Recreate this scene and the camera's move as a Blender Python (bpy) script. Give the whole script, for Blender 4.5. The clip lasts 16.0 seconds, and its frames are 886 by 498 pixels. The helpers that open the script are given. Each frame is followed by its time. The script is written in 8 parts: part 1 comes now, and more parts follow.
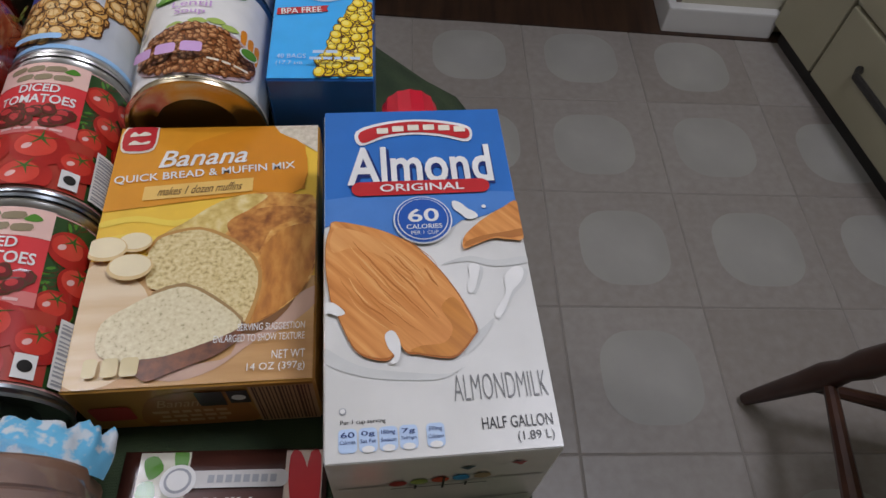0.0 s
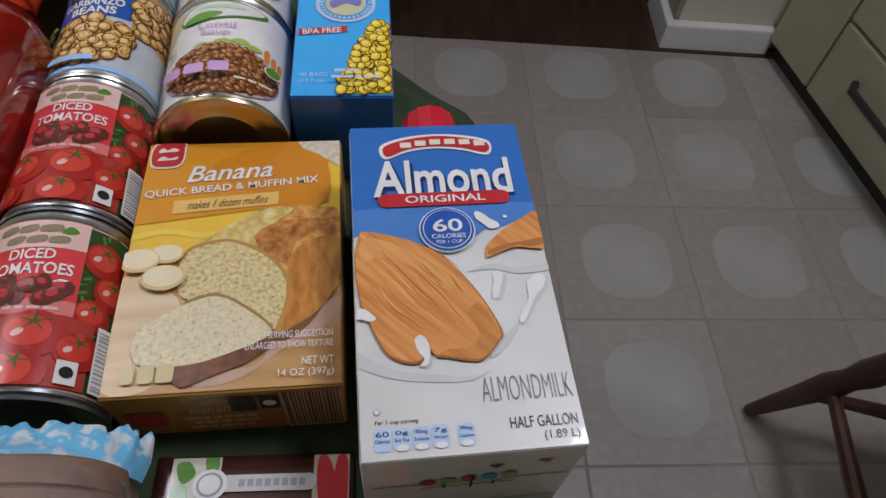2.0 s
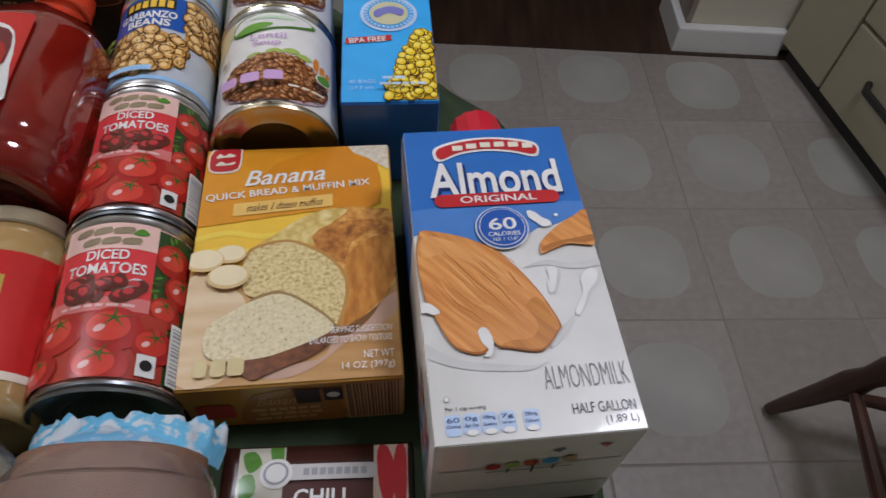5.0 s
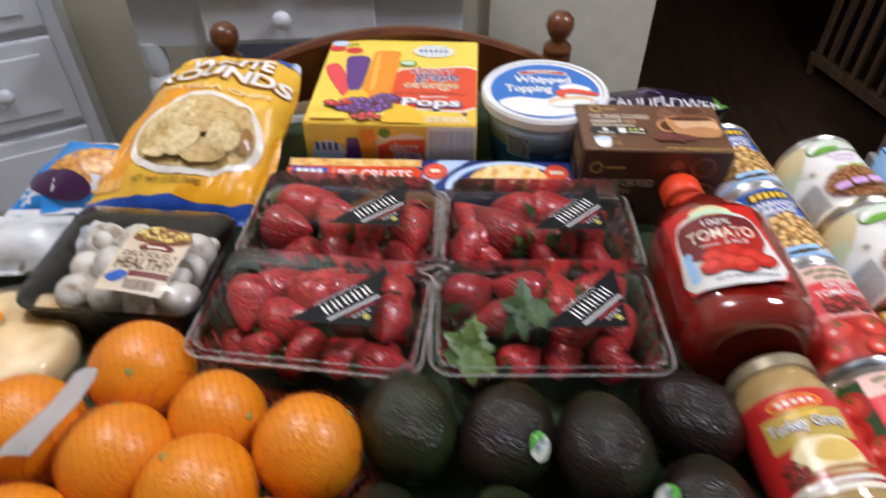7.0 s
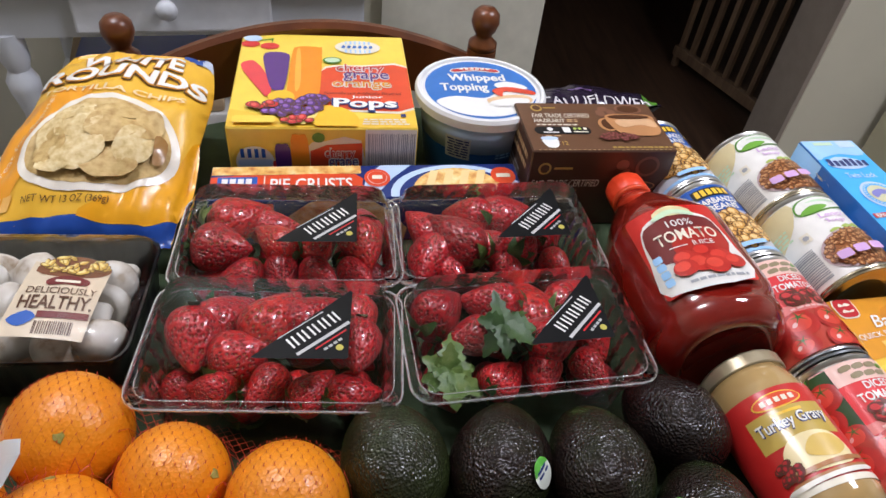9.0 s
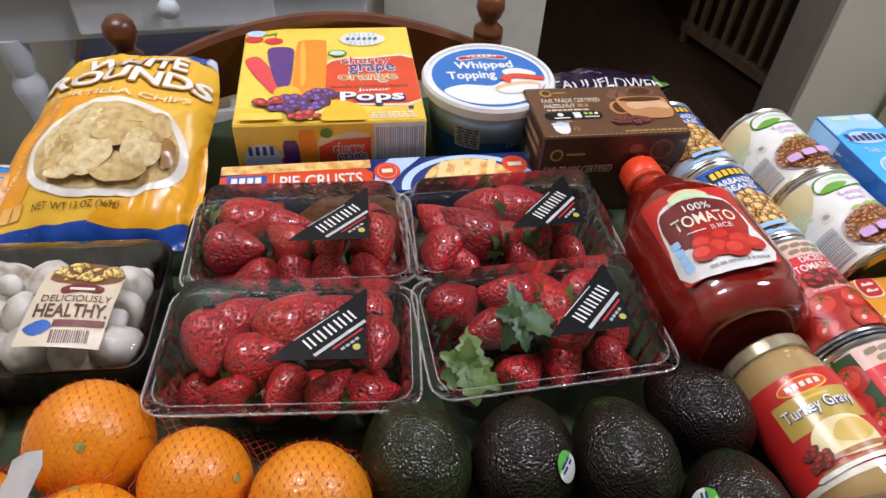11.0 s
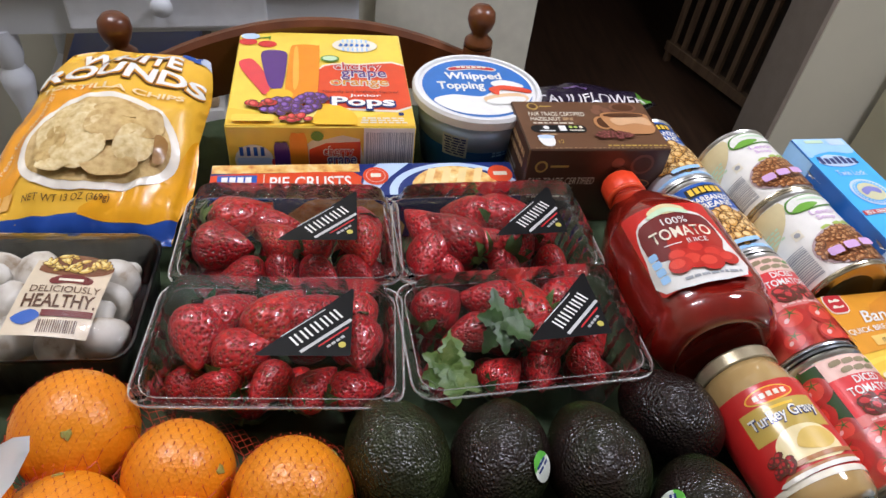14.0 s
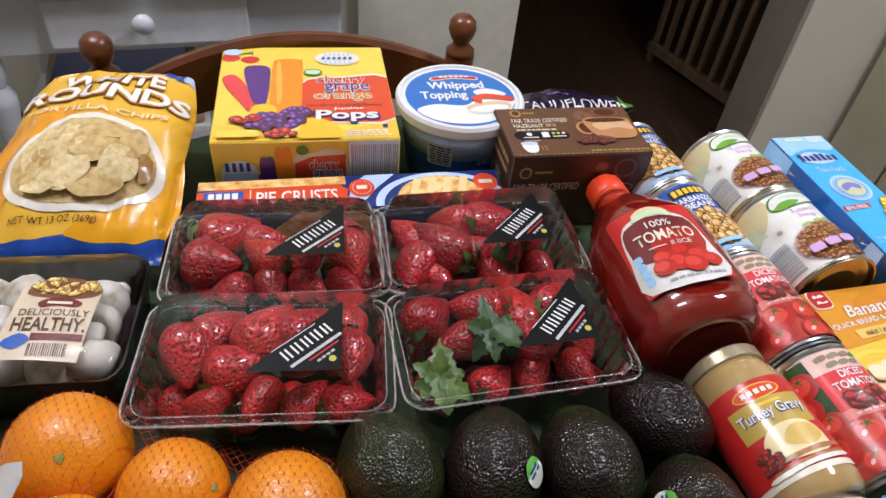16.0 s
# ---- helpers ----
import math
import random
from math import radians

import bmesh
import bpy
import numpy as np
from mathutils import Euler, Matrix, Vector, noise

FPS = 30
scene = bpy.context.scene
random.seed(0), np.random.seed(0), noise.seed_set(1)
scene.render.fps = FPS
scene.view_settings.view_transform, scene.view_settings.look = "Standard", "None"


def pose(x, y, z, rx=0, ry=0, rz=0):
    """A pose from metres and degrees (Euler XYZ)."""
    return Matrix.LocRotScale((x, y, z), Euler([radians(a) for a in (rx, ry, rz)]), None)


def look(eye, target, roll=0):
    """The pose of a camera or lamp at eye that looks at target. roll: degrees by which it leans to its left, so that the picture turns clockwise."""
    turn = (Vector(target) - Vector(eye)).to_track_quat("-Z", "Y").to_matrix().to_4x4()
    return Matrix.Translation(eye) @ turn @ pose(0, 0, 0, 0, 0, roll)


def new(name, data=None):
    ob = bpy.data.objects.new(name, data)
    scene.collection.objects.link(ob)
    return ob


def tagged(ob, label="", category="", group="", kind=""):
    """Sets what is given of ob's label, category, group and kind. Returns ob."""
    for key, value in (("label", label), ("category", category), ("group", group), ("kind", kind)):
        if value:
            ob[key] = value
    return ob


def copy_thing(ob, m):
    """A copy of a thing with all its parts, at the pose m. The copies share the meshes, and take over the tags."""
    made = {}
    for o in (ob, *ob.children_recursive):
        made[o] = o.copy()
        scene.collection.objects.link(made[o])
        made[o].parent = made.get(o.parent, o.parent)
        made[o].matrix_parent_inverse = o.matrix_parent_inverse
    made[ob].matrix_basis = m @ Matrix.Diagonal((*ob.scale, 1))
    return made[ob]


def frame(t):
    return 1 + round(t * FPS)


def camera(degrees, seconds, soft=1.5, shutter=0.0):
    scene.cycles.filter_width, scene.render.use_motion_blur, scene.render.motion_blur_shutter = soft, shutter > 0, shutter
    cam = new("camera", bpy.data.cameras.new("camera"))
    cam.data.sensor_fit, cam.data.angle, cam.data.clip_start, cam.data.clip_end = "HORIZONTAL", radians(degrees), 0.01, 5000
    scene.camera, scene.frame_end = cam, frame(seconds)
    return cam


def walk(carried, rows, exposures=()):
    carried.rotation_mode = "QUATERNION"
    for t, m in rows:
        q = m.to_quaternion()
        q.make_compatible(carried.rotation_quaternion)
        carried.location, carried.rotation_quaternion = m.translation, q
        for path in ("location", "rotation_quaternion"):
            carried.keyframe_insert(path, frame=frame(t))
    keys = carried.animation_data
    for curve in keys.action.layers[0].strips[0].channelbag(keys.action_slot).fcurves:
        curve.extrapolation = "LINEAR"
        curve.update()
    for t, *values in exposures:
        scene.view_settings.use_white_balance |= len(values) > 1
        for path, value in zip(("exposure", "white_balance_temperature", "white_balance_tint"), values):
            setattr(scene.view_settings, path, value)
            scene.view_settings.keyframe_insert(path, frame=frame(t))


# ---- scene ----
cam = camera(67.3, 16.0, shutter=0.4)
PATH = [
    (0, (0.102, 0.091, 1.108), (0.172, 1.208, -0.549), 6.3),
    (0.5, (0.103, 0.089, 1.107), (0.179, 1.208, -0.548), 6.5),
    (1, (0.103, 0.09, 1.109), (0.177, 1.205, -0.55), 6.2),
    (1.5, (0.093, 0.084, 1.115), (0.166, 1.221, -0.529), 5.9),
    (2, (0.089, 0.08, 1.116), (0.162, 1.238, -0.513), 5.9),
    (2.5, (0.091, 0.082, 1.118), (0.164, 1.245, -0.508), 5.6),
    (3, (0.091, 0.079, 1.122), (0.157, 1.234, -0.51), 4.6),
    (3.2, (0.092, 0.081, 1.121), (0.148, 1.234, -0.512), 4.0),
    (5.3, (0.046, 0.058, 1.129), (0.094, 1.238, -0.485), 4.7),
    (5.5, (0.004, 0.04, 1.145), (0.046, 1.248, -0.448), 4.6),
    (5.8, (-0.076, -0.001, 1.153), (-0.062, 1.273, -0.388), 2.7),
    (6, (-0.138, -0.031, 1.161), (-0.114, 1.28, -0.349), 2.2),
    (6.5, (-0.266, -0.073, 1.202), (-0.32, 1.309, -0.243), 1.9),
    (7, (-0.405, -0.033, 1.211), (-0.551, 1.437, -0.138), 0.1),
    (7.5, (-0.494, 0.004, 1.202), (-0.386, 1.548, -0.065), -0.7),
    (8, (-0.487, 0.015, 1.198), (-0.306, 1.536, -0.088), 4.6),
    (8.5, (-0.478, 0.007, 1.204), (-0.263, 1.501, -0.109), 6.8),
    (9, (-0.478, 0.007, 1.195), (-0.249, 1.464, -0.156), 7.0),
    (11.3, (-0.48, 0.02, 1.195), (-0.287, 1.45, -0.19), 4.0),
    (11.5, (-0.482, 0.022, 1.192), (-0.272, 1.457, -0.186), 4.6),
    (12, (-0.48, 0.018, 1.194), (-0.212, 1.449, -0.177), 6.0),
    (12.5, (-0.479, 0.013, 1.198), (-0.183, 1.441, -0.17), 7.3),
    (13, (-0.484, 0.011, 1.202), (-0.19, 1.439, -0.168), 7.9),
    (13.5, (-0.487, 0.008, 1.201), (-0.226, 1.448, -0.163), 7.7),
    (14, (-0.485, 0.004, 1.202), (-0.231, 1.447, -0.16), 7.6),
    (14.5, (-0.482, 0.007, 1.198), (-0.239, 1.451, -0.164), 7.2),
    (15, (-0.48, 0.004, 1.199), (-0.234, 1.432, -0.179), 6.5),
    (15.5, (-0.482, 0.004, 1.21), (-0.213, 1.437, -0.158), 6.4),
    (16, (-0.482, 0.003, 1.208), (-0.203, 1.454, -0.14), 6.3),
]
EXPOSURES = [(0.0, -0.73), (5.3, -0.70), (6.4, -0.16), (7.0, 0.16), (7.6, 0.17), (16.0, 0.17)]
walk(cam, [(t, look(eye, target, roll)) for t, eye, target, roll in PATH], EXPOSURES)

# ---- light ----
world = bpy.data.worlds.new("room_air")
scene.world = world
world.use_nodes = True
world.node_tree.nodes["Background"].inputs[0].default_value = (0.9, 0.95, 1.0, 1)
world.node_tree.nodes["Background"].inputs[1].default_value = 0.02



def area(name, m, size, watts, col, size_y=None):
    la = bpy.data.lights.new(name, "AREA")
    la.shape = "RECTANGLE" if size_y else "DISK"
    la.size, la.energy, la.color = size, watts, col
    if size_y:
        la.size_y = size_y
    ob = new(name, la)
    ob.matrix_basis = m
    return ob


LAMP = (-0.93, 0.68, 2.28)
WARM = (0.87, 0.885, 1.03)
# the kitchen's ceiling fixture: three shaded bulbs in a row
for k, dx in enumerate((-0.16, 0.0, 0.16)):
    bulb = bpy.data.lights.new("ceiling_bulb", "POINT")
    bulb.energy, bulb.color, bulb.shadow_soft_size = 12.0, WARM, 0.04
    new("ceiling_bulb", bulb).location = (LAMP[0] + dx, LAMP[1], LAMP[2] - 0.04)
# added fill lamp with no fixture, brightens the floor and cans on the right
area("counter_light", look((0.73, 0.60, 2.36), (0.72, 0.58, 0.5)), 0.45, 25.0, WARM)


# ---- materials ----
def nodes_of(name):
    m = bpy.data.materials.new(name)
    m.use_nodes = True
    nt = m.node_tree
    return m, nt, nt.nodes["Principled BSDF"]


def link(nt, a, b):
    nt.links.new(a, b)


def tex(nt, kind, scale, detail=2.0, coord="Object", stretch=None, turn=0.0):
    tc = nt.nodes.new("ShaderNodeTexCoord")
    n = nt.nodes.new("ShaderNodeTex" + kind)
    n.inputs["Scale"].default_value = scale
    if kind in ("Noise", "Wave"):
        n.inputs["Detail"].default_value = detail
    out = tc.outputs[coord]
    if stretch:
        mp = nt.nodes.new("ShaderNodeMapping")
        mp.inputs["Scale"].default_value = stretch
        if turn:
            mp.vector_type = "TEXTURE"
            mp.inputs["Scale"].default_value = [1 / s for s in stretch]
        mp.inputs["Rotation"].default_value[2] = radians(turn)
        link(nt, out, mp.inputs["Vector"])
        out = mp.outputs["Vector"]
    link(nt, out, n.inputs["Vector"])
    return n


def ramp(nt, src, stops):
    r = nt.nodes.new("ShaderNodeValToRGB")
    el = r.color_ramp.elements
    while len(el) < len(stops):
        el.new(0.5)
    for e, (p, c) in zip(el, stops):
        e.position, e.color = p, (*c, 1)
    link(nt, src, r.inputs["Fac"])
    return r


def bumped(nt, bsdf, src, strength, dist=0.001):
    b = nt.nodes.new("ShaderNodeBump")
    b.inputs["Strength"].default_value, b.inputs["Distance"].default_value = strength, dist
    link(nt, src, b.inputs["Height"])
    link(nt, b.outputs["Normal"], bsdf.inputs["Normal"])


def shade(c, f):
    return tuple(min(1.0, x * f) for x in c)


def paint(name, col, rough=0.5, metal=0.0, var=0.07, scale=25, bump=0.0, bscale=300, coat=0.0, spec=0.5, coord="Object"):
    m, nt, b = nodes_of(name)
    n = tex(nt, "Noise", scale, 6, coord)
    r = ramp(nt, n.outputs["Fac"], [(0.3, shade(col, 1 - var)), (0.7, shade(col, 1 + var))])
    link(nt, r.outputs["Color"], b.inputs["Base Color"])
    b.inputs["Roughness"].default_value, b.inputs["Metallic"].default_value = rough, metal
    b.inputs["Coat Weight"].default_value, b.inputs["Specular IOR Level"].default_value = coat, spec
    b.inputs["Coat Roughness"].default_value = 0.15
    if bump:
        bumped(nt, b, tex(nt, "Noise", bscale, 4, coord).outputs["Fac"], bump)
    return m


def mottled(name, stops, scale, rough=0.5, bump=0.0, bscale=200, stretch=None, coat=0.0, kind="Noise", detail=6.0, dist=0.001, turn=0.0):
    m, nt, b = nodes_of(name)
    n = tex(nt, kind, scale, detail, stretch=stretch, turn=turn)
    r = ramp(nt, n.outputs["Fac" if kind != "Voronoi" else "Distance"], stops)
    link(nt, r.outputs["Color"], b.inputs["Base Color"])
    b.inputs["Roughness"].default_value, b.inputs["Coat Weight"].default_value = rough, coat
    if bump:
        bumped(nt, b, tex(nt, "Noise", bscale, 4, stretch=stretch).outputs["Fac"], bump, dist)
    return m


def ink(name, col, rough=0.32):
    return paint("ink_" + name, col, rough, var=0.05, scale=60, spec=0.32, coat=0.32)


def clear(name, col=(1, 1, 1), gloss=1.0, rough=0.06, bump=0.15, bscale=60, haze=0.0, ior=1.55):
    """Thin clear film: lets light through, mirrors it by Fresnel."""
    m = bpy.data.materials.new(name)
    m.use_nodes = True
    nt = m.node_tree
    nt.nodes.remove(nt.nodes["Principled BSDF"])
    tr, gl, mix, fr = (nt.nodes.new("ShaderNode" + k) for k in ("BsdfTransparent", "BsdfGlossy", "MixShader", "Fresnel"))
    tr.inputs["Color"].default_value = (*col, 1)
    gl.inputs["Roughness"].default_value = rough
    gl.inputs["Color"].default_value = (gloss, gloss, gloss, 1)
    fr.inputs["IOR"].default_value = ior
    n = tex(nt, "Noise", bscale, 3)
    bp = nt.nodes.new("ShaderNodeBump")
    bp.inputs["Strength"].default_value, bp.inputs["Distance"].default_value = bump, 0.003
    link(nt, n.outputs["Fac"], bp.inputs["Height"])
    link(nt, bp.outputs["Normal"], gl.inputs["Normal"])
    link(nt, bp.outputs["Normal"], fr.inputs["Normal"])
    link(nt, fr.outputs["Fac"], mix.inputs["Fac"])
    link(nt, tr.outputs["BSDF"], mix.inputs[1])
    link(nt, gl.outputs["BSDF"], mix.inputs[2])
    last = mix
    if haze:
        df, mx = nt.nodes.new("ShaderNodeBsdfDiffuse"), nt.nodes.new("ShaderNodeMixShader")
        df.inputs["Color"].default_value = (0.8, 0.8, 0.8, 1)
        mx.inputs["Fac"].default_value = haze
        link(nt, mix.outputs["Shader"], mx.inputs[1])
        link(nt, df.outputs["BSDF"], mx.inputs[2])
        last = mx
    link(nt, last.outputs["Shader"], nt.nodes["Material Output"].inputs["Surface"])
    return m


WHITE = ink("white", (0.80, 0.79, 0.755))
CREAM = ink("cream", (0.80, 0.74, 0.60))
BLACK = ink("black", (0.015, 0.014, 0.014))
GREY = ink("grey", (0.35, 0.36, 0.38))
RED = ink("red", (0.52, 0.025, 0.03))
SCARLET = ink("scarlet", (0.70, 0.07, 0.02))
ORANGE = ink("orange", (0.80, 0.27, 0.015))
AMBER = ink("amber", (0.72, 0.30, 0.02))
YELLOW = ink("yellow", (0.86, 0.54, 0.055))
LEMON = ink("lemon", (0.87, 0.63, 0.085))
GOLD = ink("gold", (0.50, 0.33, 0.08))
BROWN = ink("brown", (0.10, 0.04, 0.018))
MAROON = ink("maroon", (0.16, 0.02, 0.02))
TAN = ink("tan", (0.55, 0.36, 0.19))
BLUE = ink("blue", (0.02, 0.10, 0.42))
ROYAL = ink("royal", (0.03, 0.16, 0.50))
SKY = ink("sky", (0.05, 0.42, 0.86))
PALEBLUE = ink("pale_blue", (0.33, 0.58, 0.86))
ICE = ink("ice", (0.50, 0.64, 0.84))
NAVY = ink("navy", (0.012, 0.03, 0.16))
PURPLE = ink("purple", (0.10, 0.03, 0.20))
LILAC = ink("lilac", (0.62, 0.38, 0.66))
PINK = ink("pink", (0.82, 0.50, 0.46))
GREEN = ink("green", (0.09, 0.26, 0.03))
LIME = ink("lime", (0.40, 0.52, 0.12))
MINT = ink("mint", (0.55, 0.72, 0.50))
BEAN = ink("bean", (0.64, 0.33, 0.08))
BEANLIGHT = ink("bean_light", (0.85, 0.60, 0.27))
LENTIL = ink("lentil", (0.30, 0.10, 0.03))
LENTILLIGHT = ink("lentil_light", (0.58, 0.29, 0.12))
DARKGREEN = ink("dark_green", (0.03, 0.08, 0.02))
TIN = paint("tin", (0.62, 0.61, 0.58), 0.28, 1.0, bump=0.05)
TINEND = paint("tin_end", (0.50, 0.43, 0.30), 0.25, 1.0, bump=0.04)
TINDARK = paint("tin_grey", (0.32, 0.35, 0.37), 0.3, 1.0)
ALMOND = mottled("almond_print", [(0.26, (0.48, 0.16, 0.034)), (0.42, (0.64, 0.245, 0.058)), (0.58, (0.73, 0.31, 0.085)), (0.76, (0.82, 0.43, 0.15))], 330, 0.32, stretch=(1.0, 0.055, 1), turn=42)
CRUST = mottled("crust_print", [(0.28, (0.26, 0.085, 0.02)), (0.42, (0.52, 0.20, 0.035)), (0.54, (0.68, 0.33, 0.07)), (0.72, (0.80, 0.54, 0.20))], 130, 0.35)
CRUMB = mottled("crumb_print", [(0.30, (0.40, 0.27, 0.09)), (0.45, (0.66, 0.51, 0.22)), (0.7, (0.80, 0.68, 0.37))], 480, 0.35)
BOARD = mottled("board_print", [(0.3, (0.44, 0.22, 0.065)), (0.7, (0.64, 0.38, 0.15))], 40, 0.35, stretch=(0.3, 2, 1))
CHIPS = mottled("chip_crisps", [(0.25, (0.36, 0.20, 0.05)), (0.5, (0.56, 0.38, 0.14)), (0.75, (0.68, 0.50, 0.22))], 120, 0.6, bump=0.4, bscale=300)
CARD = paint("grey_card", (0.45, 0.40, 0.33), 0.8)
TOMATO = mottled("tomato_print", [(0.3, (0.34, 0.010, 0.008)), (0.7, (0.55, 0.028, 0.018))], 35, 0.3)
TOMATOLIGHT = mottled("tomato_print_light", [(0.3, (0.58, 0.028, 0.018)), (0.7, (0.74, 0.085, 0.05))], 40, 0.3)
PIEPRINT = mottled("pie_print", [(0.3, (0.55, 0.16, 0.04)), (0.5, (0.80, 0.50, 0.15)), (0.7, (0.88, 0.72, 0.38))], 90, 0.3)
FILM = clear("clear_film", rough=0.05, bump=0.9, bscale=38)
PET = clear("clear_clamshell", (0.985, 0.99, 0.99), gloss=0.9, rough=0.03, bump=0.5, bscale=170, ior=1.27)
PETRIM = clear("clear_clamshell_rim", (0.95, 0.96, 0.96), rough=0.08, bump=0.5, bscale=150, haze=0.16)
BAGFILM = clear("bag_film", (0.97, 0.97, 0.97), rough=0.13, bump=1.0, bscale=26, haze=0.05)
GLASS = clear("jar_glass", (0.98, 0.98, 0.96), rough=0.03, bump=0.0)


SEE_THROUGH = (FILM, BAGFILM, GLASS)


# ---- building helpers ----
def thing(name, m, label, category, group="", kind=""):
    e = new(name)
    e.empty_display_size = 0.03
    e.matrix_basis = m
    return tagged(e, label, category, group, kind)


def part(name, bm, material, parent=None, label="", smooth=False):
    me = bpy.data.meshes.new(name)
    bm.normal_update()
    bm.to_mesh(me)
    bm.free()
    for mm in material if isinstance(material, (list, tuple)) else [material]:
        me.materials.append(mm)
    if smooth:
        me.polygons.foreach_set("use_smooth", [True] * len(me.polygons))
        if smooth == "auto":
            me.set_sharp_from_angle(angle=radians(35))
    ob = new(name, me)
    if material in SEE_THROUGH:
        ob.visible_shadow = False
    if parent:
        ob.parent = parent
    if label:
        ob["label"] = label
    return ob


def box(bm, x0, x1, y0, y1, z0, z1, bevel=0.0, seg=2, m=None):
    t = Matrix.Translation(((x0 + x1) / 2, (y0 + y1) / 2, (z0 + z1) / 2)) @ Matrix.Diagonal((x1 - x0, y1 - y0, z1 - z0, 1))
    r = bmesh.ops.create_cube(bm, size=1, matrix=t)
    vs = r["verts"]
    if bevel:
        es = list({e for v in vs for e in v.link_edges})
        r = bmesh.ops.bevel(bm, geom=es, offset=bevel, segments=seg, affect="EDGES", profile=0.6)
        vs = list({v for f in r["faces"] for v in f.verts} | {v for v in vs if v.is_valid})
    if m:
        bmesh.ops.transform(bm, matrix=m, verts=vs)
    return vs


def boxbm(*a, **k):
    bm = bmesh.new()
    box(bm, *a, **k)
    return bm


def lathe(bm, profile, segs=40, m=None, squash=None):
    """Turns (radius, height) pairs round the local Y axis; squash(a) scales the radius by the angle."""
    rings = []
    for r, y in profile:
        ring = []
        for k in range(segs):
            a = 2 * math.pi * k / segs
            q = r * (squash(a, y) if squash else 1)
            v = Vector((q * math.sin(a), y, q * math.cos(a)))
            ring.append(bm.verts.new(m @ v if m else v))
        rings.append(ring)
    for a, b in zip(rings, rings[1:]):
        for k in range(segs):
            bm.faces.new((a[k], a[(k + 1) % segs], b[(k + 1) % segs], b[k]))
    bm.faces.new(list(reversed(rings[0]))) if profile[0][0] > 0 else None
    bm.faces.new(rings[-1]) if profile[-1][0] > 0 else None
    bmesh.ops.recalc_face_normals(bm, faces=bm.faces)
    return bm


def tube(bm, pts, rad, segs=6, caps=True):
    """A round bar along pts; rad may be one number or one a point."""
    rads = rad if isinstance(rad, (list, tuple)) else [rad] * len(pts)
    pts = [Vector(p) for p in pts]
    rings, up = [], Vector((0.13, 0.27, 0.95))
    for k, p in enumerate(pts):
        d = (pts[min(k + 1, len(pts) - 1)] - pts[max(k - 1, 0)]).normalized()
        s = d.cross(up)
        s = s.normalized() if s.length > 1e-4 else d.orthogonal().normalized()
        w = s.cross(d)
        rings.append([bm.verts.new(p + rads[k] * (math.cos(2 * math.pi * j / segs) * s + math.sin(2 * math.pi * j / segs) * w)) for j in range(segs)])
    for a, b in zip(rings, rings[1:]):
        for j in range(segs):
            bm.faces.new((a[j], a[(j + 1) % segs], b[(j + 1) % segs], b[j]))
    if caps:
        bm.faces.new(list(reversed(rings[0])))
        bm.faces.new(rings[-1])
    return bm


def ell(cx, cy, rx, ry=None, rot=0, n=28):
    ry = ry or rx
    c, s = math.cos(radians(rot)), math.sin(radians(rot))
    out = []
    for k in range(n):
        x, y = rx * math.cos(2 * math.pi * k / n), ry * math.sin(2 * math.pi * k / n)
        out.append((cx + x * c - y * s, cy + x * s + y * c))
    return out


def rect(x0, y0, x1, y1, r=0.0):
    if not r:
        return [(x0, y0), (x1, y0), (x1, y1), (x0, y1)]
    out = []
    for cx, cy, a0 in ((x1 - r, y0 + r, -90), (x1 - r, y1 - r, 0), (x0 + r, y1 - r, 90), (x0 + r, y0 + r, 180)):
        out += [(cx + r * math.cos(radians(a0 + 15 * k)), cy + r * math.sin(radians(a0 + 15 * k))) for k in range(7)]
    return out


def smooth_loop(pts, n=5):
    """A closed Catmull-Rom curve through pts."""
    out, k = [], len(pts)
    for i in range(k):
        p0, p1, p2, p3 = (Vector(pts[(i + j - 1) % k]) for j in range(4))
        for s in range(n):
            t = s / n
            q = 0.5 * (2 * p1 + (p2 - p0) * t + (2 * p0 - 5 * p1 + 4 * p2 - p3) * t * t + (3 * p1 - p0 - 3 * p2 + p3) * t ** 3)
            out.append((q.x, q.y))
    return out


def mm(text):
    """Points written in millimetres: 'x,y x,y ...'."""
    return [tuple(float(a) / 1000 for a in p.split(",")) for p in text.split()]


TEXTS = {}


def text_mesh(body, bold):
    if (body, bold) not in TEXTS:
        cu = bpy.data.curves.new("type", "FONT")
        cu.body, cu.resolution_u, cu.offset = body, 3, bold
        ob = bpy.data.objects.new("type", cu)
        TEXTS[body, bold] = bpy.data.meshes.new_from_object(ob)
        bpy.data.objects.remove(ob)
    return TEXTS[body, bold]


GAPINK = ink("picture_gap", (0.10, 0.04, 0.015))


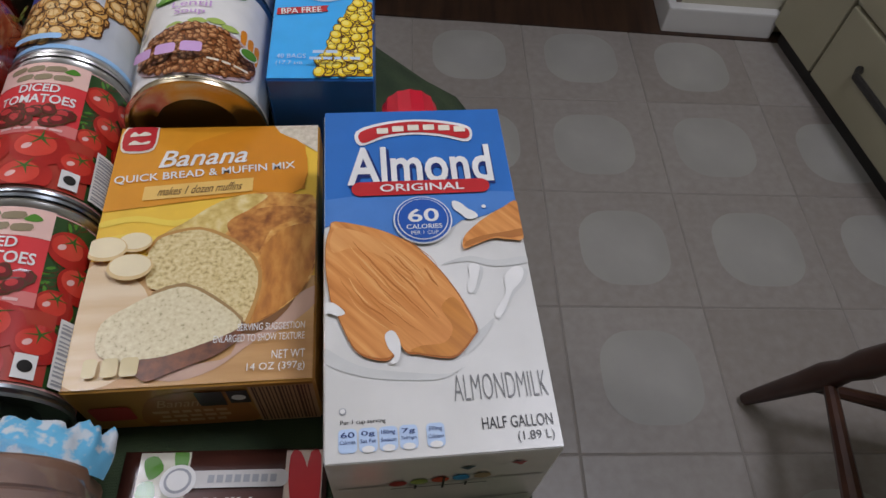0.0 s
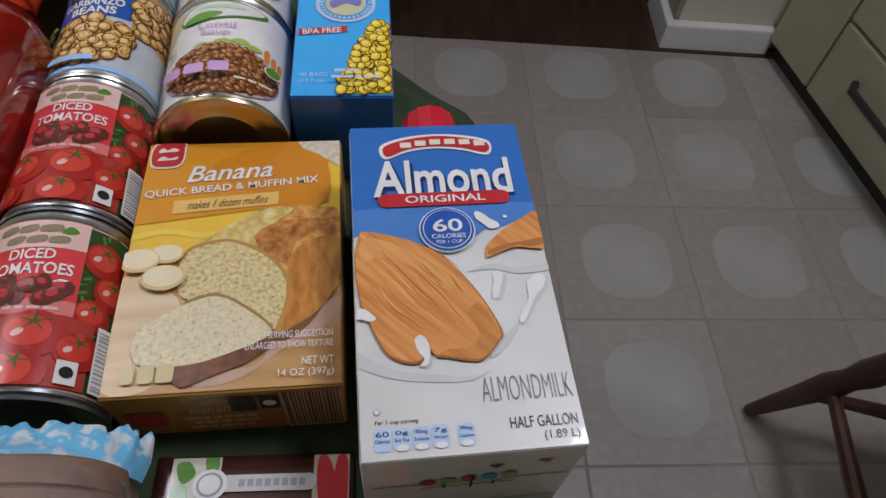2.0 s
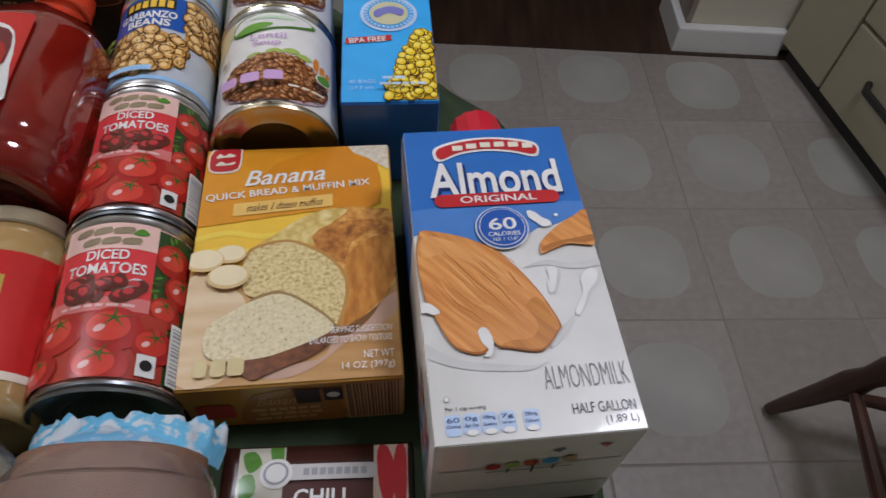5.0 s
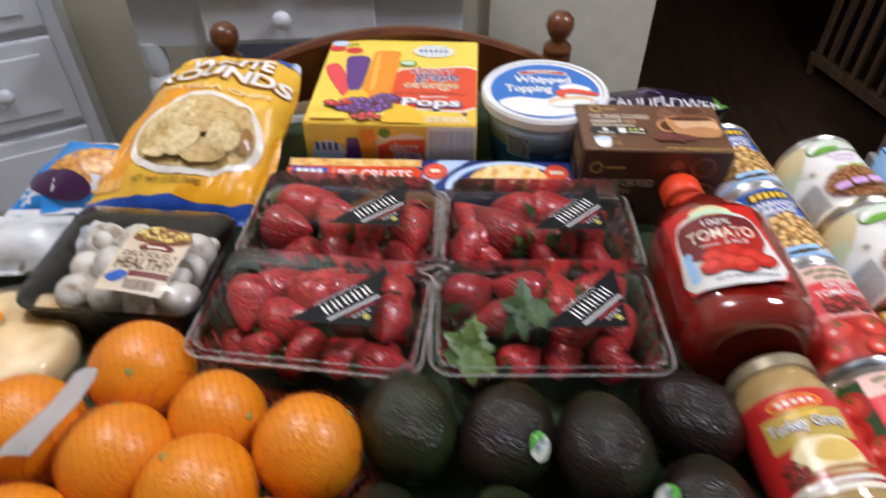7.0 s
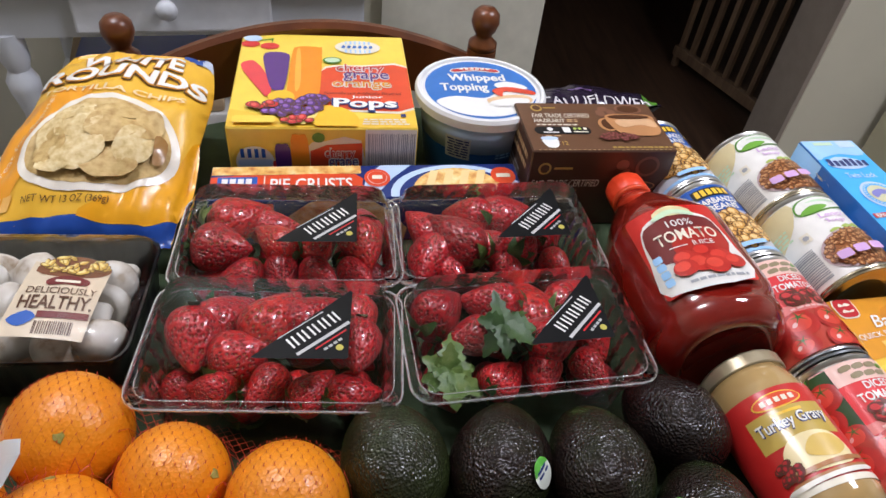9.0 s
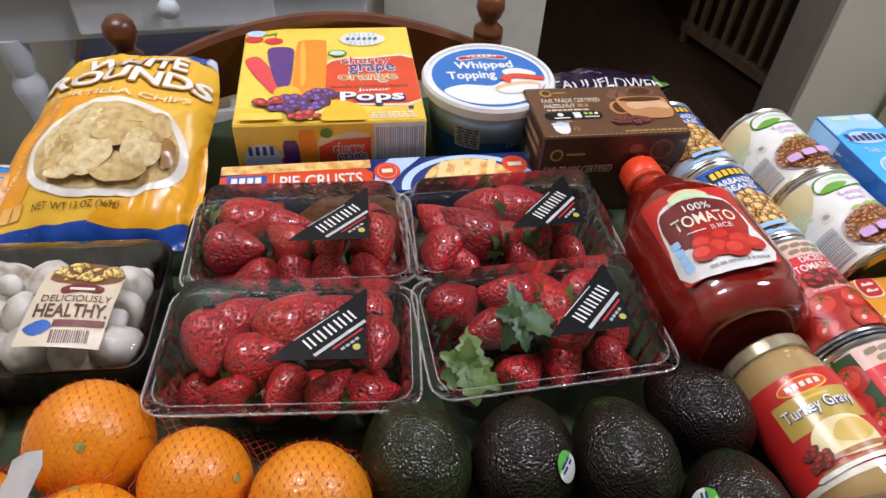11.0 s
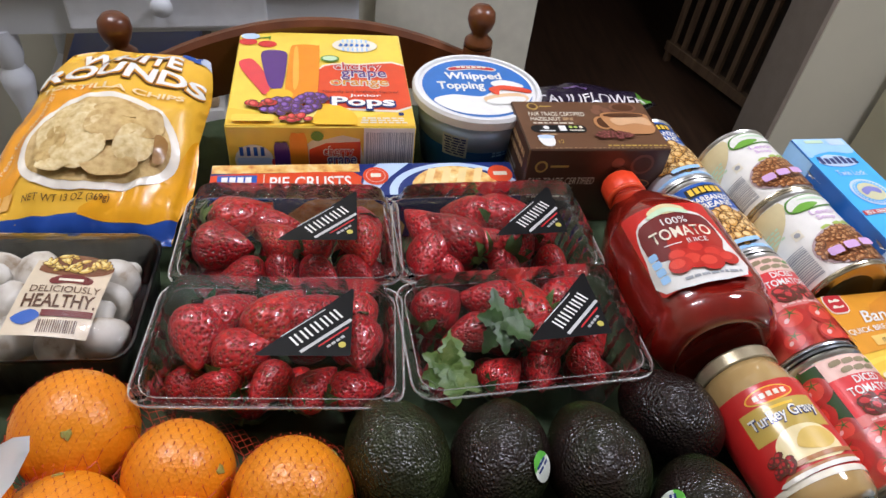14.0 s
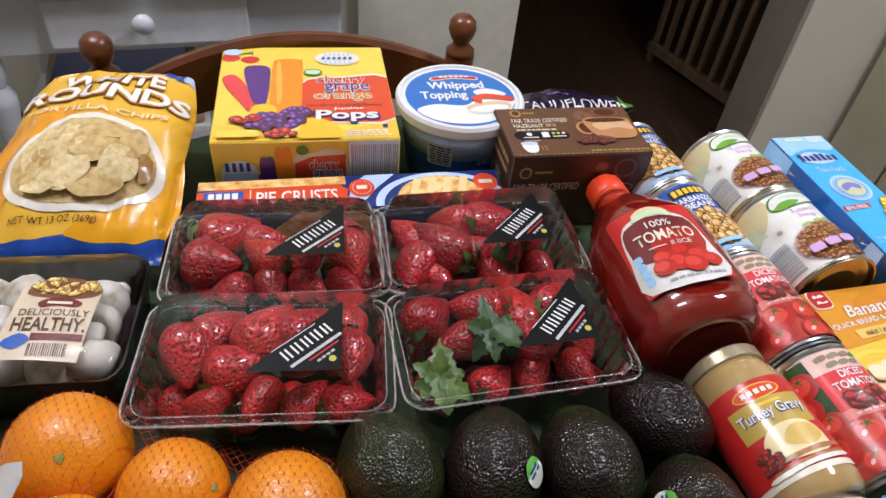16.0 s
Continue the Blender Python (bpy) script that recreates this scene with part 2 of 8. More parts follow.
class Print:
    """A printed face of a thing: flat shapes and type laid on the surface at(u, v, lift), all in metres."""

    def __init__(self, parent, at, step=0.0, step_v=0.0, clip=None):
        self.parent, self.at, self.step, self.step_v, self.lift, self.clip = parent, at, step, step_v, 0.0003, clip

    def lay(self, bm, name, material, layer, label=""):
        if self.step or self.step_v or self.clip:
            bmesh.ops.triangulate(bm, faces=bm.faces)
            if self.clip:
                x0, y0, x1, y1 = self.clip
                for co, no in (((x0, 0, 0), (-1, 0, 0)), ((x1, 0, 0), (1, 0, 0)), ((0, y0, 0), (0, -1, 0)), ((0, y1, 0), (0, 1, 0))):
                    bmesh.ops.bisect_plane(bm, geom=bm.verts[:] + bm.edges[:] + bm.faces[:], plane_co=co, plane_no=no, clear_outer=True)
            for axis, st in ((0, self.step), (1, self.step_v)):
                if st and bm.verts:
                    lo, hi = (f(v.co[axis] for v in bm.verts) for f in (min, max))
                    no = Vector((1, 0, 0)) if axis == 0 else Vector((0, 1, 0))
                    for k in range(math.floor(lo / st) + 1, math.ceil(hi / st)):
                        bmesh.ops.bisect_plane(bm, geom=bm.verts[:] + bm.edges[:] + bm.faces[:], plane_co=no * (k * st), plane_no=no)
        for v in bm.verts:
            v.co = self.at(v.co.x, v.co.y, self.lift * layer)
        return part(name, bm, material, self.parent, label, smooth=bool(self.step))

    def shape(self, name, polys, material, layer=1, label=""):
        bm = bmesh.new()
        for pts in polys if isinstance(polys[0], list) else [polys]:
            bm.faces.new([bm.verts.new((x, y, 0)) for x, y in pts])
        for f in bm.faces:
            if f.normal.z < 0:
                f.normal_flip()
        bm.normal_update()
        for f in bm.faces:
            if f.normal.z < 0:
                f.normal_flip()
        return self.lay(bm, name, material, layer, label)

    def type(self, body, x0, y0, x1, y1, material, layer=2, bold=0.0, rot=0.0, lean=0.0, name="lettering", arch=0.0):
        """Type fitted into the box x0..x1, y0..y1, turned about its middle, leaning by lean, bowed up by arch."""
        bm = bmesh.new()
        bm.from_mesh(text_mesh(body, bold))
        xs, ys = [v.co.x for v in bm.verts], [v.co.y for v in bm.verts]
        ax, ay, w, h = min(xs), min(ys), max(xs) - min(xs), max(ys) - min(ys)
        c, s = math.cos(radians(rot)), math.sin(radians(rot))
        for v in bm.verts:
            fx, fy = (v.co.x - ax) / w - 0.5, (v.co.y - ay) / h - 0.5
            x, y = fx * (x1 - x0) + lean * fy * (y1 - y0), fy * (y1 - y0) + arch * (0.25 - fx * fx) * 4
            v.co = ((x0 + x1) / 2 + x * c - y * s, (y0 + y1) / 2 + x * s + y * c, 0)
        return self.lay(bm, name, material, layer)

    def bars(self, x0, y0, x1, y1, rows, material, layer=2, name="small_print", seed=1):
        """Rows of small unreadable print."""
        rnd, out = random.Random(seed), []
        h = (y1 - y0) / rows
        for r in range(rows):
            x = x0 + rnd.uniform(0, 0.1) * (x1 - x0)
            while x < x1 - 0.002:
                w = min(rnd.uniform(0.003, 0.009), x1 - x)
                out.append(rect(x, y0 + r * h + h * 0.2, x + w, y0 + r * h + h * 0.75))
                x += w + 0.0015
        return tagged(self.shape(name, out, material, layer), kind="stuff")

    def stripes(self, x0, y0, x1, y1, n, material, layer=2, seed=2, along="x"):
        rnd, out = random.Random(seed), []
        for k in range(n):
            a, b = (k + rnd.uniform(0, 0.25)) / n, (k + rnd.uniform(0.4, 0.8)) / n
            if along == "x":
                out.append(rect(x0 + a * (x1 - x0), y0, x0 + b * (x1 - x0), y1))
            else:
                out.append(rect(x0, y0 + a * (y1 - y0), x1, y0 + b * (y1 - y0)))
        return tagged(self.shape("barcode", out, material, layer), kind="stuff")

    def heap(self, name, inside, size, count, mats, layer=2, seed=3, flat=0.75):
        """Many small round pieces inside the outline test, each with a lighter spot."""
        rnd = random.Random(seed)
        bm = bmesh.new()
        (x0, y0, x1, y1), test = inside
        made = 0
        for _ in range(count * 6):
            if made >= count:
                break
            x, y = rnd.uniform(x0, x1), rnd.uniform(y0, y1)
            if not test(x, y):
                continue
            made += 1
            s, a = size * rnd.uniform(0.75, 1.15), rnd.uniform(0, 180)
            for j, (f, dx) in enumerate(((1.12, 0.0), (0.92, 0.04 * s), (0.55, 0.20 * s))):
                fc = bm.faces.new([bm.verts.new((u, v, (made + 0.33 * j) * 1e-3)) for u, v in ell(x - dx, y + dx, s * f, s * f * flat, a, 9)])
                fc.material_index = j
        for v in bm.verts:
            v.co = self.at(v.co.x, v.co.y, self.lift * layer + v.co.z * 0.4 / count)
        return tagged(part(name, bm, [GAPINK, *mats], self.parent), kind="stuff")


def flat_top(z):
    return lambda u, v, h: Vector((u, v, z + h))


def flat_front(y):
    """A face looking along -y; u to the right, v up."""
    return lambda u, v, h: Vector((u, y - h, v))


def flat_left(x):
    """A face looking along -x; u runs from the far end to the near one, v up."""
    return lambda u, v, h: Vector((x - h, -u, v))


def round_top(r, zc):
    """The upper side of a lying cylinder along local Y; u round it from the top, v along it."""
    return lambda u, v, h: Vector(((r + h) * math.sin(u / r), v, zc + (r + h) * math.cos(u / r)))


def in_ellipse(cx, cy, rx, ry):
    return ((cx - rx, cy - ry, cx + rx, cy + ry), lambda x, y: ((x - cx) / rx) ** 2 + ((y - cy) / ry) ** 2 < 1)

# ---- the room ----
TABLE_Z = 0.75
WALLPAINT = paint("wall_paint", (0.55, 0.52, 0.41), 0.65, var=0.05, scale=3, bump=0.05, bscale=120)
TRIMPAINT = paint("trim_paint", (0.66, 0.65, 0.62), 0.4, var=0.04, scale=8)
CREAMPAINT = paint("cream_enamel", (0.36, 0.33, 0.225), 0.4, var=0.05, scale=5)
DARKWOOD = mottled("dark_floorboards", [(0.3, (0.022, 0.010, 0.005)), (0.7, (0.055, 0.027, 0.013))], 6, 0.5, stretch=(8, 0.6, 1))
# the unlit hall's darkness is put into its walls' near-black colour
HALLDARK = paint("hall_dark", (0.035, 0.03, 0.028), 0.85)
GATEWOOD = mottled("gate_wood", [(0.3, (0.11, 0.065, 0.038)), (0.7, (0.20, 0.125, 0.07))], 9, 0.5, stretch=(6, 6, 0.6))
GROUT = paint("grout", (0.262, 0.236, 0.208), 0.9, var=0.15)
DARKIRON = paint("dark_handle", (0.02, 0.018, 0.016), 0.4)
CEILPAINT = paint("ceiling_paint", (0.75, 0.74, 0.70), 0.8)


def tile_material():
    m, nt, b = nodes_of("vinyl_tile")
    oi = nt.nodes.new("ShaderNodeObjectInfo")
    n = tex(nt, "Noise", 14, 8, "Generated")
    mx = nt.nodes.new("ShaderNodeMath")
    mx.operation = "MULTIPLY_ADD"
    mx.inputs[1].default_value, mx.inputs[2].default_value = 0.35, 0.0
    link(nt, oi.outputs["Random"], mx.inputs[0])
    ad = nt.nodes.new("ShaderNodeMath")
    ad.operation = "ADD"
    link(nt, n.outputs["Fac"], ad.inputs[0])
    link(nt, mx.outputs[0], ad.inputs[1])
    r = ramp(nt, ad.outputs[0], [(0.20, (0.240, 0.208, 0.180)), (0.62, (0.285, 0.254, 0.222)), (1.0, (0.330, 0.302, 0.270))])
    link(nt, r.outputs["Color"], b.inputs["Base Color"])
    b.inputs["Roughness"].default_value = 0.42
    bumped(nt, b, tex(nt, "Noise", 60, 4, "Generated").outputs["Fac"], 0.12)
    return m


TILE = tile_material()
TILEPALE = paint("pale_tile_centre", (0.345, 0.332, 0.298), 0.45, var=0.10, scale=6)


def slab(name, x0, x1, y0, y1, z0, z1, mat_, label, bevel=0.0, m=None):
    ob = part(name, boxbm(x0, x1, y0, y1, z0, z1, bevel=bevel), mat_)
    if m:
        ob.matrix_basis = m
    return tagged(ob, label, name.split("_")[0], kind="structure")


floor = slab("floor", -2.2, 1.9, -2.0, 1.56, -0.06, -0.0016, GROUT, "grey grout bed under square vinyl tiles")
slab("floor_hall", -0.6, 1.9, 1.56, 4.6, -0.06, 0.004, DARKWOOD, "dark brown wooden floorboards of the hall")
# ceiling stays out of view, added for its bounce light
slab("ceiling", -2.2, 1.9, -2.0, 4.6, 2.40, 2.46, CEILPAINT, "unseen off-white ceiling added to bounce lamp light")
slab("wall_north", -2.2, -0.057, 1.60, 1.72, -0.003, 2.40, WALLPAINT, "beige painted wall beside the doorway")
slab("trim_doorway", -0.45, -0.057, 1.575, 1.60, -0.003, 2.2, paint("casing_paint", (0.56, 0.54, 0.45), 0.5), "wide pale beige door casing")
slab("wall_pillar", 0.742, 1.9, 1.60, 1.76, -0.003, 2.40, WALLPAINT, "beige wall end on the other side of the doorway")
slab("baseboard", 0.706, 1.0, 1.572, 1.60, -0.003, 0.076, TRIMPAINT, "white painted baseboard at the wall end", bevel=0.006)
slab("baseboard_return", 0.706, 0.729, 1.588, 1.77, -0.003, 0.076, TRIMPAINT, "white painted baseboard round the jamb", bevel=0.006)
slab("trim_reveal", 0.729, 0.742, 1.604, 1.77, -0.003, 2.05, paint("reveal_brown", (0.27, 0.225, 0.185), 0.6), "brown-grey door reveal, darker than the wall front")
# three outer walls out of view, added to close the room and bounce light
slab("wall_west", -2.3, -2.2, -2.0, 4.6, -0.003, 2.40, WALLPAINT, "unseen beige wall added to bounce lamp light")
slab("wall_east", 1.9, 2.0, -2.0, 4.6, -0.003, 2.40, WALLPAINT, "unseen beige wall added to bounce lamp light")
slab("wall_south", -2.2, 1.9, -2.1, -2.0, -0.003, 2.40, WALLPAINT, "unseen beige wall added to bounce lamp light")
slab("wall_hall_far", -2.2, 1.9, 4.6, 4.7, 0.0, 2.40, HALLDARK, "hall wall coloured near-black to stand for the unlit room")
slab("wall_hall_side", -0.72, -0.6, 1.72, 4.6, 0.0, 2.40, HALLDARK, "hall wall coloured near-black to stand for the unlit room")
slab("wall_over_doorway", -0.057, 0.742, 1.60, 1.72, 2.05, 2.40, WALLPAINT, "beige wall over the doorway")

# ceiling lamp over the table
BULB, bnt, bb = nodes_of("lit_bulb")
bb.inputs["Emission Color"].default_value = (1, 0.9, 0.75, 1)
bb.inputs["Emission Strength"].default_value = 6.0
lamp = thing("ceiling_lamp", pose(LAMP[0], LAMP[1], 2.40), "white ceiling lamp with three lit glass shades", "lamp")
part("canopy", boxbm(-0.24, 0.24, -0.05, 0.05, -0.03, 0.0, bevel=0.006), TRIMPAINT, lamp)
for dx in (-0.16, 0.0, 0.16):
    bm = lathe(bmesh.new(), [(0.03, 0.0), (0.045, 0.02), (0.056, 0.06), (0.058, 0.08)], 20, Matrix.Translation((dx, 0, -0.03)) @ pose(0, 0, 0, -90, 0, 0))
    part("shade", bm, BULB, lamp, smooth=True)

# cream cupboard beside the doorway
CUP = pose(0.980, 1.577, 0, 0, 0, 12.0)
cupboard = thing("kitchen_cupboard", CUP, "cream painted kitchen cupboard with a dark drawer handle", "cupboard")
part("body", boxbm(0.02, 0.60, -1.50, -0.01, 0.05, 0.90, bevel=0.004), CREAMPAINT, cupboard)
# near-black colour stands for the dark gap under the cupboard
part("plinth", boxbm(0.035, 0.58, -1.48, -0.02, 0.0, 0.05), DARKIRON, cupboard, "recessed plinth, near-black to stand for the dark gap")
part("side_panel", boxbm(0.004, 0.02, -0.195, -0.01, 0.055, 0.90, bevel=0.003), CREAMPAINT, cupboard)
for y0 in (-0.80, -1.42):
    drawer = part("drawer_front", boxbm(0.002, 0.02, y0, y0 + 0.595, 0.055, 0.25, bevel=0.005), CREAMPAINT, cupboard)
    part("door", boxbm(0.002, 0.02, y0, y0 + 0.595, 0.258, 0.86, bevel=0.005), CREAMPAINT, cupboard)
    part("handle", tube(bmesh.new(), [(0.0, y0 + 0.12, 0.17), (-0.022, y0 + 0.14, 0.17), (-0.024, y0 + 0.3, 0.17), (-0.022, y0 + 0.46, 0.17), (0.0, y0 + 0.48, 0.17)], 0.009, 8), DARKIRON, drawer, "dark bar handle")
part("worktop", boxbm(-0.02, 0.60, -1.52, 0.0, 0.90, 0.935, bevel=0.004), paint("worktop", (0.3, 0.27, 0.23), 0.4), cupboard)

# wooden safety gate standing open in the hall
gate = thing("safety_gate", pose(0.925, 1.90, 0, 0, 0, 109.0), "wooden safety gate with upright bars, swung open", "gate")
part("bottom_rail", boxbm(0, 0.56, -0.014, 0.014, 0.045, 0.085, bevel=0.004), GATEWOOD, gate)
part("top_rail", boxbm(0, 0.56, -0.014, 0.014, 0.74, 0.78, bevel=0.004), GATEWOOD, gate)
for k in range(9):
    part("bar", boxbm(0.012 + k * 0.064, 0.032 + k * 0.064, -0.009, 0.009, 0.085, 0.74, bevel=0.003), GATEWOOD, gate)
for x in (0.01, 0.53):
    part("foot", boxbm(x, x + 0.02, -0.012, 0.012, 0.004, 0.045), GATEWOOD, gate)
jamb = slab("trim_jamb", 0.985, 1.03, 1.78, 1.86, 0.004, 2.05, GATEWOOD, "brown wooden door jamb")

# ---- the table ----
TC = (-0.415, 0.175)
CLOTH, cnt, cb = nodes_of("green_tablecloth")
w1, w2 = (tex(cnt, "Wave", 420, 2) for _ in range(2))
w2.bands_direction = "Y"
for w in (w1, w2):
    w.inputs["Distortion"].default_value = 1.5
cm = cnt.nodes.new("ShaderNodeMath")
cm.operation = "MULTIPLY"
link(cnt, w1.outputs["Fac"], cm.inputs[0])
link(cnt, w2.outputs["Fac"], cm.inputs[1])
cn = tex(cnt, "Noise", 22, 8)
ca = cnt.nodes.new("ShaderNodeMath")
ca.operation = "MULTIPLY_ADD"
ca.inputs[1].default_value = 0.35
link(cnt, cm.outputs[0], ca.inputs[0])
link(cnt, cn.outputs["Fac"], ca.inputs[2])
cr = ramp(cnt, ca.outputs[0], [(0.3, (0.016, 0.029, 0.012)), (0.65, (0.038, 0.062, 0.025)), (0.95, (0.075, 0.105, 0.044))])
link(cnt, cr.outputs["Color"], cb.inputs["Base Color"])
cb.inputs["Roughness"].default_value = 0.9
bumped(cnt, cb, cm.outputs[0], 0.5, 0.0006)
TABLEWOOD = mottled("table_wood", [(0.3, (0.06, 0.022, 0.01)), (0.7, (0.14, 0.055, 0.022))], 7, 0.3, stretch=(6, 0.6, 6))

table = thing("dining_table", pose(TC[0], TC[1], 0), "round dark wooden dining table under a cloth", "table")
part("tabletop", lathe(bmesh.new(), [(0.565, -0.024), (0.577, -0.018), (0.577, -0.004), (0.571, 0.0)], 64, Matrix.Translation((0, 0, 0.746)) @ pose(0, 0, 0, 90, 0, 0)), TABLEWOOD, table, smooth="auto")
part("pedestal", lathe(bmesh.new(), [(0.10, 0.0), (0.06, 0.08), (0.045, 0.25), (0.07, 0.45), (0.05, 0.6), (0.12, 0.722)], 24, pose(0, 0, 0, 90, 0, 0)), TABLEWOOD, table, smooth=True)
for k in range(4):
    a = radians(45 + 90 * k)
    part("foot", tube(bmesh.new(), [(0.06 * math.cos(a), 0.06 * math.sin(a), 0.13), (0.2 * math.cos(a), 0.2 * math.sin(a), 0.08), (0.34 * math.cos(a), 0.34 * math.sin(a), 0.022)], [0.03, 0.028, 0.022], 8), TABLEWOOD, table)

bm = bmesh.new()
rings = []
N = 120
for ri, (r, z) in enumerate([(0.0, 0.0), (0.2, 0.0), (0.4, 0.0), (0.55, 0.0), (0.578, -0.001), (0.585, -0.008), (0.587, -0.03), (0.591, -0.09), (0.596, -0.15)]):
    ring = []
    for k in range(N if r else 1):
        a = 2 * math.pi * k / N
        fold = (0.009 * math.sin(11 * a + 0.6) + 0.005 * math.sin(23 * a)) * max(0, -z - 0.01) / 0.14 + 0.085 * math.exp(-((a - 0.60) / 0.20) ** 2) * min(1, max(0, -z - 0.002) / 0.10)
        ring.append(bm.verts.new(((r + fold) * math.cos(a), (r + fold) * math.sin(a), z + 0.0)))
    rings.append(ring)
for a, b in zip(rings, rings[1:]):
    for k in range(N):
        bm.faces.new((a[0], b[k], b[(k + 1) % N]) if len(a) == 1 else (a[k], b[k], b[(k + 1) % N], a[(k + 1) % N]))
cloth = part("tablecloth", bm, CLOTH, smooth=True)
cloth.matrix_basis = pose(TC[0], TC[1], TABLE_Z)
tagged(cloth, "green woven tablecloth hanging over the round table", "tablecloth")


# ---- packets and boxes on the table ----
def on_table(x, y, rz, z=0.0, size=(1, 1, 1)):
    return pose(x, y, TABLE_Z + 0.001 + z, 0, 0, rz) @ Matrix.Diagonal((*size, 1))


def milk_carton():
    w, l, h = 0.096, 0.191, 0.096
    t = thing("milk_carton", on_table(0.0698, 0.1623, 7.2, 0, (0.997, 0.990, 1.015)), "blue and white almond milk carton lying on its back", "carton")
    bm = boxbm(0, w, 0, l, 0, h, bevel=0.003)
    body = part("body", bm, WHITE, t, "white coated carton", smooth="auto")
    part("cap", lathe(bmesh.new(), [(0.0, 0.0), (0.0165, 0.0), (0.0165, 0.014), (0.0155, 0.0225), (0.0, 0.0235)], 28, Matrix.Translation((0.048, l - 0.001, 0.076)),
                      lambda a, y: 1 + 0.025 * math.cos(14 * a)), paint("red_cap", (0.55, 0.012, 0.03), 0.35), t, "red ribbed screw cap", smooth="auto")
    p = Print(t, flat_top(h), clip=(0.0008, 0.0008, w - 0.0008, l - 0.0008))
    p.shape("milk", mm("1,1 95,1 95,121 1,121"), mottled("milk_print", [(0.35, (0.66, 0.65, 0.61)), (0.65, (0.77, 0.76, 0.72))], 16, 0.32, coat=0.4), 0.5)
    p.shape("blue_panel", mm("0.9,113.3 5.8,116 34.9,105.7 55.6,104.7 61.7,110.8 66.8,114.6 73.5,115.4 79.4,117.3 89.7,122.2 95,124.8 95,190 0.9,190"), ROYAL, 1)
    p.shape("pale_glow", mm("0.9,113.3 5.8,116 34.9,105.7 55.6,104.7 61.7,110.8 66.8,114.6 73.5,115.4 79.4,117.3 89.7,122.2 95,124.8 95,131 70,133 30,134 0.9,130"), ink("mist_blue", (0.075, 0.22, 0.56)), 2)
    p.shape("banner_edge", smooth_loop(mm("17,175 30,181 48,183 66,181 78,176 76,166 62,170 47,172 32,170 19,165"), 4), WHITE, 3)
    p.shape("banner", smooth_loop(mm("19,174 31,179 48,181.3 65,179 76.5,174.6 75,167.8 62,171.6 47,173.4 32,171.6 20.5,166.6"), 4), RED, 4)
    p.shape("banner_mark", [rect(0.028 + 0.0082 * k, 0.1745 - 0.0003 * (k - 2.5) ** 2, 0.034 + 0.0082 * k, 0.1785 - 0.0003 * (k - 2.5) ** 2) for k in range(6)], CREAM, 5)["kind"] = "stuff"
    p.type("Almond", 0.0125, 0.1365, 0.0865, 0.1620, NAVY, 3, bold=0.045)
    p.type("Almond", 0.012, 0.1380, 0.086, 0.1635, WHITE, 4, bold=0.02)
    p.shape("red_pill", rect(0.014, 0.1310, 0.083, 0.1398, 0.0043), RED, 5)
    p.type("ORIGINAL", 0.028, 0.1330, 0.070, 0.1378, WHITE, 6, bold=0.015)
    p.shape("splash", [smooth_loop(mm("62.8,125.2 64.8,125.8 67.8,123.8 70.3,120.8 73.8,118.3 74.4,115.3 69.6,114.4 66.2,118 63.2,121.2"), 4), ell(0.0783, 0.1218, 0.0011)], WHITE, 5)
    ALMOND_LOOP = "5.8,116.1 23.6,111.3 34.9,105.7 44.3,98.3 53.9,85.2 60.6,72.7 64.6,62.8 67,54.3 64.9,50.8 60.1,44.9 55.2,41.5 48.4,42 40.5,44 35.7,44.8 33,48.8 31.6,52.8 29.8,55 27.7,54.6 26.8,52 28.6,47.4 30.6,44.7 27.6,42.3 22.9,42.4 15.9,45.4 12,50.5 8.9,57.8 6.6,64.9 9.8,65.8 7.4,68.5 4.1,70.1 2.5,78.7 1.2,90.6 1.3,103 3.2,111.4"
    p.shape("almond_edge", smooth_loop(mm(ALMOND_LOOP), 3), ink("almond_dark", (0.40, 0.13, 0.03)), 5.5)
    p.shape("almond", smooth_loop([(0.034 + (x - 0.034) * 0.978 - 0.0004, 0.078 + (y - 0.078) * 0.982 + 0.0005) for x, y in mm(ALMOND_LOOP)], 3), ALMOND, 6)
    p.shape("almond_lit", smooth_loop(mm("7,112 20,108 32,100 42,88 46,78 38,84 26,95 14,100 5,98 3.5,106"), 4), mottled("almond_lit", [(0.3, (0.70, 0.30, 0.085)), (0.7, (0.82, 0.41, 0.14))], 300, 0.32, stretch=(1.0, 0.055, 1), turn=42), 6.2)
    p.shape("almond_low", smooth_loop(mm("66,54 63,62 58,71 52,66 56,56 52,49 42,48 37,46 41,44.6 49,42.8 55,42.4 60,46 64,51"), 4), mottled("almond_low_print", [(0.3, (0.48, 0.17, 0.028)), (0.7, (0.65, 0.26, 0.045))], 300, 0.32, stretch=(1.0, 0.055, 1), turn=42), 6.2)
    ALMONDLINES = [ink("almond_line_" + n, c) for n, c in (("pale", (0.80, 0.43, 0.16)), ("mid", (0.60, 0.23, 0.055)), ("deep", (0.50, 0.17, 0.038)))]
    # long wrinkles of the nut's skin, from its tip to its round end
    rnd = random.Random(12)
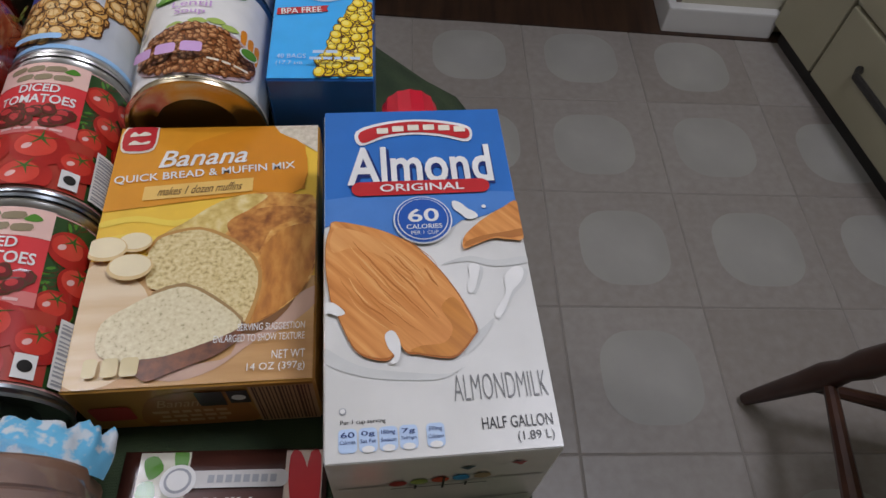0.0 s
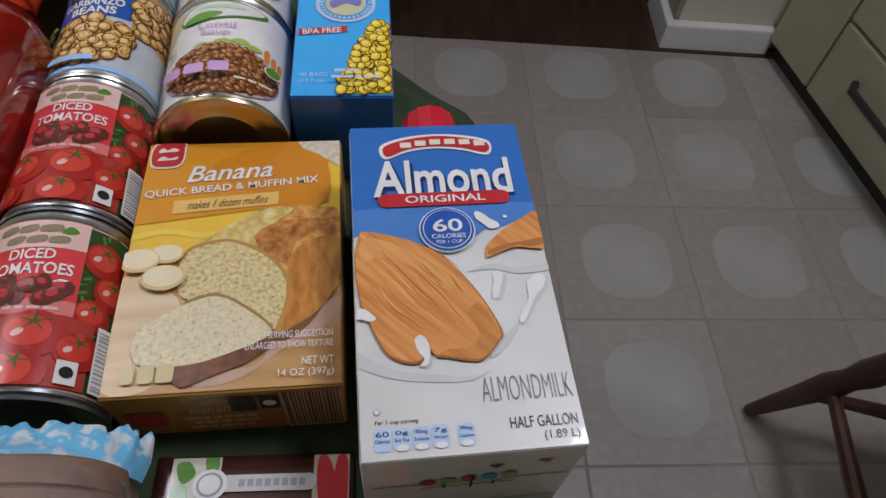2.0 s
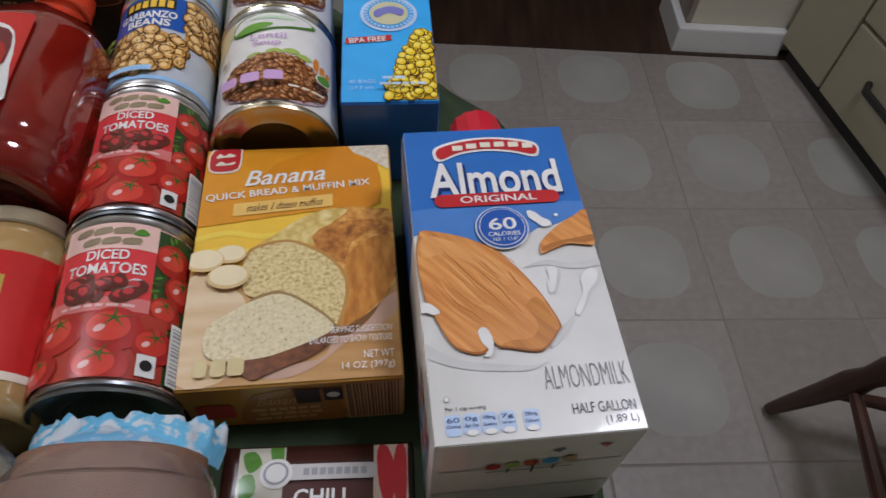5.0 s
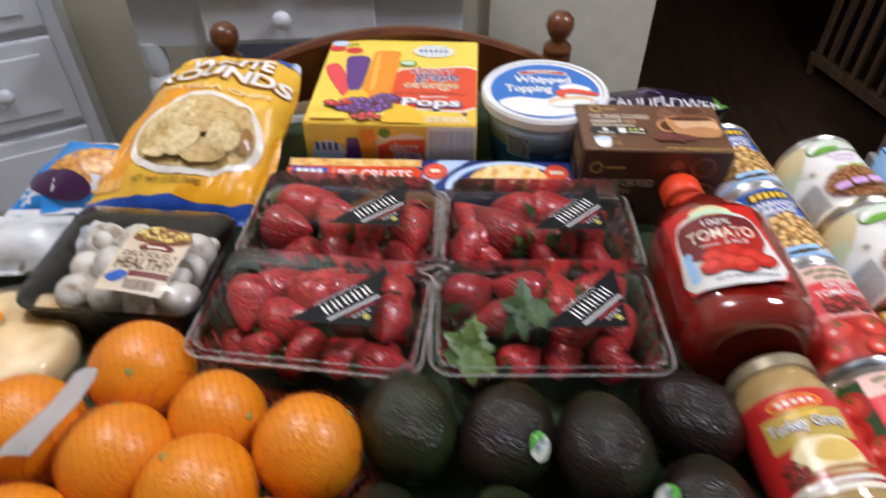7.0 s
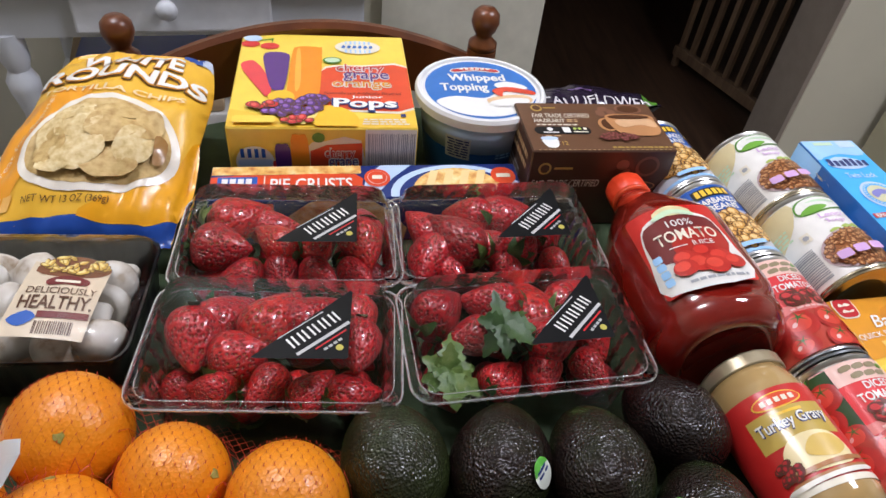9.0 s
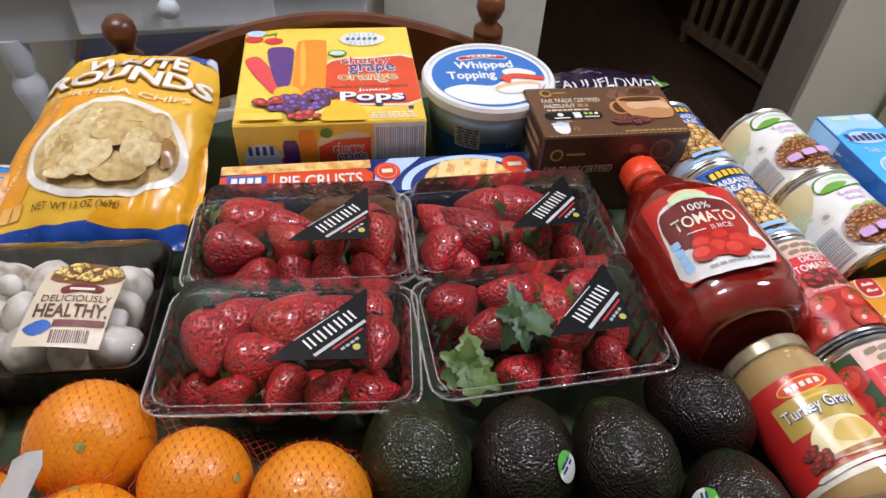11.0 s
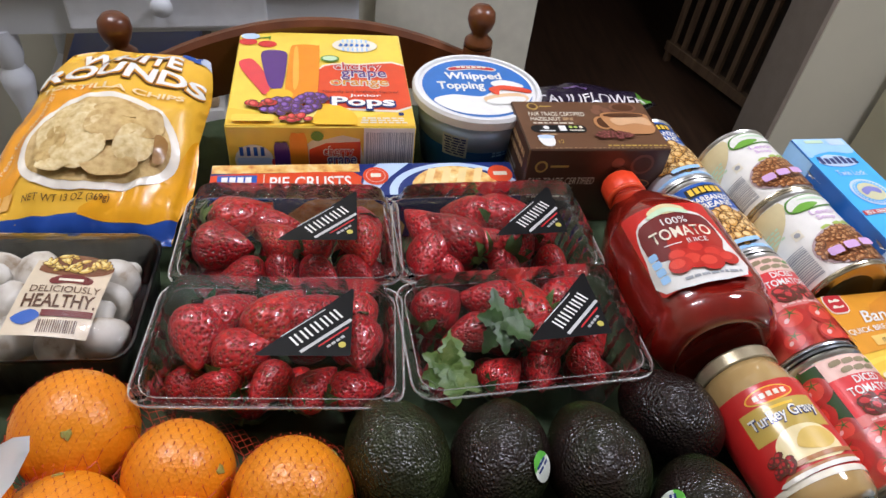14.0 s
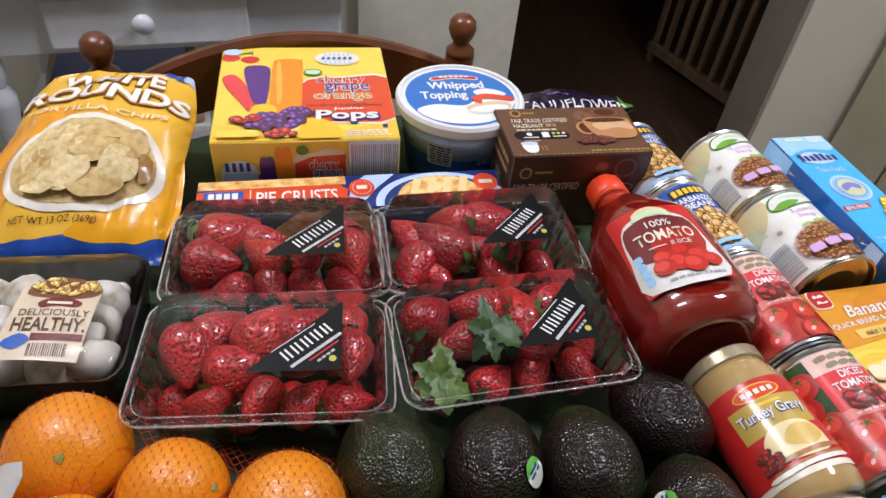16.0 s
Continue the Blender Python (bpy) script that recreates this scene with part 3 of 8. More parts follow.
    for k in range(24):
        g = -1 + 2 * (k + rnd.uniform(0.2, 0.8)) / 24
        a, b = sorted((rnd.uniform(0.10, 0.55), rnd.uniform(0.45, 0.93)))
        if b - a < 0.14:
            b = a + 0.14
        wide, up, down = rnd.uniform(0.0002, 0.0005), [], []
        for j in range(10):
            f = a + (b - a) * j / 9
            swell = math.sin(math.pi * min(1, 0.10 + 0.86 * f)) ** 0.75
            off = 0.0215 * g * swell + 0.0011 * noise.noise(Vector((f * 9, k * 3.1, 0)))
            x, y = 0.009 + 0.047 * f + off * 0.80, 0.111 - 0.062 * f + off * 0.60
            thick = wide * math.sin(math.pi * (0.06 + 0.88 * j / 9))
            up.append((x + 0.8 * thick, y + 0.6 * thick))
            down.append((x - 0.8 * thick, y - 0.6 * thick))
        p.shape("almond_wrinkle", up + down[::-1], ALMONDLINES[k % 3], 6.5)
    p.shape("milk_tooth", [smooth_loop(mm("31,41 33,47 32,53 29.5,56 26.5,54 27.5,48 30,44 28,41"), 4), smooth_loop(mm("0.9,71 5,71 9.8,66 6.8,64.4 3,66 0.9,66"), 4)], WHITE, 7)
    p.shape("almond_half", smooth_loop(mm("66,102.4 68.7,106.6 77.1,114 87.5,120.4 95.3,123.5 95.3,102.2 88.5,101 81.2,102.1 73.4,99.7 66.7,96.9 65.2,98.1"), 4), ALMOND, 6)
    p.shape("almond_half_shade", smooth_loop(mm("66.4,98 73.4,100.4 81.2,103 88.5,102 95.2,103.4 95.2,107 86,105.5 76,104 67.5,101"), 4), ink("almond_low", (0.45, 0.17, 0.045)), 6.4)
    p.shape("badge_edge", ell(0.0477, 0.1147, 0.0142, 0.0142), WHITE, 7)
    p.shape("badge_ring", ell(0.0477, 0.1147, 0.0135, 0.0135), BLUE, 8)
    p.shape("badge_line", ell(0.0477, 0.1147, 0.0123, 0.0123), WHITE, 9)
    p.shape("badge", ell(0.0477, 0.1147, 0.0118, 0.0118), BLUE, 10)
    p.type("60", 0.0405, 0.1125, 0.0555, 0.1205, WHITE, 11, bold=0.015)
    p.type("CALORIES", 0.0395, 0.1085, 0.0565, 0.1112, WHITE, 11, bold=0.01)
    p.type("PER 1 CUP", 0.0415, 0.1052, 0.0545, 0.1073, WHITE, 11)
    milkshade = ink("milk_shade", (0.61, 0.61, 0.58))
    p.shape("drip", [smooth_loop(mm("66.6,87.4 69.5,89.3 71.9,87.1 70.1,80 67.7,74.2 65.3,73.4 65.2,78.4 66.9,82.3"), 4), smooth_loop(mm("82.8,81.2 88.1,86.1 92.1,84.8 90.5,78.7 85.2,73 81.4,65.4 77.1,59.6 75.7,62 79.1,67.5 82.2,73.2"), 4)], WHITE, 3)
    p.shape("milk_fold", [smooth_loop(mm("54.3,89.3 67.4,93.5 79.8,90.5 94.3,92 94,88 78.9,87 66.8,90.5"), 4), smooth_loop(mm("71.5,87 73.5,86 71.5,79 68.6,73 67.5,74 70,80"), 4), smooth_loop(mm("92,85 94,83 91.5,77 86,71.5 82,64.5 77.5,59 77,59.8 81.2,65.5 85,73 90.4,78.8"), 4), smooth_loop(mm("0.9,50 7.3,45.7 18.1,40 36.8,36.5 52,35 60,38 50,33 36.6,33 16.5,36 0.9,43"), 4), smooth_loop(mm("62,50 70,56 75,60 72,54 66,47 60,43"), 4)], milkshade, 2)

    p.type("ALMONDMILK", 0.0535, 0.0225, 0.0930, 0.0340, ink("thin_grey", (0.20, 0.20, 0.20)), 2, bold=-0.016)
    p.type("HALF GALLON", 0.0635, 0.0100, 0.0925, 0.0150, BLACK, 2)
    p.type("(1.89 L)", 0.0772, 0.0035, 0.0922, 0.0083, BLACK, 2)
    p.type("Per 1 cup serving", 0.007, 0.0155, 0.025, 0.0178, BLACK, 2)
    for k, (a, b) in enumerate((("60", "Calories"), ("0g", "Sat Fat"), ("180mg", "Sodium"), ("7g", "Total Sugars"), ("390mg", "Calcium"))):
        x = (0.0098, 0.0178, 0.0258, 0.0338, 0.0445)[k]
        p.shape("fact_bubble", rect(x - 0.0036, 0.0045, x + 0.0036, 0.0142, 0.0018), ICE, 2)
        p.type(a, x - 0.0027, 0.0105, x + 0.0027, 0.0128, NAVY, 3)
        p.type(b, x - 0.0030, 0.0080, x + 0.0030, 0.0096, NAVY, 3)
        if k:
            p.shape("fact_foot", ell(x, 0.0055, 0.0026, 0.0014, n=12), WHITE, 3)
    p.shape("ring_mark", [ell(0.008, 0.0215, 0.0015, n=14)], GREY, 2)
    p.shape("ring_mark", [ell(0.008, 0.0215, 0.0011, n=14)], WHITE, 3)
    # base end with printed dots and triangles
    b = Print(t, flat_front(0.0))
    b.shape("base_fold", [rect(0.002, 0.001, 0.094, 0.030), rect(0.004, 0.062, 0.092, 0.064)], milkshade, 1)
    b.shape("triangle", [[(0.054, 0.083), (0.061, 0.084), (0.058, 0.079)]], ink("slate", (0.10, 0.16, 0.22)), 2)
    b.shape("triangle", [[(0.075, 0.085), (0.082, 0.0855), (0.080, 0.0805)]], RED, 2)
    for k, c in enumerate((RED, LIME, SCARLET, SKY, TAN)):
        b.shape("colour_dot", ell(0.029 + 0.009 * k, 0.066 + 0.0008 * k, 0.0038, n=16), c, 2)
    b.shape("tick_line", [rect(0.026, 0.0595, 0.068, 0.0605), rect(0.048, 0.055, 0.049, 0.072), rect(0.036, 0.057, 0.037, 0.063), rect(0.058, 0.057, 0.059, 0.063)], BLACK, 3)
    # side panel
    s = Print(t, flat_left(0.0))
    s.shape("blue_panel", mm("-190,2 -142,2 -128,20 -118,60 -112,95 -190,95"), ROYAL, 1)
    s.bars(-0.105, 0.045, -0.075, 0.075, 6, GREY, 2, seed=4)
    for i in range(3):
        for j, c in enumerate(((PINK, SKY, RED, GREEN), (LILAC, PALEBLUE, PINK, SKY), (TAN, ORANGE, PINK, RED))[i]):
            s.shape("colour_block", rect(-0.052 + 0.011 * j, 0.028 + 0.016 * i, -0.044 + 0.011 * j, 0.041 + 0.016 * i), c, 2)
    s.shape("seal", rect(-0.03, 0.006, -0.008, 0.016), ink("teal", (0.10, 0.28, 0.30)), 2)
    return t


CRUMBPALE = mottled("crumb_print_pale", [(0.28, (0.36, 0.29, 0.14)), (0.40, (0.68, 0.58, 0.34)), (0.7, (0.80, 0.72, 0.48))], 420, 0.35)


def bread_mix_box():
    w, l, h = 0.118, 0.172, 0.052
    t = thing("bread_mix_box", on_table(-0.0634, 0.2032, 6.6, 0, (1.008, 0.988, 0.97)), "orange banana bread mix box lying flat", "box")
    part("carton", boxbm(0, w, 0, l, 0, h, bevel=0.0012, seg=1), ink("mix_side", (0.48, 0.24, 0.045)), t)
    p = Print(t, flat_top(h), clip=(0.0008, 0.0008, w - 0.0008, l - 0.0008))
    p.shape("yellow_ground", rect(0.001, 0.001, 0.117, 0.171), YELLOW, 1)
    p.shape("wave_line", [smooth_loop(mm("1,84 20,88 40,84 60,88 60,92 40,88 20,92 1,88"), 3), smooth_loop(mm("1,96 20,100 40,96 60,100 60,104 40,100 20,104 1,100"), 3)], LEMON, 2)
    p.shape("board", mm("1,1 117,1 117,60 1,74"), BOARD, 2)
    # pale patch paints the glossy glare on the box's lower left
    p.shape("board_light", smooth_loop(mm("1,4 1,70 20,66 34,50 26,30 30,8"), 3), mottled("board_glare", [(0.3, (0.64, 0.43, 0.20)), (0.7, (0.78, 0.62, 0.40))], 40, 0.3, stretch=(0.3, 2, 1)), 2.5)
    p.shape("paper", smooth_loop(mm("30,10 73,13 81.6,26.5 96,38.7 117,53.5 117,42 102,28.9 88.6,22.5 70,8 50,3"), 4), ink("paper_pink", (0.56, 0.36, 0.26)), 3)
    p.shape("orange_panel", mm("1,171 90.8,171 94.4,165 102,160 109.9,154.4 110.4,119.8 67.8,115.7 1,107"), AMBER, 3)
    p.shape("pale_corner", mm("90.8,171 117,171 117,148.5 109.9,154.4 102,160.2 94.4,165"), mottled("pale_weave", [(0.35, (0.58, 0.50, 0.36)), (0.65, (0.76, 0.68, 0.54))], 300, 0.35), 3)
    p.shape("orange_shade", smooth_loop(mm("40,150 70,168 90,170 94,164 109,153.6 109.5,121 84,118"), 3), ink("deep_amber", (0.66, 0.245, 0.014)), 4)
    p.shape("logo_edge", smooth_loop(mm("3,153 4,171 21,172 23,168 22,153 12,150"), 3), CREAM, 5)
    p.shape("logo", smooth_loop(mm("4,154 5,170 20.5,171 22,167 21,154 12,151.5"), 3), RED, 6)
    p.shape("logo_mark", [smooth_loop(mm("7,163 9,167 12,165 15,167 19,165 17,163.6 12,163.4"), 3), smooth_loop(mm("7,156.5 10,160 14,158 19,159.5 18,157 12,156.4"), 3)], CREAM, 7)
    p.type("Banana", 0.028, 0.1395, 0.0775, 0.1525, WHITE, 6, bold=0.012, lean=0.3, rot=3.5)
    p.type("QUICK BREAD & MUFFIN MIX", 0.0035, 0.1300, 0.1045, 0.1365, WHITE, 6, bold=0.012, rot=5.0)
    p.shape("strip", [[(0.021, 0.114), (0.081, 0.119), (0.081, 0.129), (0.021, 0.124)]], ink("straw", (0.82, 0.52, 0.14)), 5)
    p.type("makes 1 dozen muffins", 0.0295, 0.1185, 0.075, 0.1245, BROWN, 6, lean=0.3, rot=4)
    p.shape("loaf", smooth_loop(mm("30,79 35.4,89.7 47.8,98.9 62,110.5 77.2,116.3 92.9,117.7 105.7,115.7 117,110.5 117.4,68.8 111.4,51.5 98.9,38.6 86.7,32 79.6,36 58.7,51.6 41.5,54.5 32.7,56.8"), 4), CRUST, 4.6)
    p.shape("loaf_top", smooth_loop(mm("36.9,89.6 47.8,98.9 62,110.5 77.2,116.3 89.9,115.2 81,106 70.7,98.4 68.4,88.8 54.5,93"), 4), mottled("golden_top", [(0.3, (0.50, 0.30, 0.06)), (0.5, (0.70, 0.52, 0.16)), (0.7, (0.82, 0.68, 0.34))], 150, 0.35), 5)
    p.shape("loaf_ridge", smooth_loop(mm("69.3,96.4 78,103.3 93.4,107 110.7,105.3 106.1,97.5 94,91.9 89,80.7 85.7,75.2 76.4,81.8 71.4,88.7"), 4), mottled("dark_ridge", [(0.3, (0.22, 0.065, 0.012)), (0.5, (0.46, 0.17, 0.03)), (0.7, (0.64, 0.29, 0.06))], 170, 0.35), 5.2)
    p.shape("loaf_flank", smooth_loop(mm("88.5,76 96,88 108,94 117,90 117,70 111,52 98.9,39.5 86.7,33.5 88.5,46 90,63"), 4), mottled("golden_flank", [(0.3, (0.36, 0.12, 0.018)), (0.5, (0.54, 0.21, 0.032)), (0.7, (0.68, 0.32, 0.065))], 110, 0.35, stretch=(1.6, 0.6, 1)), 5.4)
    p.shape("cut_face", smooth_loop(mm("30.2,78.7 34.4,86.7 42.8,90.2 54.6,92.2 67.1,86.9 79.7,77.3 87.9,62.6 86.8,45.6 83.1,33.4 72.2,41.2 60.1,51.5 49.8,55.2 40.1,53.9 32.7,56.8 30,68"), 3), CRUMB, 6)
    p.shape("loaf_shadow", smooth_loop(mm("78,36 86,30 100,44 110,54 104,40 92,28 82,27"), 3), ink("loaf_shadow", (0.20, 0.09, 0.03)), 4)
    p.shape("cut_edge", smooth_loop(mm("28.8,78 33,88 42.4,92 54.8,94 68.4,88.6 81.4,78.6 89.9,63 88.8,45.4 85,32 83.1,33.4 86.8,45.6 87.9,62.6 79.7,77.3 67.1,86.9 54.6,92.2 42.8,90.2 34.4,86.7 30.2,78.7"), 2), ink("crust_line", (0.52, 0.27, 0.07)), 6.5)
    p.shape("slice_crust", smooth_loop(mm("34,15 49,17 61.8,21 74.9,26 82.3,33 80.5,22.9 70.4,14.8 60.2,10.8 50.2,6.9 39.9,3 34,8"), 3), mottled("slice_crust", [(0.3, (0.09, 0.025, 0.008)), (0.7, (0.26, 0.085, 0.025))], 190, 0.35), 7.5)
    p.shape("slice_shade", smooth_loop(mm("36,53 51,58 68,48.5 82,35.5 80,33 66,46 51,55 38,51"), 2), ink("slice_shade", (0.36, 0.22, 0.08)), 6.8)
    p.shape("slice", smooth_loop(mm("14.2,35.3 26.2,45.1 39,52.2 52.7,55.1 67.6,46.3 81.1,33.8 78,27.6 59.2,19.7 46.5,15.8 36.1,14.7 24.5,14.3 14.4,20"), 3), CRUMBPALE, 8)
    for x, y, r in ((0.0060, 0.0795, 0.0110), (0.0200, 0.0835, 0.0090), (0.0200, 0.0675, 0.0115)):
        p.shape("banana_slice", ell(x + 0.003, y, r, r * 0.72), ink("banana_rim", (0.72, 0.52, 0.24)), 9 + r * 500)
        p.shape("banana_flesh", ell(x + 0.003, y + 0.001, r * 0.9, r * 0.60), ink("banana_flesh", (0.84, 0.72, 0.46)), 9.2 + r * 500)
    p.type("SERVING SUGGESTION", 0.080, 0.0275, 0.113, 0.0315, WHITE, 9)
    p.type("ENLARGED TO SHOW TEXTURE", 0.069, 0.0215, 0.113, 0.0255, WHITE, 9)
    p.type("NET WT", 0.0975, 0.0115, 0.1135, 0.0160, WHITE, 9)
    p.type("14 OZ (397g)", 0.086, 0.0045, 0.1135, 0.0095, WHITE, 9)
    for k in range(3):
        p.shape("fact_bubble", rect(0.010 + 0.0085 * k, 0.006, 0.0165 + 0.0095 * k, 0.016, 0.002), ink("bubble_straw", (0.66, 0.54, 0.27)), 9)
    f = Print(t, flat_front(0.0), clip=(0.0008, 0.0008, w - 0.0008, h - 0.0008))
    f.shape("label_panel", smooth_loop(mm("30,1 34,34 48,45 74,46 82,30 82,1"), 3), ink("mix_brown", (0.36, 0.14, 0.03)), 1)
    f.shape("logo", rect(0.006, 0.014, 0.026, 0.032, 0.003), RED, 2)
    f.type("Banana", 0.040, 0.028, 0.064, 0.038, TAN, 2, lean=0.3)
    f.bars(0.034, 0.006, 0.072, 0.025, 3, TAN, 2, seed=8)
    f.shape("recycling_panel", [rect(0.060, 0.028, 0.073, 0.046), rect(0.075, 0.030, 0.085, 0.046)], BLACK, 3)
    f.shape("recycling_ring", [ell(0.080, 0.038, 0.0035, n=14)], WHITE, 4)
    f.shape("code_ground", rect(0.086, 0.002, 0.117, 0.050), TAN, 3)
    f.stripes(0.087, 0.004, 0.116, 0.050, 16, BROWN, 4)
    return t


def pops_box():
    w, l, h = 0.178, 0.184, 0.094
    t = thing("frozen_pops_box", on_table(-0.6117, 0.5531, 3.1, 0, (1.026, 1.075, 0.94)), "yellow and red box of frozen fruit pops", "box")
    part("carton", boxbm(0, w, 0, l, 0, h, bevel=0.0014, seg=1), LEMON, t)
    p = Print(t, flat_top(h), clip=(0.0008, 0.0008, w - 0.0008, l - 0.0008))

    def picture(p, ox, oy, sx, sy, top):
        def q(text):
            return [(ox + x * sx, oy + y * sy) for x, y in mm(text)]
        if top:
            p.shape("gold_sweep", smooth_loop(q("1,1 177,1 177,30 120,14 60,10 1,30"), 3), YELLOW, 1)
            p.shape("pale_edge", smooth_loop(q("62,40 64,30 120,27 177,32 177,116 130,116 90,112 84,80"), 3), CREAM, 2)
        p.shape("red_panel", smooth_loop(q("66,40 70,33 120,30 177,35 177,112 130,113 92,109 80,80"), 3), SCARLET, 3)
        p.shape("cherry_pop", smooth_loop(q("4,112 10,120 18,119 30,96 38,62 33,52 27,62 12,90"), 4), ink("pop_red", (0.72, 0.06, 0.07)), 4)
        p.shape("grape_pop", smooth_loop(q("26,134 38,140 51,136 53,120 50,66 42,62 36,70 29,104"), 4), PURPLE, 5)
        p.shape("orange_pop", smooth_loop(q("56,144 60,152 72,154 84,152 87,144 84,50 70,44 54,50 54,100"), 4), ORANGE, 5)
        p.shape("pop_light", smooth_loop(q("60,140 64,144 66,80 62,60 60,80"), 4), ink("pop_orange_light", (0.88, 0.42, 0.06)), 6)

    picture(p, 0, 0, 1, 1, True)
    p.shape("cherry", [ell(0.010, 0.158, 0.010, 0.007), ell(0.031, 0.154, 0.010, 0.007)], ink("cherry_red", (0.65, 0.03, 0.03)), 3)
    p.shape("stem", [[(0.012, 0.164), (0.034, 0.172), (0.033, 0.160), (0.032, 0.168)]], GREEN, 3)
    p.shape("round_mark", ell(0.012, 0.170, 0.010, 0.007), ICE, 4)
    p.shape("logo_ground", ell(0.126, 0.155, 0.025, 0.015), CREAM, 4)
    p.shape("logo_stripe", [rect(0.112 + 0.0052 * k, 0.161, 0.1138 + 0.0052 * k, 0.168) for k in range(6)] + [rect(0.112 + 0.0052 * k, 0.142, 0.1138 + 0.0052 * k, 0.149) for k in range(6)], PALEBLUE, 5)
    p.shape("logo_mark", [smooth_loop([(0.108 + 0.006 * k, 0.1525), (0.111 + 0.006 * k, 0.1515), (0.1125 + 0.006 * k, 0.1555), (0.110 + 0.006 * k, 0.158)], 3) for k in range(6)], ROYAL, 6)
    p.shape("count_badge", ell(0.098, 0.124, 0.010, 0.007), GREEN, 6)
    p.shape("count_badge_face", ell(0.098, 0.124, 0.008, 0.005), MINT, 7)
    for word, x0, y0, x1, y1, c in (("cherry", 0.102, 0.097, 0.152, 0.116, RED), ("grape", 0.109, 0.081, 0.156, 0.099, PURPLE), ("orange", 0.098, 0.066, 0.157, 0.081, AMBER)):
        p.type(word, x0 - 0.001, y0 - 0.001, x1 + 0.001, y1 + 0.001, WHITE, 5, bold=0.05)
        p.type(word, x0, y0, x1, y1, c, 7, bold=0.005)
    p.type("Naturally and Artificially Flavored", 0.090, 0.0555, 0.166, 0.0615, MAROON, 5)
    p.type("Pops", 0.0965, 0.0250, 0.1625, 0.0495, NAVY, 6, bold=0.065)
    p.type("Pops", 0.0985, 0.0275, 0.1605, 0.0485, WHITE, 8, bold=0.03)
    p.type("Junior", 0.116, 0.0475, 0.148, 0.0535, WHITE, 8, bold=0.02)
    p.shape("orange_slice", [ell(0.048, 0.050, 0.013, 0.012, n=20), ell(0.098, 0.014, 0.026, 0.020, -30)], ink("citrus", (0.86, 0.50, 0.03)), 7)
    p.shape("orange_rim", [ell(0.075, 0.020, 0.008, 0.018, -20)], ink("citrus_rim", (0.90, 0.72, 0.22)), 8)
    p.heap("grape_picture", in_ellipse(0.058, 0.030, 0.028, 0.013), 0.0048, 70, [PURPLE, ink("grape_light", (0.27, 0.13, 0.45))], 9, 5, 0.9)
    p.heap("grape_picture", in_ellipse(0.080, 0.044, 0.014, 0.008), 0.0048, 24, [PURPLE, ink("grape_light_two", (0.27, 0.13, 0.45))], 9, 6, 0.9)
    p.heap("berry_picture", in_ellipse(0.066, 0.009, 0.014, 0.004), 0.0055, 7, [RED, ink("berry_light", (0.75, 0.12, 0.10))], 12, 7, 0.8)
    p.heap("berry_picture", in_ellipse(0.036, 0.034, 0.014, 0.005), 0.0055, 7, [RED, ink("berry_light_two", (0.75, 0.12, 0.10))], 12, 9, 0.8)
    p.shape("fact_strip", rect(0.006, 0.003, 0.045, 0.014, 0.003), LEMON, 14)
    p.bars(0.123, 0.004, 0.170, 0.015, 3, CREAM, 4, seed=12)
    p.shape("tiny_mark", rect(0.163, 0.018, 0.168, 0.023), NAVY, 4)
    f = Print(t, flat_front(0.0), clip=(0.0008, 0.0008, w - 0.0008, h - 0.0008))
    f.shape("pale_edge", smooth_loop(mm("70,14 72,70 90,78 124,79 125,2 74,2"), 2), CREAM, 1)
    f.shape("red_panel", mm("74,2 76,66 92,74 125,76 125,2"), SCARLET, 2)
    f.shape("logo_ground", ell(0.024, 0.052, 0.018, 0.020), WHITE, 2)
    f.shape("logo_stripe", [rect(0.011 + 0.0065 * k, 0.058, 0.0145 + 0.0065 * k, 0.069) for k in range(4)] + [rect(0.011 + 0.0065 * k, 0.034, 0.0145 + 0.0065 * k, 0.045) for k in range(4)], BLUE, 3)
    f.shape("logo_mark", rect(0.008, 0.048, 0.040, 0.056, 0.003), ICE, 4)
    f.shape("cherry_pop", smooth_loop(mm("40,50 44,54 50,50 52,20 46,20"), 3), ink("pop_red_small", (0.72, 0.06, 0.07)), 3)
    f.shape("grape_pop", smooth_loop(mm("43,70 50,75 57,70 58,20 46,20"), 3), PURPLE, 4)
    f.shape("orange_pop", smooth_loop(mm("58,80 66,86 74,80 74,10 60,10"), 3), ORANGE, 4)
    f.shape("count_badge", ell(0.084, 0.083, 0.006, 0.006), GREEN, 4)
    for word, x0, y0, x1, y1, c in (("cherry", 0.090, 0.056, 0.118, 0.070, RED), ("grape", 0.093, 0.043, 0.121, 0.057, PURPLE), ("orange", 0.088, 0.030, 0.122, 0.043, AMBER)):
        f.type(word, x0 - 0.001, y0 - 0.001, x1 + 0.001, y1 + 0.001, WHITE, 4, bold=0.05)
        f.type(word, x0, y0, x1, y1, c, 6, bold=0.005)
    f.shape("code_ground", rect(0.128, 0.0, 0.177, 0.093), WHITE, 3)
    f.stripes(0.130, 0.004, 0.176, 0.088, 26, GREY, 4)
    return t


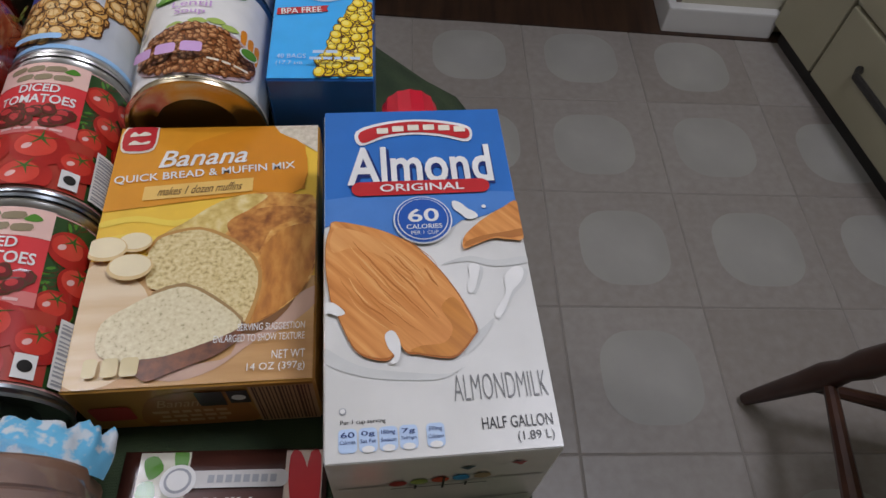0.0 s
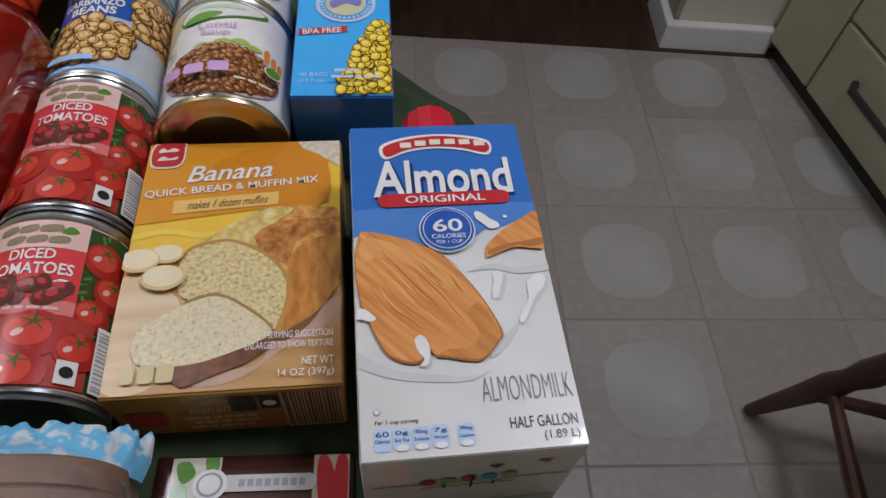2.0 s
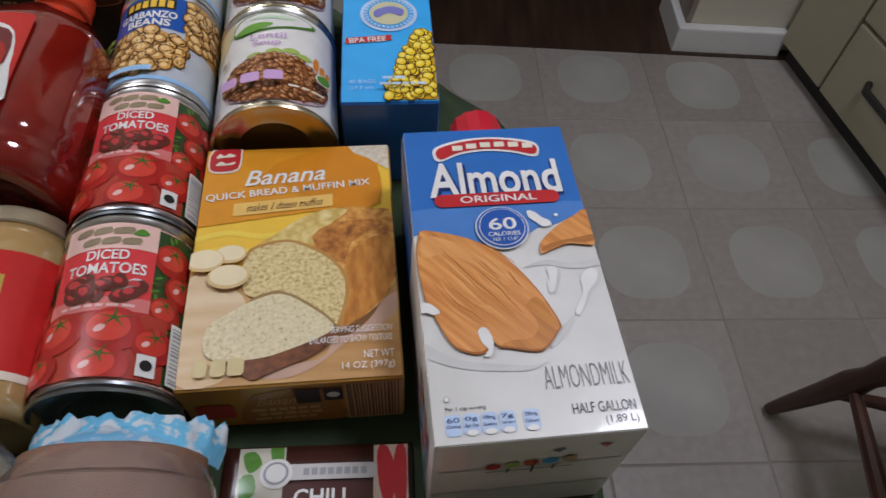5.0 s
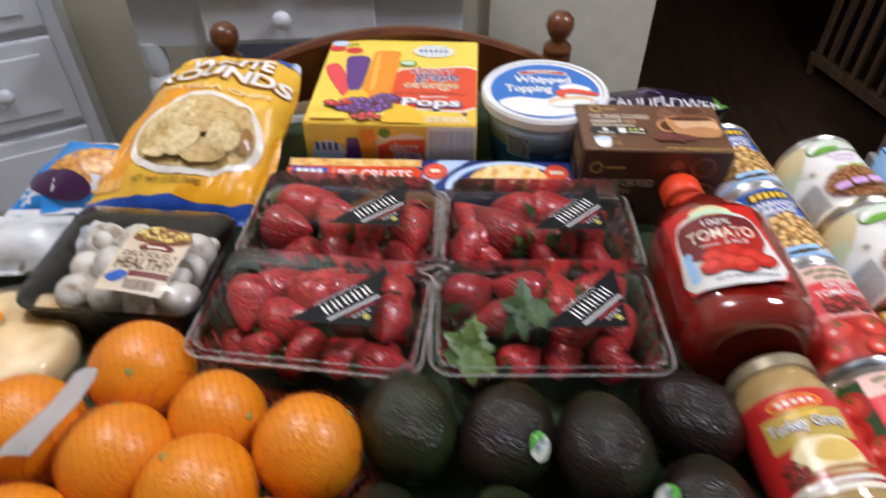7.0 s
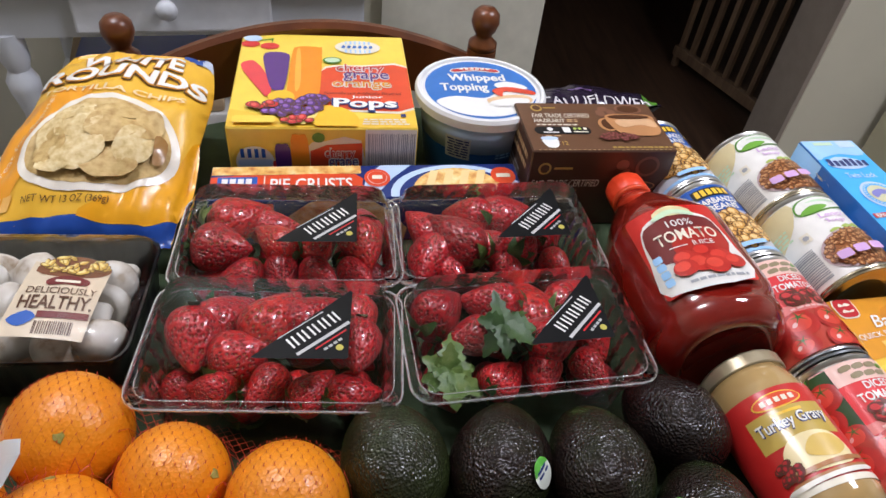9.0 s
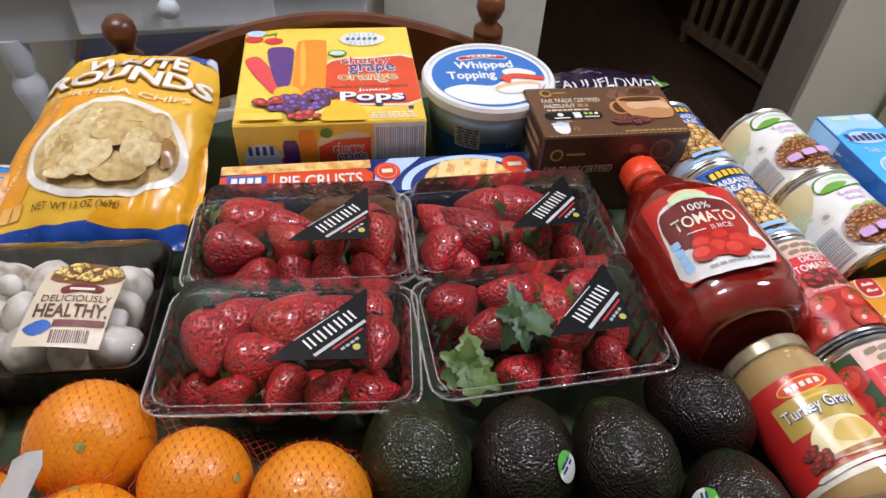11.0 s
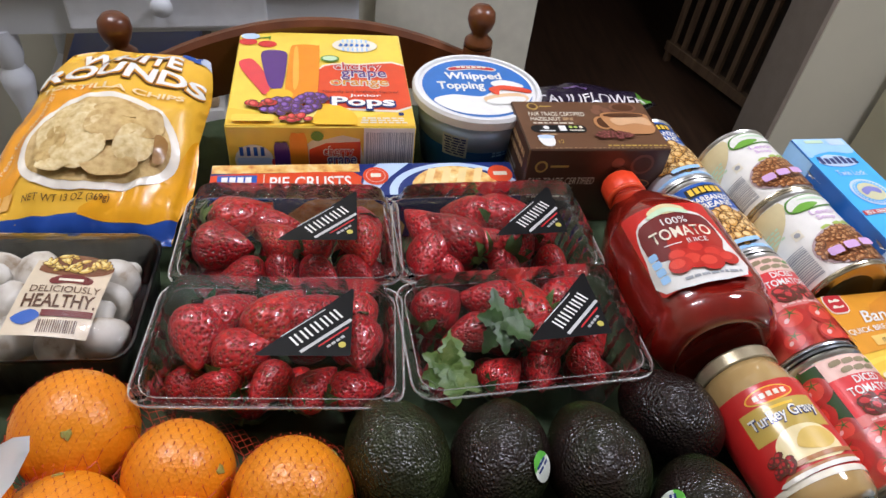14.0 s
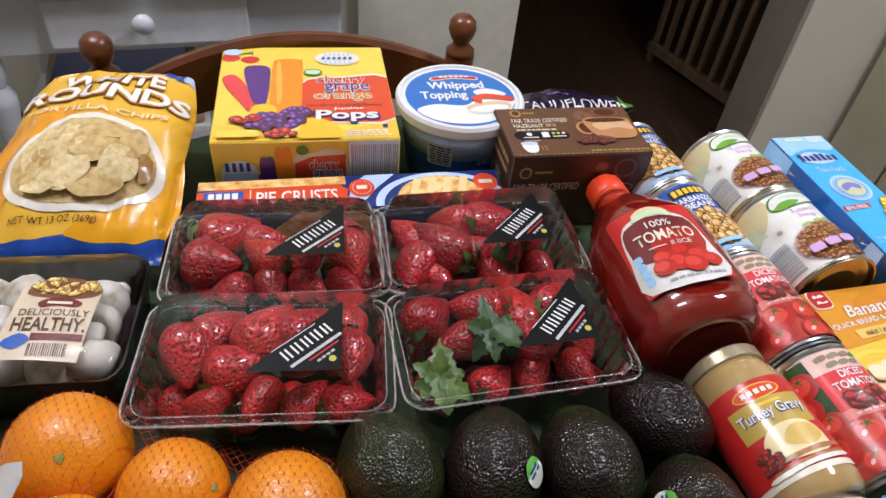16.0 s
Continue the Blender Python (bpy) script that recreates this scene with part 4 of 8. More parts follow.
def coffee_box():
    w, l, h = 0.156, 0.088, 0.092
    t = thing("coffee_pod_box", on_table(-0.3218, 0.5243, 3.4, 0, (0.945, 1.0, 1.01)), "dark brown hazelnut coffee pod box", "box")
    part("carton", boxbm(0, w, 0, l, 0, h, bevel=0.0012, seg=1), ink("coffee_brown", (0.085, 0.040, 0.024)), t)
    p = Print(t, flat_top(h), clip=(0.0008, 0.0008, w - 0.0008, l - 0.0008))
    p.shape("brown_panel", rect(0.001, 0.001, 0.155, 0.087), ink("mocha", (0.14, 0.068, 0.036)), 1)
    p.shape("seal", [ell(0.022, 0.077, 0.0065, n=20), rect(0.030, 0.0765, 0.044, 0.0785)], GOLD, 2)
    p.shape("seal_face", [ell(0.022, 0.077, 0.0045, n=20)], BROWN, 3)
    p.type("FAIR TRADE CERTIFIED", 0.014, 0.059, 0.078, 0.0665, CREAM, 2, lean=0.1)
    p.type("HAZELNUT", 0.014, 0.0500, 0.048, 0.0565, CREAM, 2, bold=0.01, lean=0.1)
    p.bars(0.050, 0.0505, 0.062, 0.0565, 2, TAN, 2, seed=3)
    p.bars(0.014, 0.0440, 0.060, 0.0475, 1, CREAM, 2, seed=4)
    p.shape("black_pill", rect(0.010, 0.0285, 0.072, 0.0420, 0.0065), BLACK, 2)
    p.shape("pill_mark", [ell(0.027, 0.0370, 0.0032, n=16), rect(0.019, 0.0305, 0.036, 0.0322), rect(0.041, 0.031, 0.049, 0.0405)], WHITE, 3)
    p.shape("pill_dot", [ell(0.0545, 0.0380, 0.0022, n=12), ell(0.060, 0.0380, 0.0022, n=12)], LIME, 3)
    p.shape("pill_ring", [ell(0.066, 0.0380, 0.0022, n=12), rect(0.052, 0.0315, 0.068, 0.0332)], CREAM, 3)
    p.bars(0.018, 0.0240, 0.036, 0.0270, 1, TAN, 2, seed=5)
    ring = ink("bean_ring", (0.22, 0.10, 0.06))
    p.shape("bean_ring", [ell(0.128, 0.076, 0.016, 0.009), ell(0.098, 0.076, 0.006, 0.005), ell(0.106, 0.070, 0.005, 0.006, 40), ell(0.093, 0.068, 0.005, 0.006, 20)], ring, 2)
    p.shape("bean_ring_face", [ell(0.128, 0.076, 0.013, 0.007)], BROWN, 3)
    glassy = ink("mug_amber", (0.50, 0.24, 0.10))
    p.shape("mug_handle", ell(0.094, 0.046, 0.010, 0.012), glassy, 3)
    p.shape("mug_handle_gap", ell(0.095, 0.046, 0.0075, 0.0095), BROWN, 4)
    p.shape("mug", smooth_loop(mm("96,62 98,40 106,28 124,25 144,26 151,36 150,50 148,62 122,65"), 4), glassy, 5)
    p.shape("mug_coffee", ell(0.122, 0.059, 0.024, 0.0045), BROWN, 6)
    p.shape("mug_shine", smooth_loop(mm("104,52 125,56 146,54 148,40 130,44 110,40"), 4), ink("mug_light", (0.66, 0.40, 0.22)), 6)
    p.heap("coffee_picture", in_ellipse(0.098, 0.022, 0.022, 0.006), 0.0025, 70, [ink("ground_plum", (0.16, 0.04, 0.04)), ink("ground_light", (0.30, 0.10, 0.09))], 7, 3)
    p.shape("pod", smooth_loop(mm("14,20 30,20 28,6 17,6"), 3), WHITE, 3)
    p.shape("pod_lid", ell(0.022, 0.0205, 0.0095, 0.0030), ICE, 4)
    p.type("12", 0.034, 0.0095, 0.040, 0.0155, GOLD, 3)
    p.bars(0.084, 0.0035, 0.152, 0.0075, 1, GOLD, 3, seed=7)
    p.shape("tear_line", [rect(0.006 + 0.0052 * k, 0.0006, 0.009 + 0.0052 * k, 0.0016) for k in range(28)], TAN, 3)
    f = Print(t, flat_front(0.0), clip=(0.0008, 0.0008, w - 0.0008, h - 0.0008))
    f.shape("seal", [ell(0.016, 0.072, 0.0070, n=20), rect(0.026, 0.071, 0.046, 0.0735)], GOLD, 2)
    f.shape("seal_face", [ell(0.016, 0.072, 0.0048, n=20)], BROWN, 3)
    f.type("FAIR TRADE CERTIFIED", 0.005, 0.0500, 0.079, 0.0585, CREAM, 2, lean=0.1)
    f.type("HAZELNUT", 0.005, 0.0400, 0.043, 0.0475, CREAM, 2, bold=0.01, lean=0.1)
    f.bars(0.044, 0.041, 0.056, 0.047, 2, TAN, 2, seed=3)
    f.bars(0.006, 0.033, 0.056, 0.037, 1, CREAM, 2, seed=4)
    f.shape("bean_ring", [ell(0.128, 0.074, 0.013, 0.012), ell(0.100, 0.076, 0.007, 0.006), ell(0.106, 0.064, 0.006, 0.007)], ring, 2)
    f.shape("bean_ring_face", [ell(0.128, 0.074, 0.010, 0.009)], BROWN, 3)
    f.shape("mug_coffee", ell(0.122, 0.050, 0.022, 0.0065), glassy, 3)
    f.shape("mug_inside", ell(0.122, 0.050, 0.020, 0.0052), BROWN, 4)
    f.shape("black_pill", rect(0.006, 0.016, 0.066, 0.030, 0.0065), BLACK, 2)
    s = Print(t, flat_left(0.0))
    s.bars(-0.080, 0.060, -0.012, 0.084, 2, TAN, 2, seed=21)
    s.bars(-0.080, 0.016, -0.030, 0.052, 6, GREY, 2, seed=22)
    s.shape("red_patch", rect(-0.022, 0.020, -0.006, 0.045, 0.003), ink("rust", (0.35, 0.05, 0.02)), 2)
    return t


def storage_bag_box():
    w, l, h = 0.073, 0.196, 0.070
    t = thing("storage_bag_box", on_table(0.0036, 0.3952, 5.3, 0, (0.893, 0.968, 1.09)), "bright blue box of storage bags showing corn", "box")
    part("carton", boxbm(0, w, 0, l, 0, h, bevel=0.0012, seg=1), ink("cobalt", (0.015, 0.12, 0.42)), t)
    p = Print(t, flat_top(h), clip=(0.0008, 0.0008, w - 0.0008, l - 0.0008))
    p.shape("sky_ground", rect(0.0008, 0.0008, 0.0722, 0.195), SKY, 1)
    p.shape("pale_band", smooth_loop(mm("1,195 72,195 72,172 60,166 36,170 12,164 1,160"), 2), PALEBLUE, 2)
    p.shape("count_block", rect(0.046, 0.182, 0.068, 0.194, 0.002), ICE, 3)
    p.shape("green_strip", rect(0.014, 0.186, 0.040, 0.192), MINT, 3)
    p.shape("logo_bean", smooth_loop(mm("14,158 26,164 44,162 56,156 60,148 40,142 18,144 8,150"), 3), ICE, 3)
    p.shape("logo_mark", [rect(0.010 + 0.0075 * k, 0.147, 0.0155 + 0.0075 * k, 0.157 + 0.003 * (k in (0, 3, 4)), 0.001) for k in range(7)], NAVY, 4)
    p.type("Twin Lock", 0.018, 0.1265, 0.056, 0.1355, ICE, 3, bold=0.015)
    p.shape("ring", ell(0.038, 0.098, 0.0235, 0.0215, n=40), ICE, 3)
    p.shape("ring_gap", ell(0.038, 0.098, 0.0205, 0.0185, n=40), SKY, 4)
    p.shape("ring_text", [[(0.038 + r * math.cos(a + d), 0.098 + r * 0.92 * math.sin(a + d)) for r, d in ((0.0175, 0), (0.0200, 0), (0.0200, 0.12), (0.0175, 0.12))] for a in [0.2 * k for k in range(31)]], ICE, 5)
    p.shape("ring_face", ell(0.038, 0.098, 0.0160, 0.0145, n=30), ink("seal_sand", (0.60, 0.58, 0.36)), 5)
    p.shape("seal_strip", smooth_loop(mm("26,100 38,106 50,102 48,94 38,98 28,92"), 3), ink("seal_violet", (0.20, 0.20, 0.52)), 6)
    p.shape("red_ribbon", mm("3,62 40,66 38.5,69 40,72.5 3,69"), RED, 3)
    p.type("BPA FREE", 0.006, 0.0635, 0.035, 0.0695, WHITE, 4, bold=0.015, rot=5)
    corn = [(a / 1000, b / 1000) for a, b in ((34, 2), (36, 20), (46, 44), (52, 64), (62, 78), (72, 76), (72, 2))]

    def in_corn(x, y):
        c = False
        for (x1, y1), (x2, y2) in zip(corn, corn[1:] + corn[:1]):
            if (y1 > y) != (y2 > y) and x < (x2 - x1) * (y - y1) / (y2 - y1) + x1:
                c = not c
        return c and x < 0.069
    p.shape("corn_ground", corn, ink("corn_deep", (0.66, 0.38, 0.01)), 3)
    p.heap("corn", ((0.034, 0.005, 0.069, 0.076), in_corn), 0.0042, 170, [ink("corn", (0.86, 0.60, 0.02)), ink("corn_light", (0.92, 0.76, 0.16))], 4, 4, 0.85)
    p.type("40 BAGS", 0.006, 0.0185, 0.026, 0.0225, ICE, 4)
    p.bars(0.030, 0.0175, 0.050, 0.0225, 1, ICE, 16, seed=5)
    p.type("(17.7 cm", 0.006, 0.0115, 0.024, 0.0160, ICE, 4)
    p.bars(0.026, 0.0115, 0.066, 0.0160, 1, ICE, 16, seed=6)
    s = Print(t, flat_left(0.0))
    s.shape("pale_side", rect(-0.195, 0.001, -0.150, 0.069), PALEBLUE, 1)
    s.type("40", -0.185, 0.020, -0.165, 0.055, SKY, 2, bold=0.02, rot=90)
    s.shape("flap", [[(-0.004, 0.001), (-0.0005, 0.001), (-0.0005, 0.069), (-0.018, 0.069), (-0.022, 0.05)]], ICE, 2)
    return t


def pie_crust_box():
    w, l, h = 0.296, 0.052, 0.054
    t = thing("pie_crust_box", on_table(-0.621, 0.485, 4.2), "long narrow pie crust box in orange and blue", "box")
    part("carton", boxbm(0, w, 0, l, 0, h, bevel=0.0012, seg=1), NAVY, t)
    p = Print(t, flat_top(h), clip=(0.0008, 0.0008, w - 0.0008, l - 0.0008))
    p.shape("orange_panel", smooth_loop(mm("1,4 1,34 60,37 134,37 140,20 138,4"), 2), SCARLET, 2)
    p.shape("food_strip", rect(0.001, 0.038, 0.140, 0.051), PIEPRINT, 1)
    p.shape("pale_line", mm("139,1 150,1 170,30 190,51 160,51 145,36"), ICE, 1)
    p.shape("logo", rect(0.007, 0.009, 0.043, 0.034, 0.001), BLUE, 3)
    p.shape("logo_mark", [rect(0.011 + 0.0072 * k, 0.021, 0.0165 + 0.0072 * k, 0.031) for k in range(4)] + [rect(0.011 + 0.0058 * k, 0.012, 0.0152 + 0.0058 * k, 0.0175) for k in range(5)], WHITE, 4)
    p.shape("divider", rect(0.049, 0.008, 0.0500, 0.035), CREAM, 3)
    p.type("PIE CRUSTS", 0.055, 0.013, 0.131, 0.031, WHITE, 3, bold=0.015)
    p.shape("round_badge", ell(0.155, 0.030, 0.0125, 0.014), SCARLET, 3)
    p.shape("badge_line", [ell(0.155, 0.030, 0.0095, 0.0105)], PINK, 4)
    p.shape("badge_face", [ell(0.155, 0.030, 0.0088, 0.0098)], SCARLET, 5)
    p.shape("badge_mark", rect(0.150, 0.027, 0.160, 0.033), CREAM, 6)
    p.shape("plate", ell(0.232, 0.004, 0.066, 0.046, n=36), ICE, 2)
    p.shape("plate_inner", ell(0.232, 0.002, 0.058, 0.042, n=36), NAVY, 3)
    p.shape("pie", ell(0.232, 0.008, 0.044, 0.036, n=36), PIEPRINT, 4)
    p.shape("lattice", [[(0.196 + 0.016 * k, 0.0), (0.204 + 0.016 * k, 0.0), (0.216 + 0.016 * k, 0.040), (0.208 + 0.016 * k, 0.040)] for k in range(4)], ink("lattice", (0.84, 0.64, 0.30)), 5)
    p.shape("round_badge", ell(0.280, 0.030, 0.0125, 0.014), SCARLET, 5)
    p.shape("badge_mark", rect(0.273, 0.027, 0.287, 0.033), CREAM, 6)
    f = Print(t, flat_front(0.0), clip=(0.0008, 0.0008, w - 0.0008, h - 0.0008))
    f.shape("pie_picture", smooth_loop(mm("60,2 90,50 150,50 180,2"), 3), PIEPRINT, 1)
    f.shape("orange_panel", rect(0.002, 0.030, 0.058, 0.050), SCARLET, 2)
    return t


def seasoning_packet(x, y, z, rz, tilt):
    w, l = 0.104, 0.130
    t = thing("seasoning_packet", on_table(x, y, rz, z) @ pose(0, 0, 0, tilt, 0, 0), "dark brown chili seasoning packet with pepper picture", "packet", "seasoning packets")
    bm = bmesh.new()
    n = 14
    for side in (0, 1):
        g = [[bm.verts.new((w * i / n, -l * j / n, 0.0012 * side + (0.0045 if side else 0.0) * math.sin(math.pi * min(1, max(0, (i / n - 0.06) / 0.88))) ** 0.6 * math.sin(math.pi * min(1, max(0, (j / n - 0.06) / 0.88))) ** 0.6)) for j in range(n + 1)] for i in range(n + 1)]
        for i in range(n):
            for j in range(n):
                q = (g[i][j], g[i][j + 1], g[i + 1][j + 1], g[i + 1][j])
                bm.faces.new(q if side else tuple(reversed(q)))
        if side:
            border = g
        else:
            base = g
    rim = lambda g: [g[i][0] for i in range(n)] + [g[n][j] for j in range(n)] + [g[i][n] for i in range(n, 0, -1)] + [g[0][j] for j in range(n, 0, -1)]
    a, b = rim(base), rim(border)
    for k in range(len(a)):
        bm.faces.new((a[k], b[k], b[(k + 1) % len(a)], a[(k + 1) % len(a)]))
    bmesh.ops.recalc_face_normals(bm, faces=bm.faces)
    part("pouch", bm, ink("packet_brown", (0.055, 0.018, 0.012)), t, smooth=True)

    def at(u, v, h):
        u, v = u * 1.06 + 0.002, min(v + 0.0160, -0.001)
        i, j = min(1, max(0, (u / w - 0.06) / 0.88)), min(1, max(0, (-v / l - 0.06) / 0.88))
        return Vector((u, v, 0.0016 + 0.0045 * (math.sin(math.pi * i) * math.sin(math.pi * j)) ** 0.6 + h))
    p = Print(t, at, 0.008, 0.008)
    p.shape("herb_picture", mm("6,-14 30,-14 30,-52 6,-52"), ink("herb_pale", (0.60, 0.58, 0.46)), 1)
    p.shape("herb_leaf", [smooth_loop(mm("8,-21 14,-19 18,-26 12,-31"), 3), smooth_loop(mm("7,-34 14,-32 16,-42 9,-46"), 3), smooth_loop(mm("22,-16 28,-15 29,-24 24,-26"), 3)], GREEN, 2)
    p.shape("pepper_ground", mm("76,-16 94,-16 94,-70 76,-60"), ink("pepper_ground", (0.62, 0.50, 0.40)), 1)
    p.shape("red_pepper", [smooth_loop(mm("78,-20 83,-18 88,-34 84,-52 79,-40"), 3), smooth_loop(mm("88,-18 93,-20 93,-46 90,-56 86,-38"), 3)], RED, 2)
    p.shape("white_band", rect(0.030, -0.036, 0.078, -0.027, 0.004), ink("band_grey", (0.60, 0.58, 0.55)), 3)
    p.shape("band_mark", [rect(0.040 + 0.0042 * k, -0.0335, 0.0430 + 0.0042 * k, -0.0295) for k in range(8)], GREY, 4)["kind"] = "stuff"
    p.shape("seal_edge", ell(0.026, -0.032, 0.0085, n=24), WHITE, 4)
    p.shape("seal", ell(0.026, -0.032, 0.0065, n=24), GREY, 5)
    p.shape("seal_face", ell(0.026, -0.032, 0.0052, n=24), WHITE, 6)
    p.shape("dark_panel", mm("30,-38 76,-38 76,-70 30,-70"), ink("panel_brown", (0.075, 0.022, 0.016)), 2)
    p.type("CHILI", 0.036, -0.0500, 0.062, -0.0410, WHITE, 3, bold=0.02)
    p.type("ORIGINAL", 0.034, -0.0590, 0.070, -0.0530, TAN, 3)
    p.type("SEASONING", 0.034, -0.0670, 0.070, -0.0615, TAN, 3)
    p.shape("bowl", ell(0.050, -0.098, 0.034, 0.022), RED, 2)
    p.shape("bowl_chili", ell(0.050, -0.096, 0.029, 0.017), CRUST, 3)
    return t


milk_carton()
bread_mix_box()
pops_box()
coffee_box()
storage_bag_box()
pie_crust_box()
seasoning_packet(-0.044, 0.192, 0.0, 4.0, 0.0)
seasoning_packet(-0.010, 0.136, 0.008, 3.0, 2.0)


# ---- cans, jars, bottle, tub ----
def can_body(t, r=0.0365, l=0.107, wall=WHITE, end=TIN):
    part("label_sleeve", lathe(bmesh.new(), [(r, 0.006), (r, l - 0.006)], 48, Matrix.Translation((0, 0, r))), wall, t, smooth="auto")
    prof = [(0.0, 0.0045), (r * 0.55, 0.0045), (r * 0.60, 0.0035), (r * 0.72, 0.0045), (r * 0.86, 0.0035), (r - 0.0015, 0.0045), (r - 0.001, 0.0005), (r + 0.0006, 0.0), (r + 0.0012, 0.0015), (r + 0.0006, 0.0030), (r - 0.0006, 0.0045), (r - 0.0002, 0.0062)]
    part("near_end", lathe(bmesh.new(), prof, 48, Matrix.Translation((0, 0, r))), end, t, "stamped metal can end", smooth="auto")
    part("far_end", lathe(bmesh.new(), [(q, l - y) for q, y in prof], 48, Matrix.Translation((0, 0, r))), TIN, t, "stamped metal can end", smooth="auto")


def can_print(t, r=0.0365, l=0.107):
    return Print(t, round_top(r, r), 0.005, clip=(-0.075, 0.0065, 0.075, l - 0.0065))


CALYXINK = ink("calyx_green", (0.05, 0.13, 0.02))


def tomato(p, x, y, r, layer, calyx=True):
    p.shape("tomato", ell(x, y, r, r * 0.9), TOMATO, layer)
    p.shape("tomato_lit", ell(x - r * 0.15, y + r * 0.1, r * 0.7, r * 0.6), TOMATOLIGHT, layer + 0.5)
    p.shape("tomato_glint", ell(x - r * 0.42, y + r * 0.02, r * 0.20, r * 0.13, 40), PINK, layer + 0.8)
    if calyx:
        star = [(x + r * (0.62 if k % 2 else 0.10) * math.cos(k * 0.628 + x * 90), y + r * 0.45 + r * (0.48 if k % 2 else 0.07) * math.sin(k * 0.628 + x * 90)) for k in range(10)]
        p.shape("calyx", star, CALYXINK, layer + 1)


def tomato_can(m, group):
    t = thing("tomato_can", m, "red diced tomatoes can lying on its side", "can", group)
    can_body(t, wall=ink("can_rose", (0.80, 0.45, 0.41)), end=TINDARK)
    p = can_print(t)
    for s in (-1, 1):
        p.shape("leaf_ground", rect(min(s * 0.025, s * 0.07), 0.007, max(s * 0.025, s * 0.07), 0.100), DARKGREEN, 1)
        p.heap("leaf_picture", ((s * 0.047 - 0.02, 0.03, s * 0.047 + 0.02, 0.098), lambda x, y: True), 0.0045, 40, [DARKGREEN, GREEN], 1.2, 8 + s, 0.35)
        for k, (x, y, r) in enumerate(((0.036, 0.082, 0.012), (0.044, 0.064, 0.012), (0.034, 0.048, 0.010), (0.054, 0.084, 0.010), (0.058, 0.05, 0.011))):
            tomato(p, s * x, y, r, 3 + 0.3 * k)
    p.shape("red_panel", rect(-0.025, 0.043, 0.025, 0.1005), ink("can_red", (0.72, 0.05, 0.055)), 5)
    p.shape("pink_top", rect(-0.025, 0.083, 0.025, 0.1005), ink("can_pink", (0.84, 0.55, 0.47)), 6)
    p.shape("brand_mark", [smooth_loop([(x, y), (x + w, y + 0.001), (x + w, y + 0.005), (x, y + 0.004)], 2) for x, y, w in ((-0.017, 0.0925, 0.008), (-0.007, 0.0925, 0.008), (0.003, 0.0925, 0.009), (-0.012, 0.0855, 0.008), (-0.002, 0.0855, 0.008), (0.008, 0.0855, 0.008))], ink("brand_olive", (0.30, 0.24, 0.14)), 7)["kind"] = "stuff"
    p.shape("brand_leaf", smooth_loop(mm("12,93 16,97 20,94 16,92"), 3), GREEN, 7)
    p.type("DICED", -0.009, 0.0755, 0.012, 0.0820, WHITE, 7, bold=0.02)
    p.type("TOMATOES", -0.018, 0.0665, 0.021, 0.0735, WHITE, 7, bold=0.02)
    p.shape("pink_fade", rect(-0.025, 0.044, 0.025, 0.052), ink("can_fade", (0.70, 0.20, 0.18)), 6)
    p.heap("dice_picture", in_ellipse(0.0, 0.057, 0.019, 0.006), 0.0055, 16, [MAROON, ink("dice_light", (0.55, 0.05, 0.05))], 7, 5)
    p.bars(-0.018, 0.0455, 0.018, 0.0485, 1, PINK, 7, seed=4)
    p.shape("vine_ground", rect(-0.070, 0.0068, 0.036, 0.0435), ink("vine_red", (0.45, 0.05, 0.03)), 5)
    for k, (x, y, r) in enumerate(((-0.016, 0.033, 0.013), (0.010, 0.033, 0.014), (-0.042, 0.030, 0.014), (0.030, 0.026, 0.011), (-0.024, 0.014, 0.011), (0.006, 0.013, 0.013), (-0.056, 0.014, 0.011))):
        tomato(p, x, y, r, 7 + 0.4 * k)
    p.shape("recycle_panel", rect(0.022, 0.008, 0.031, 0.020), WHITE, 11)
    p.shape("recycle_ring", [ell(0.0265, 0.014, 0.003, n=14)], BLACK, 12)
    p.shape("code_ground", rect(0.037, 0.0068, 0.066, 0.042), WHITE, 11)
    p.stripes(0.038, 0.0075, 0.065, 0.041, 15, GREY, 12, along="y")
    return t


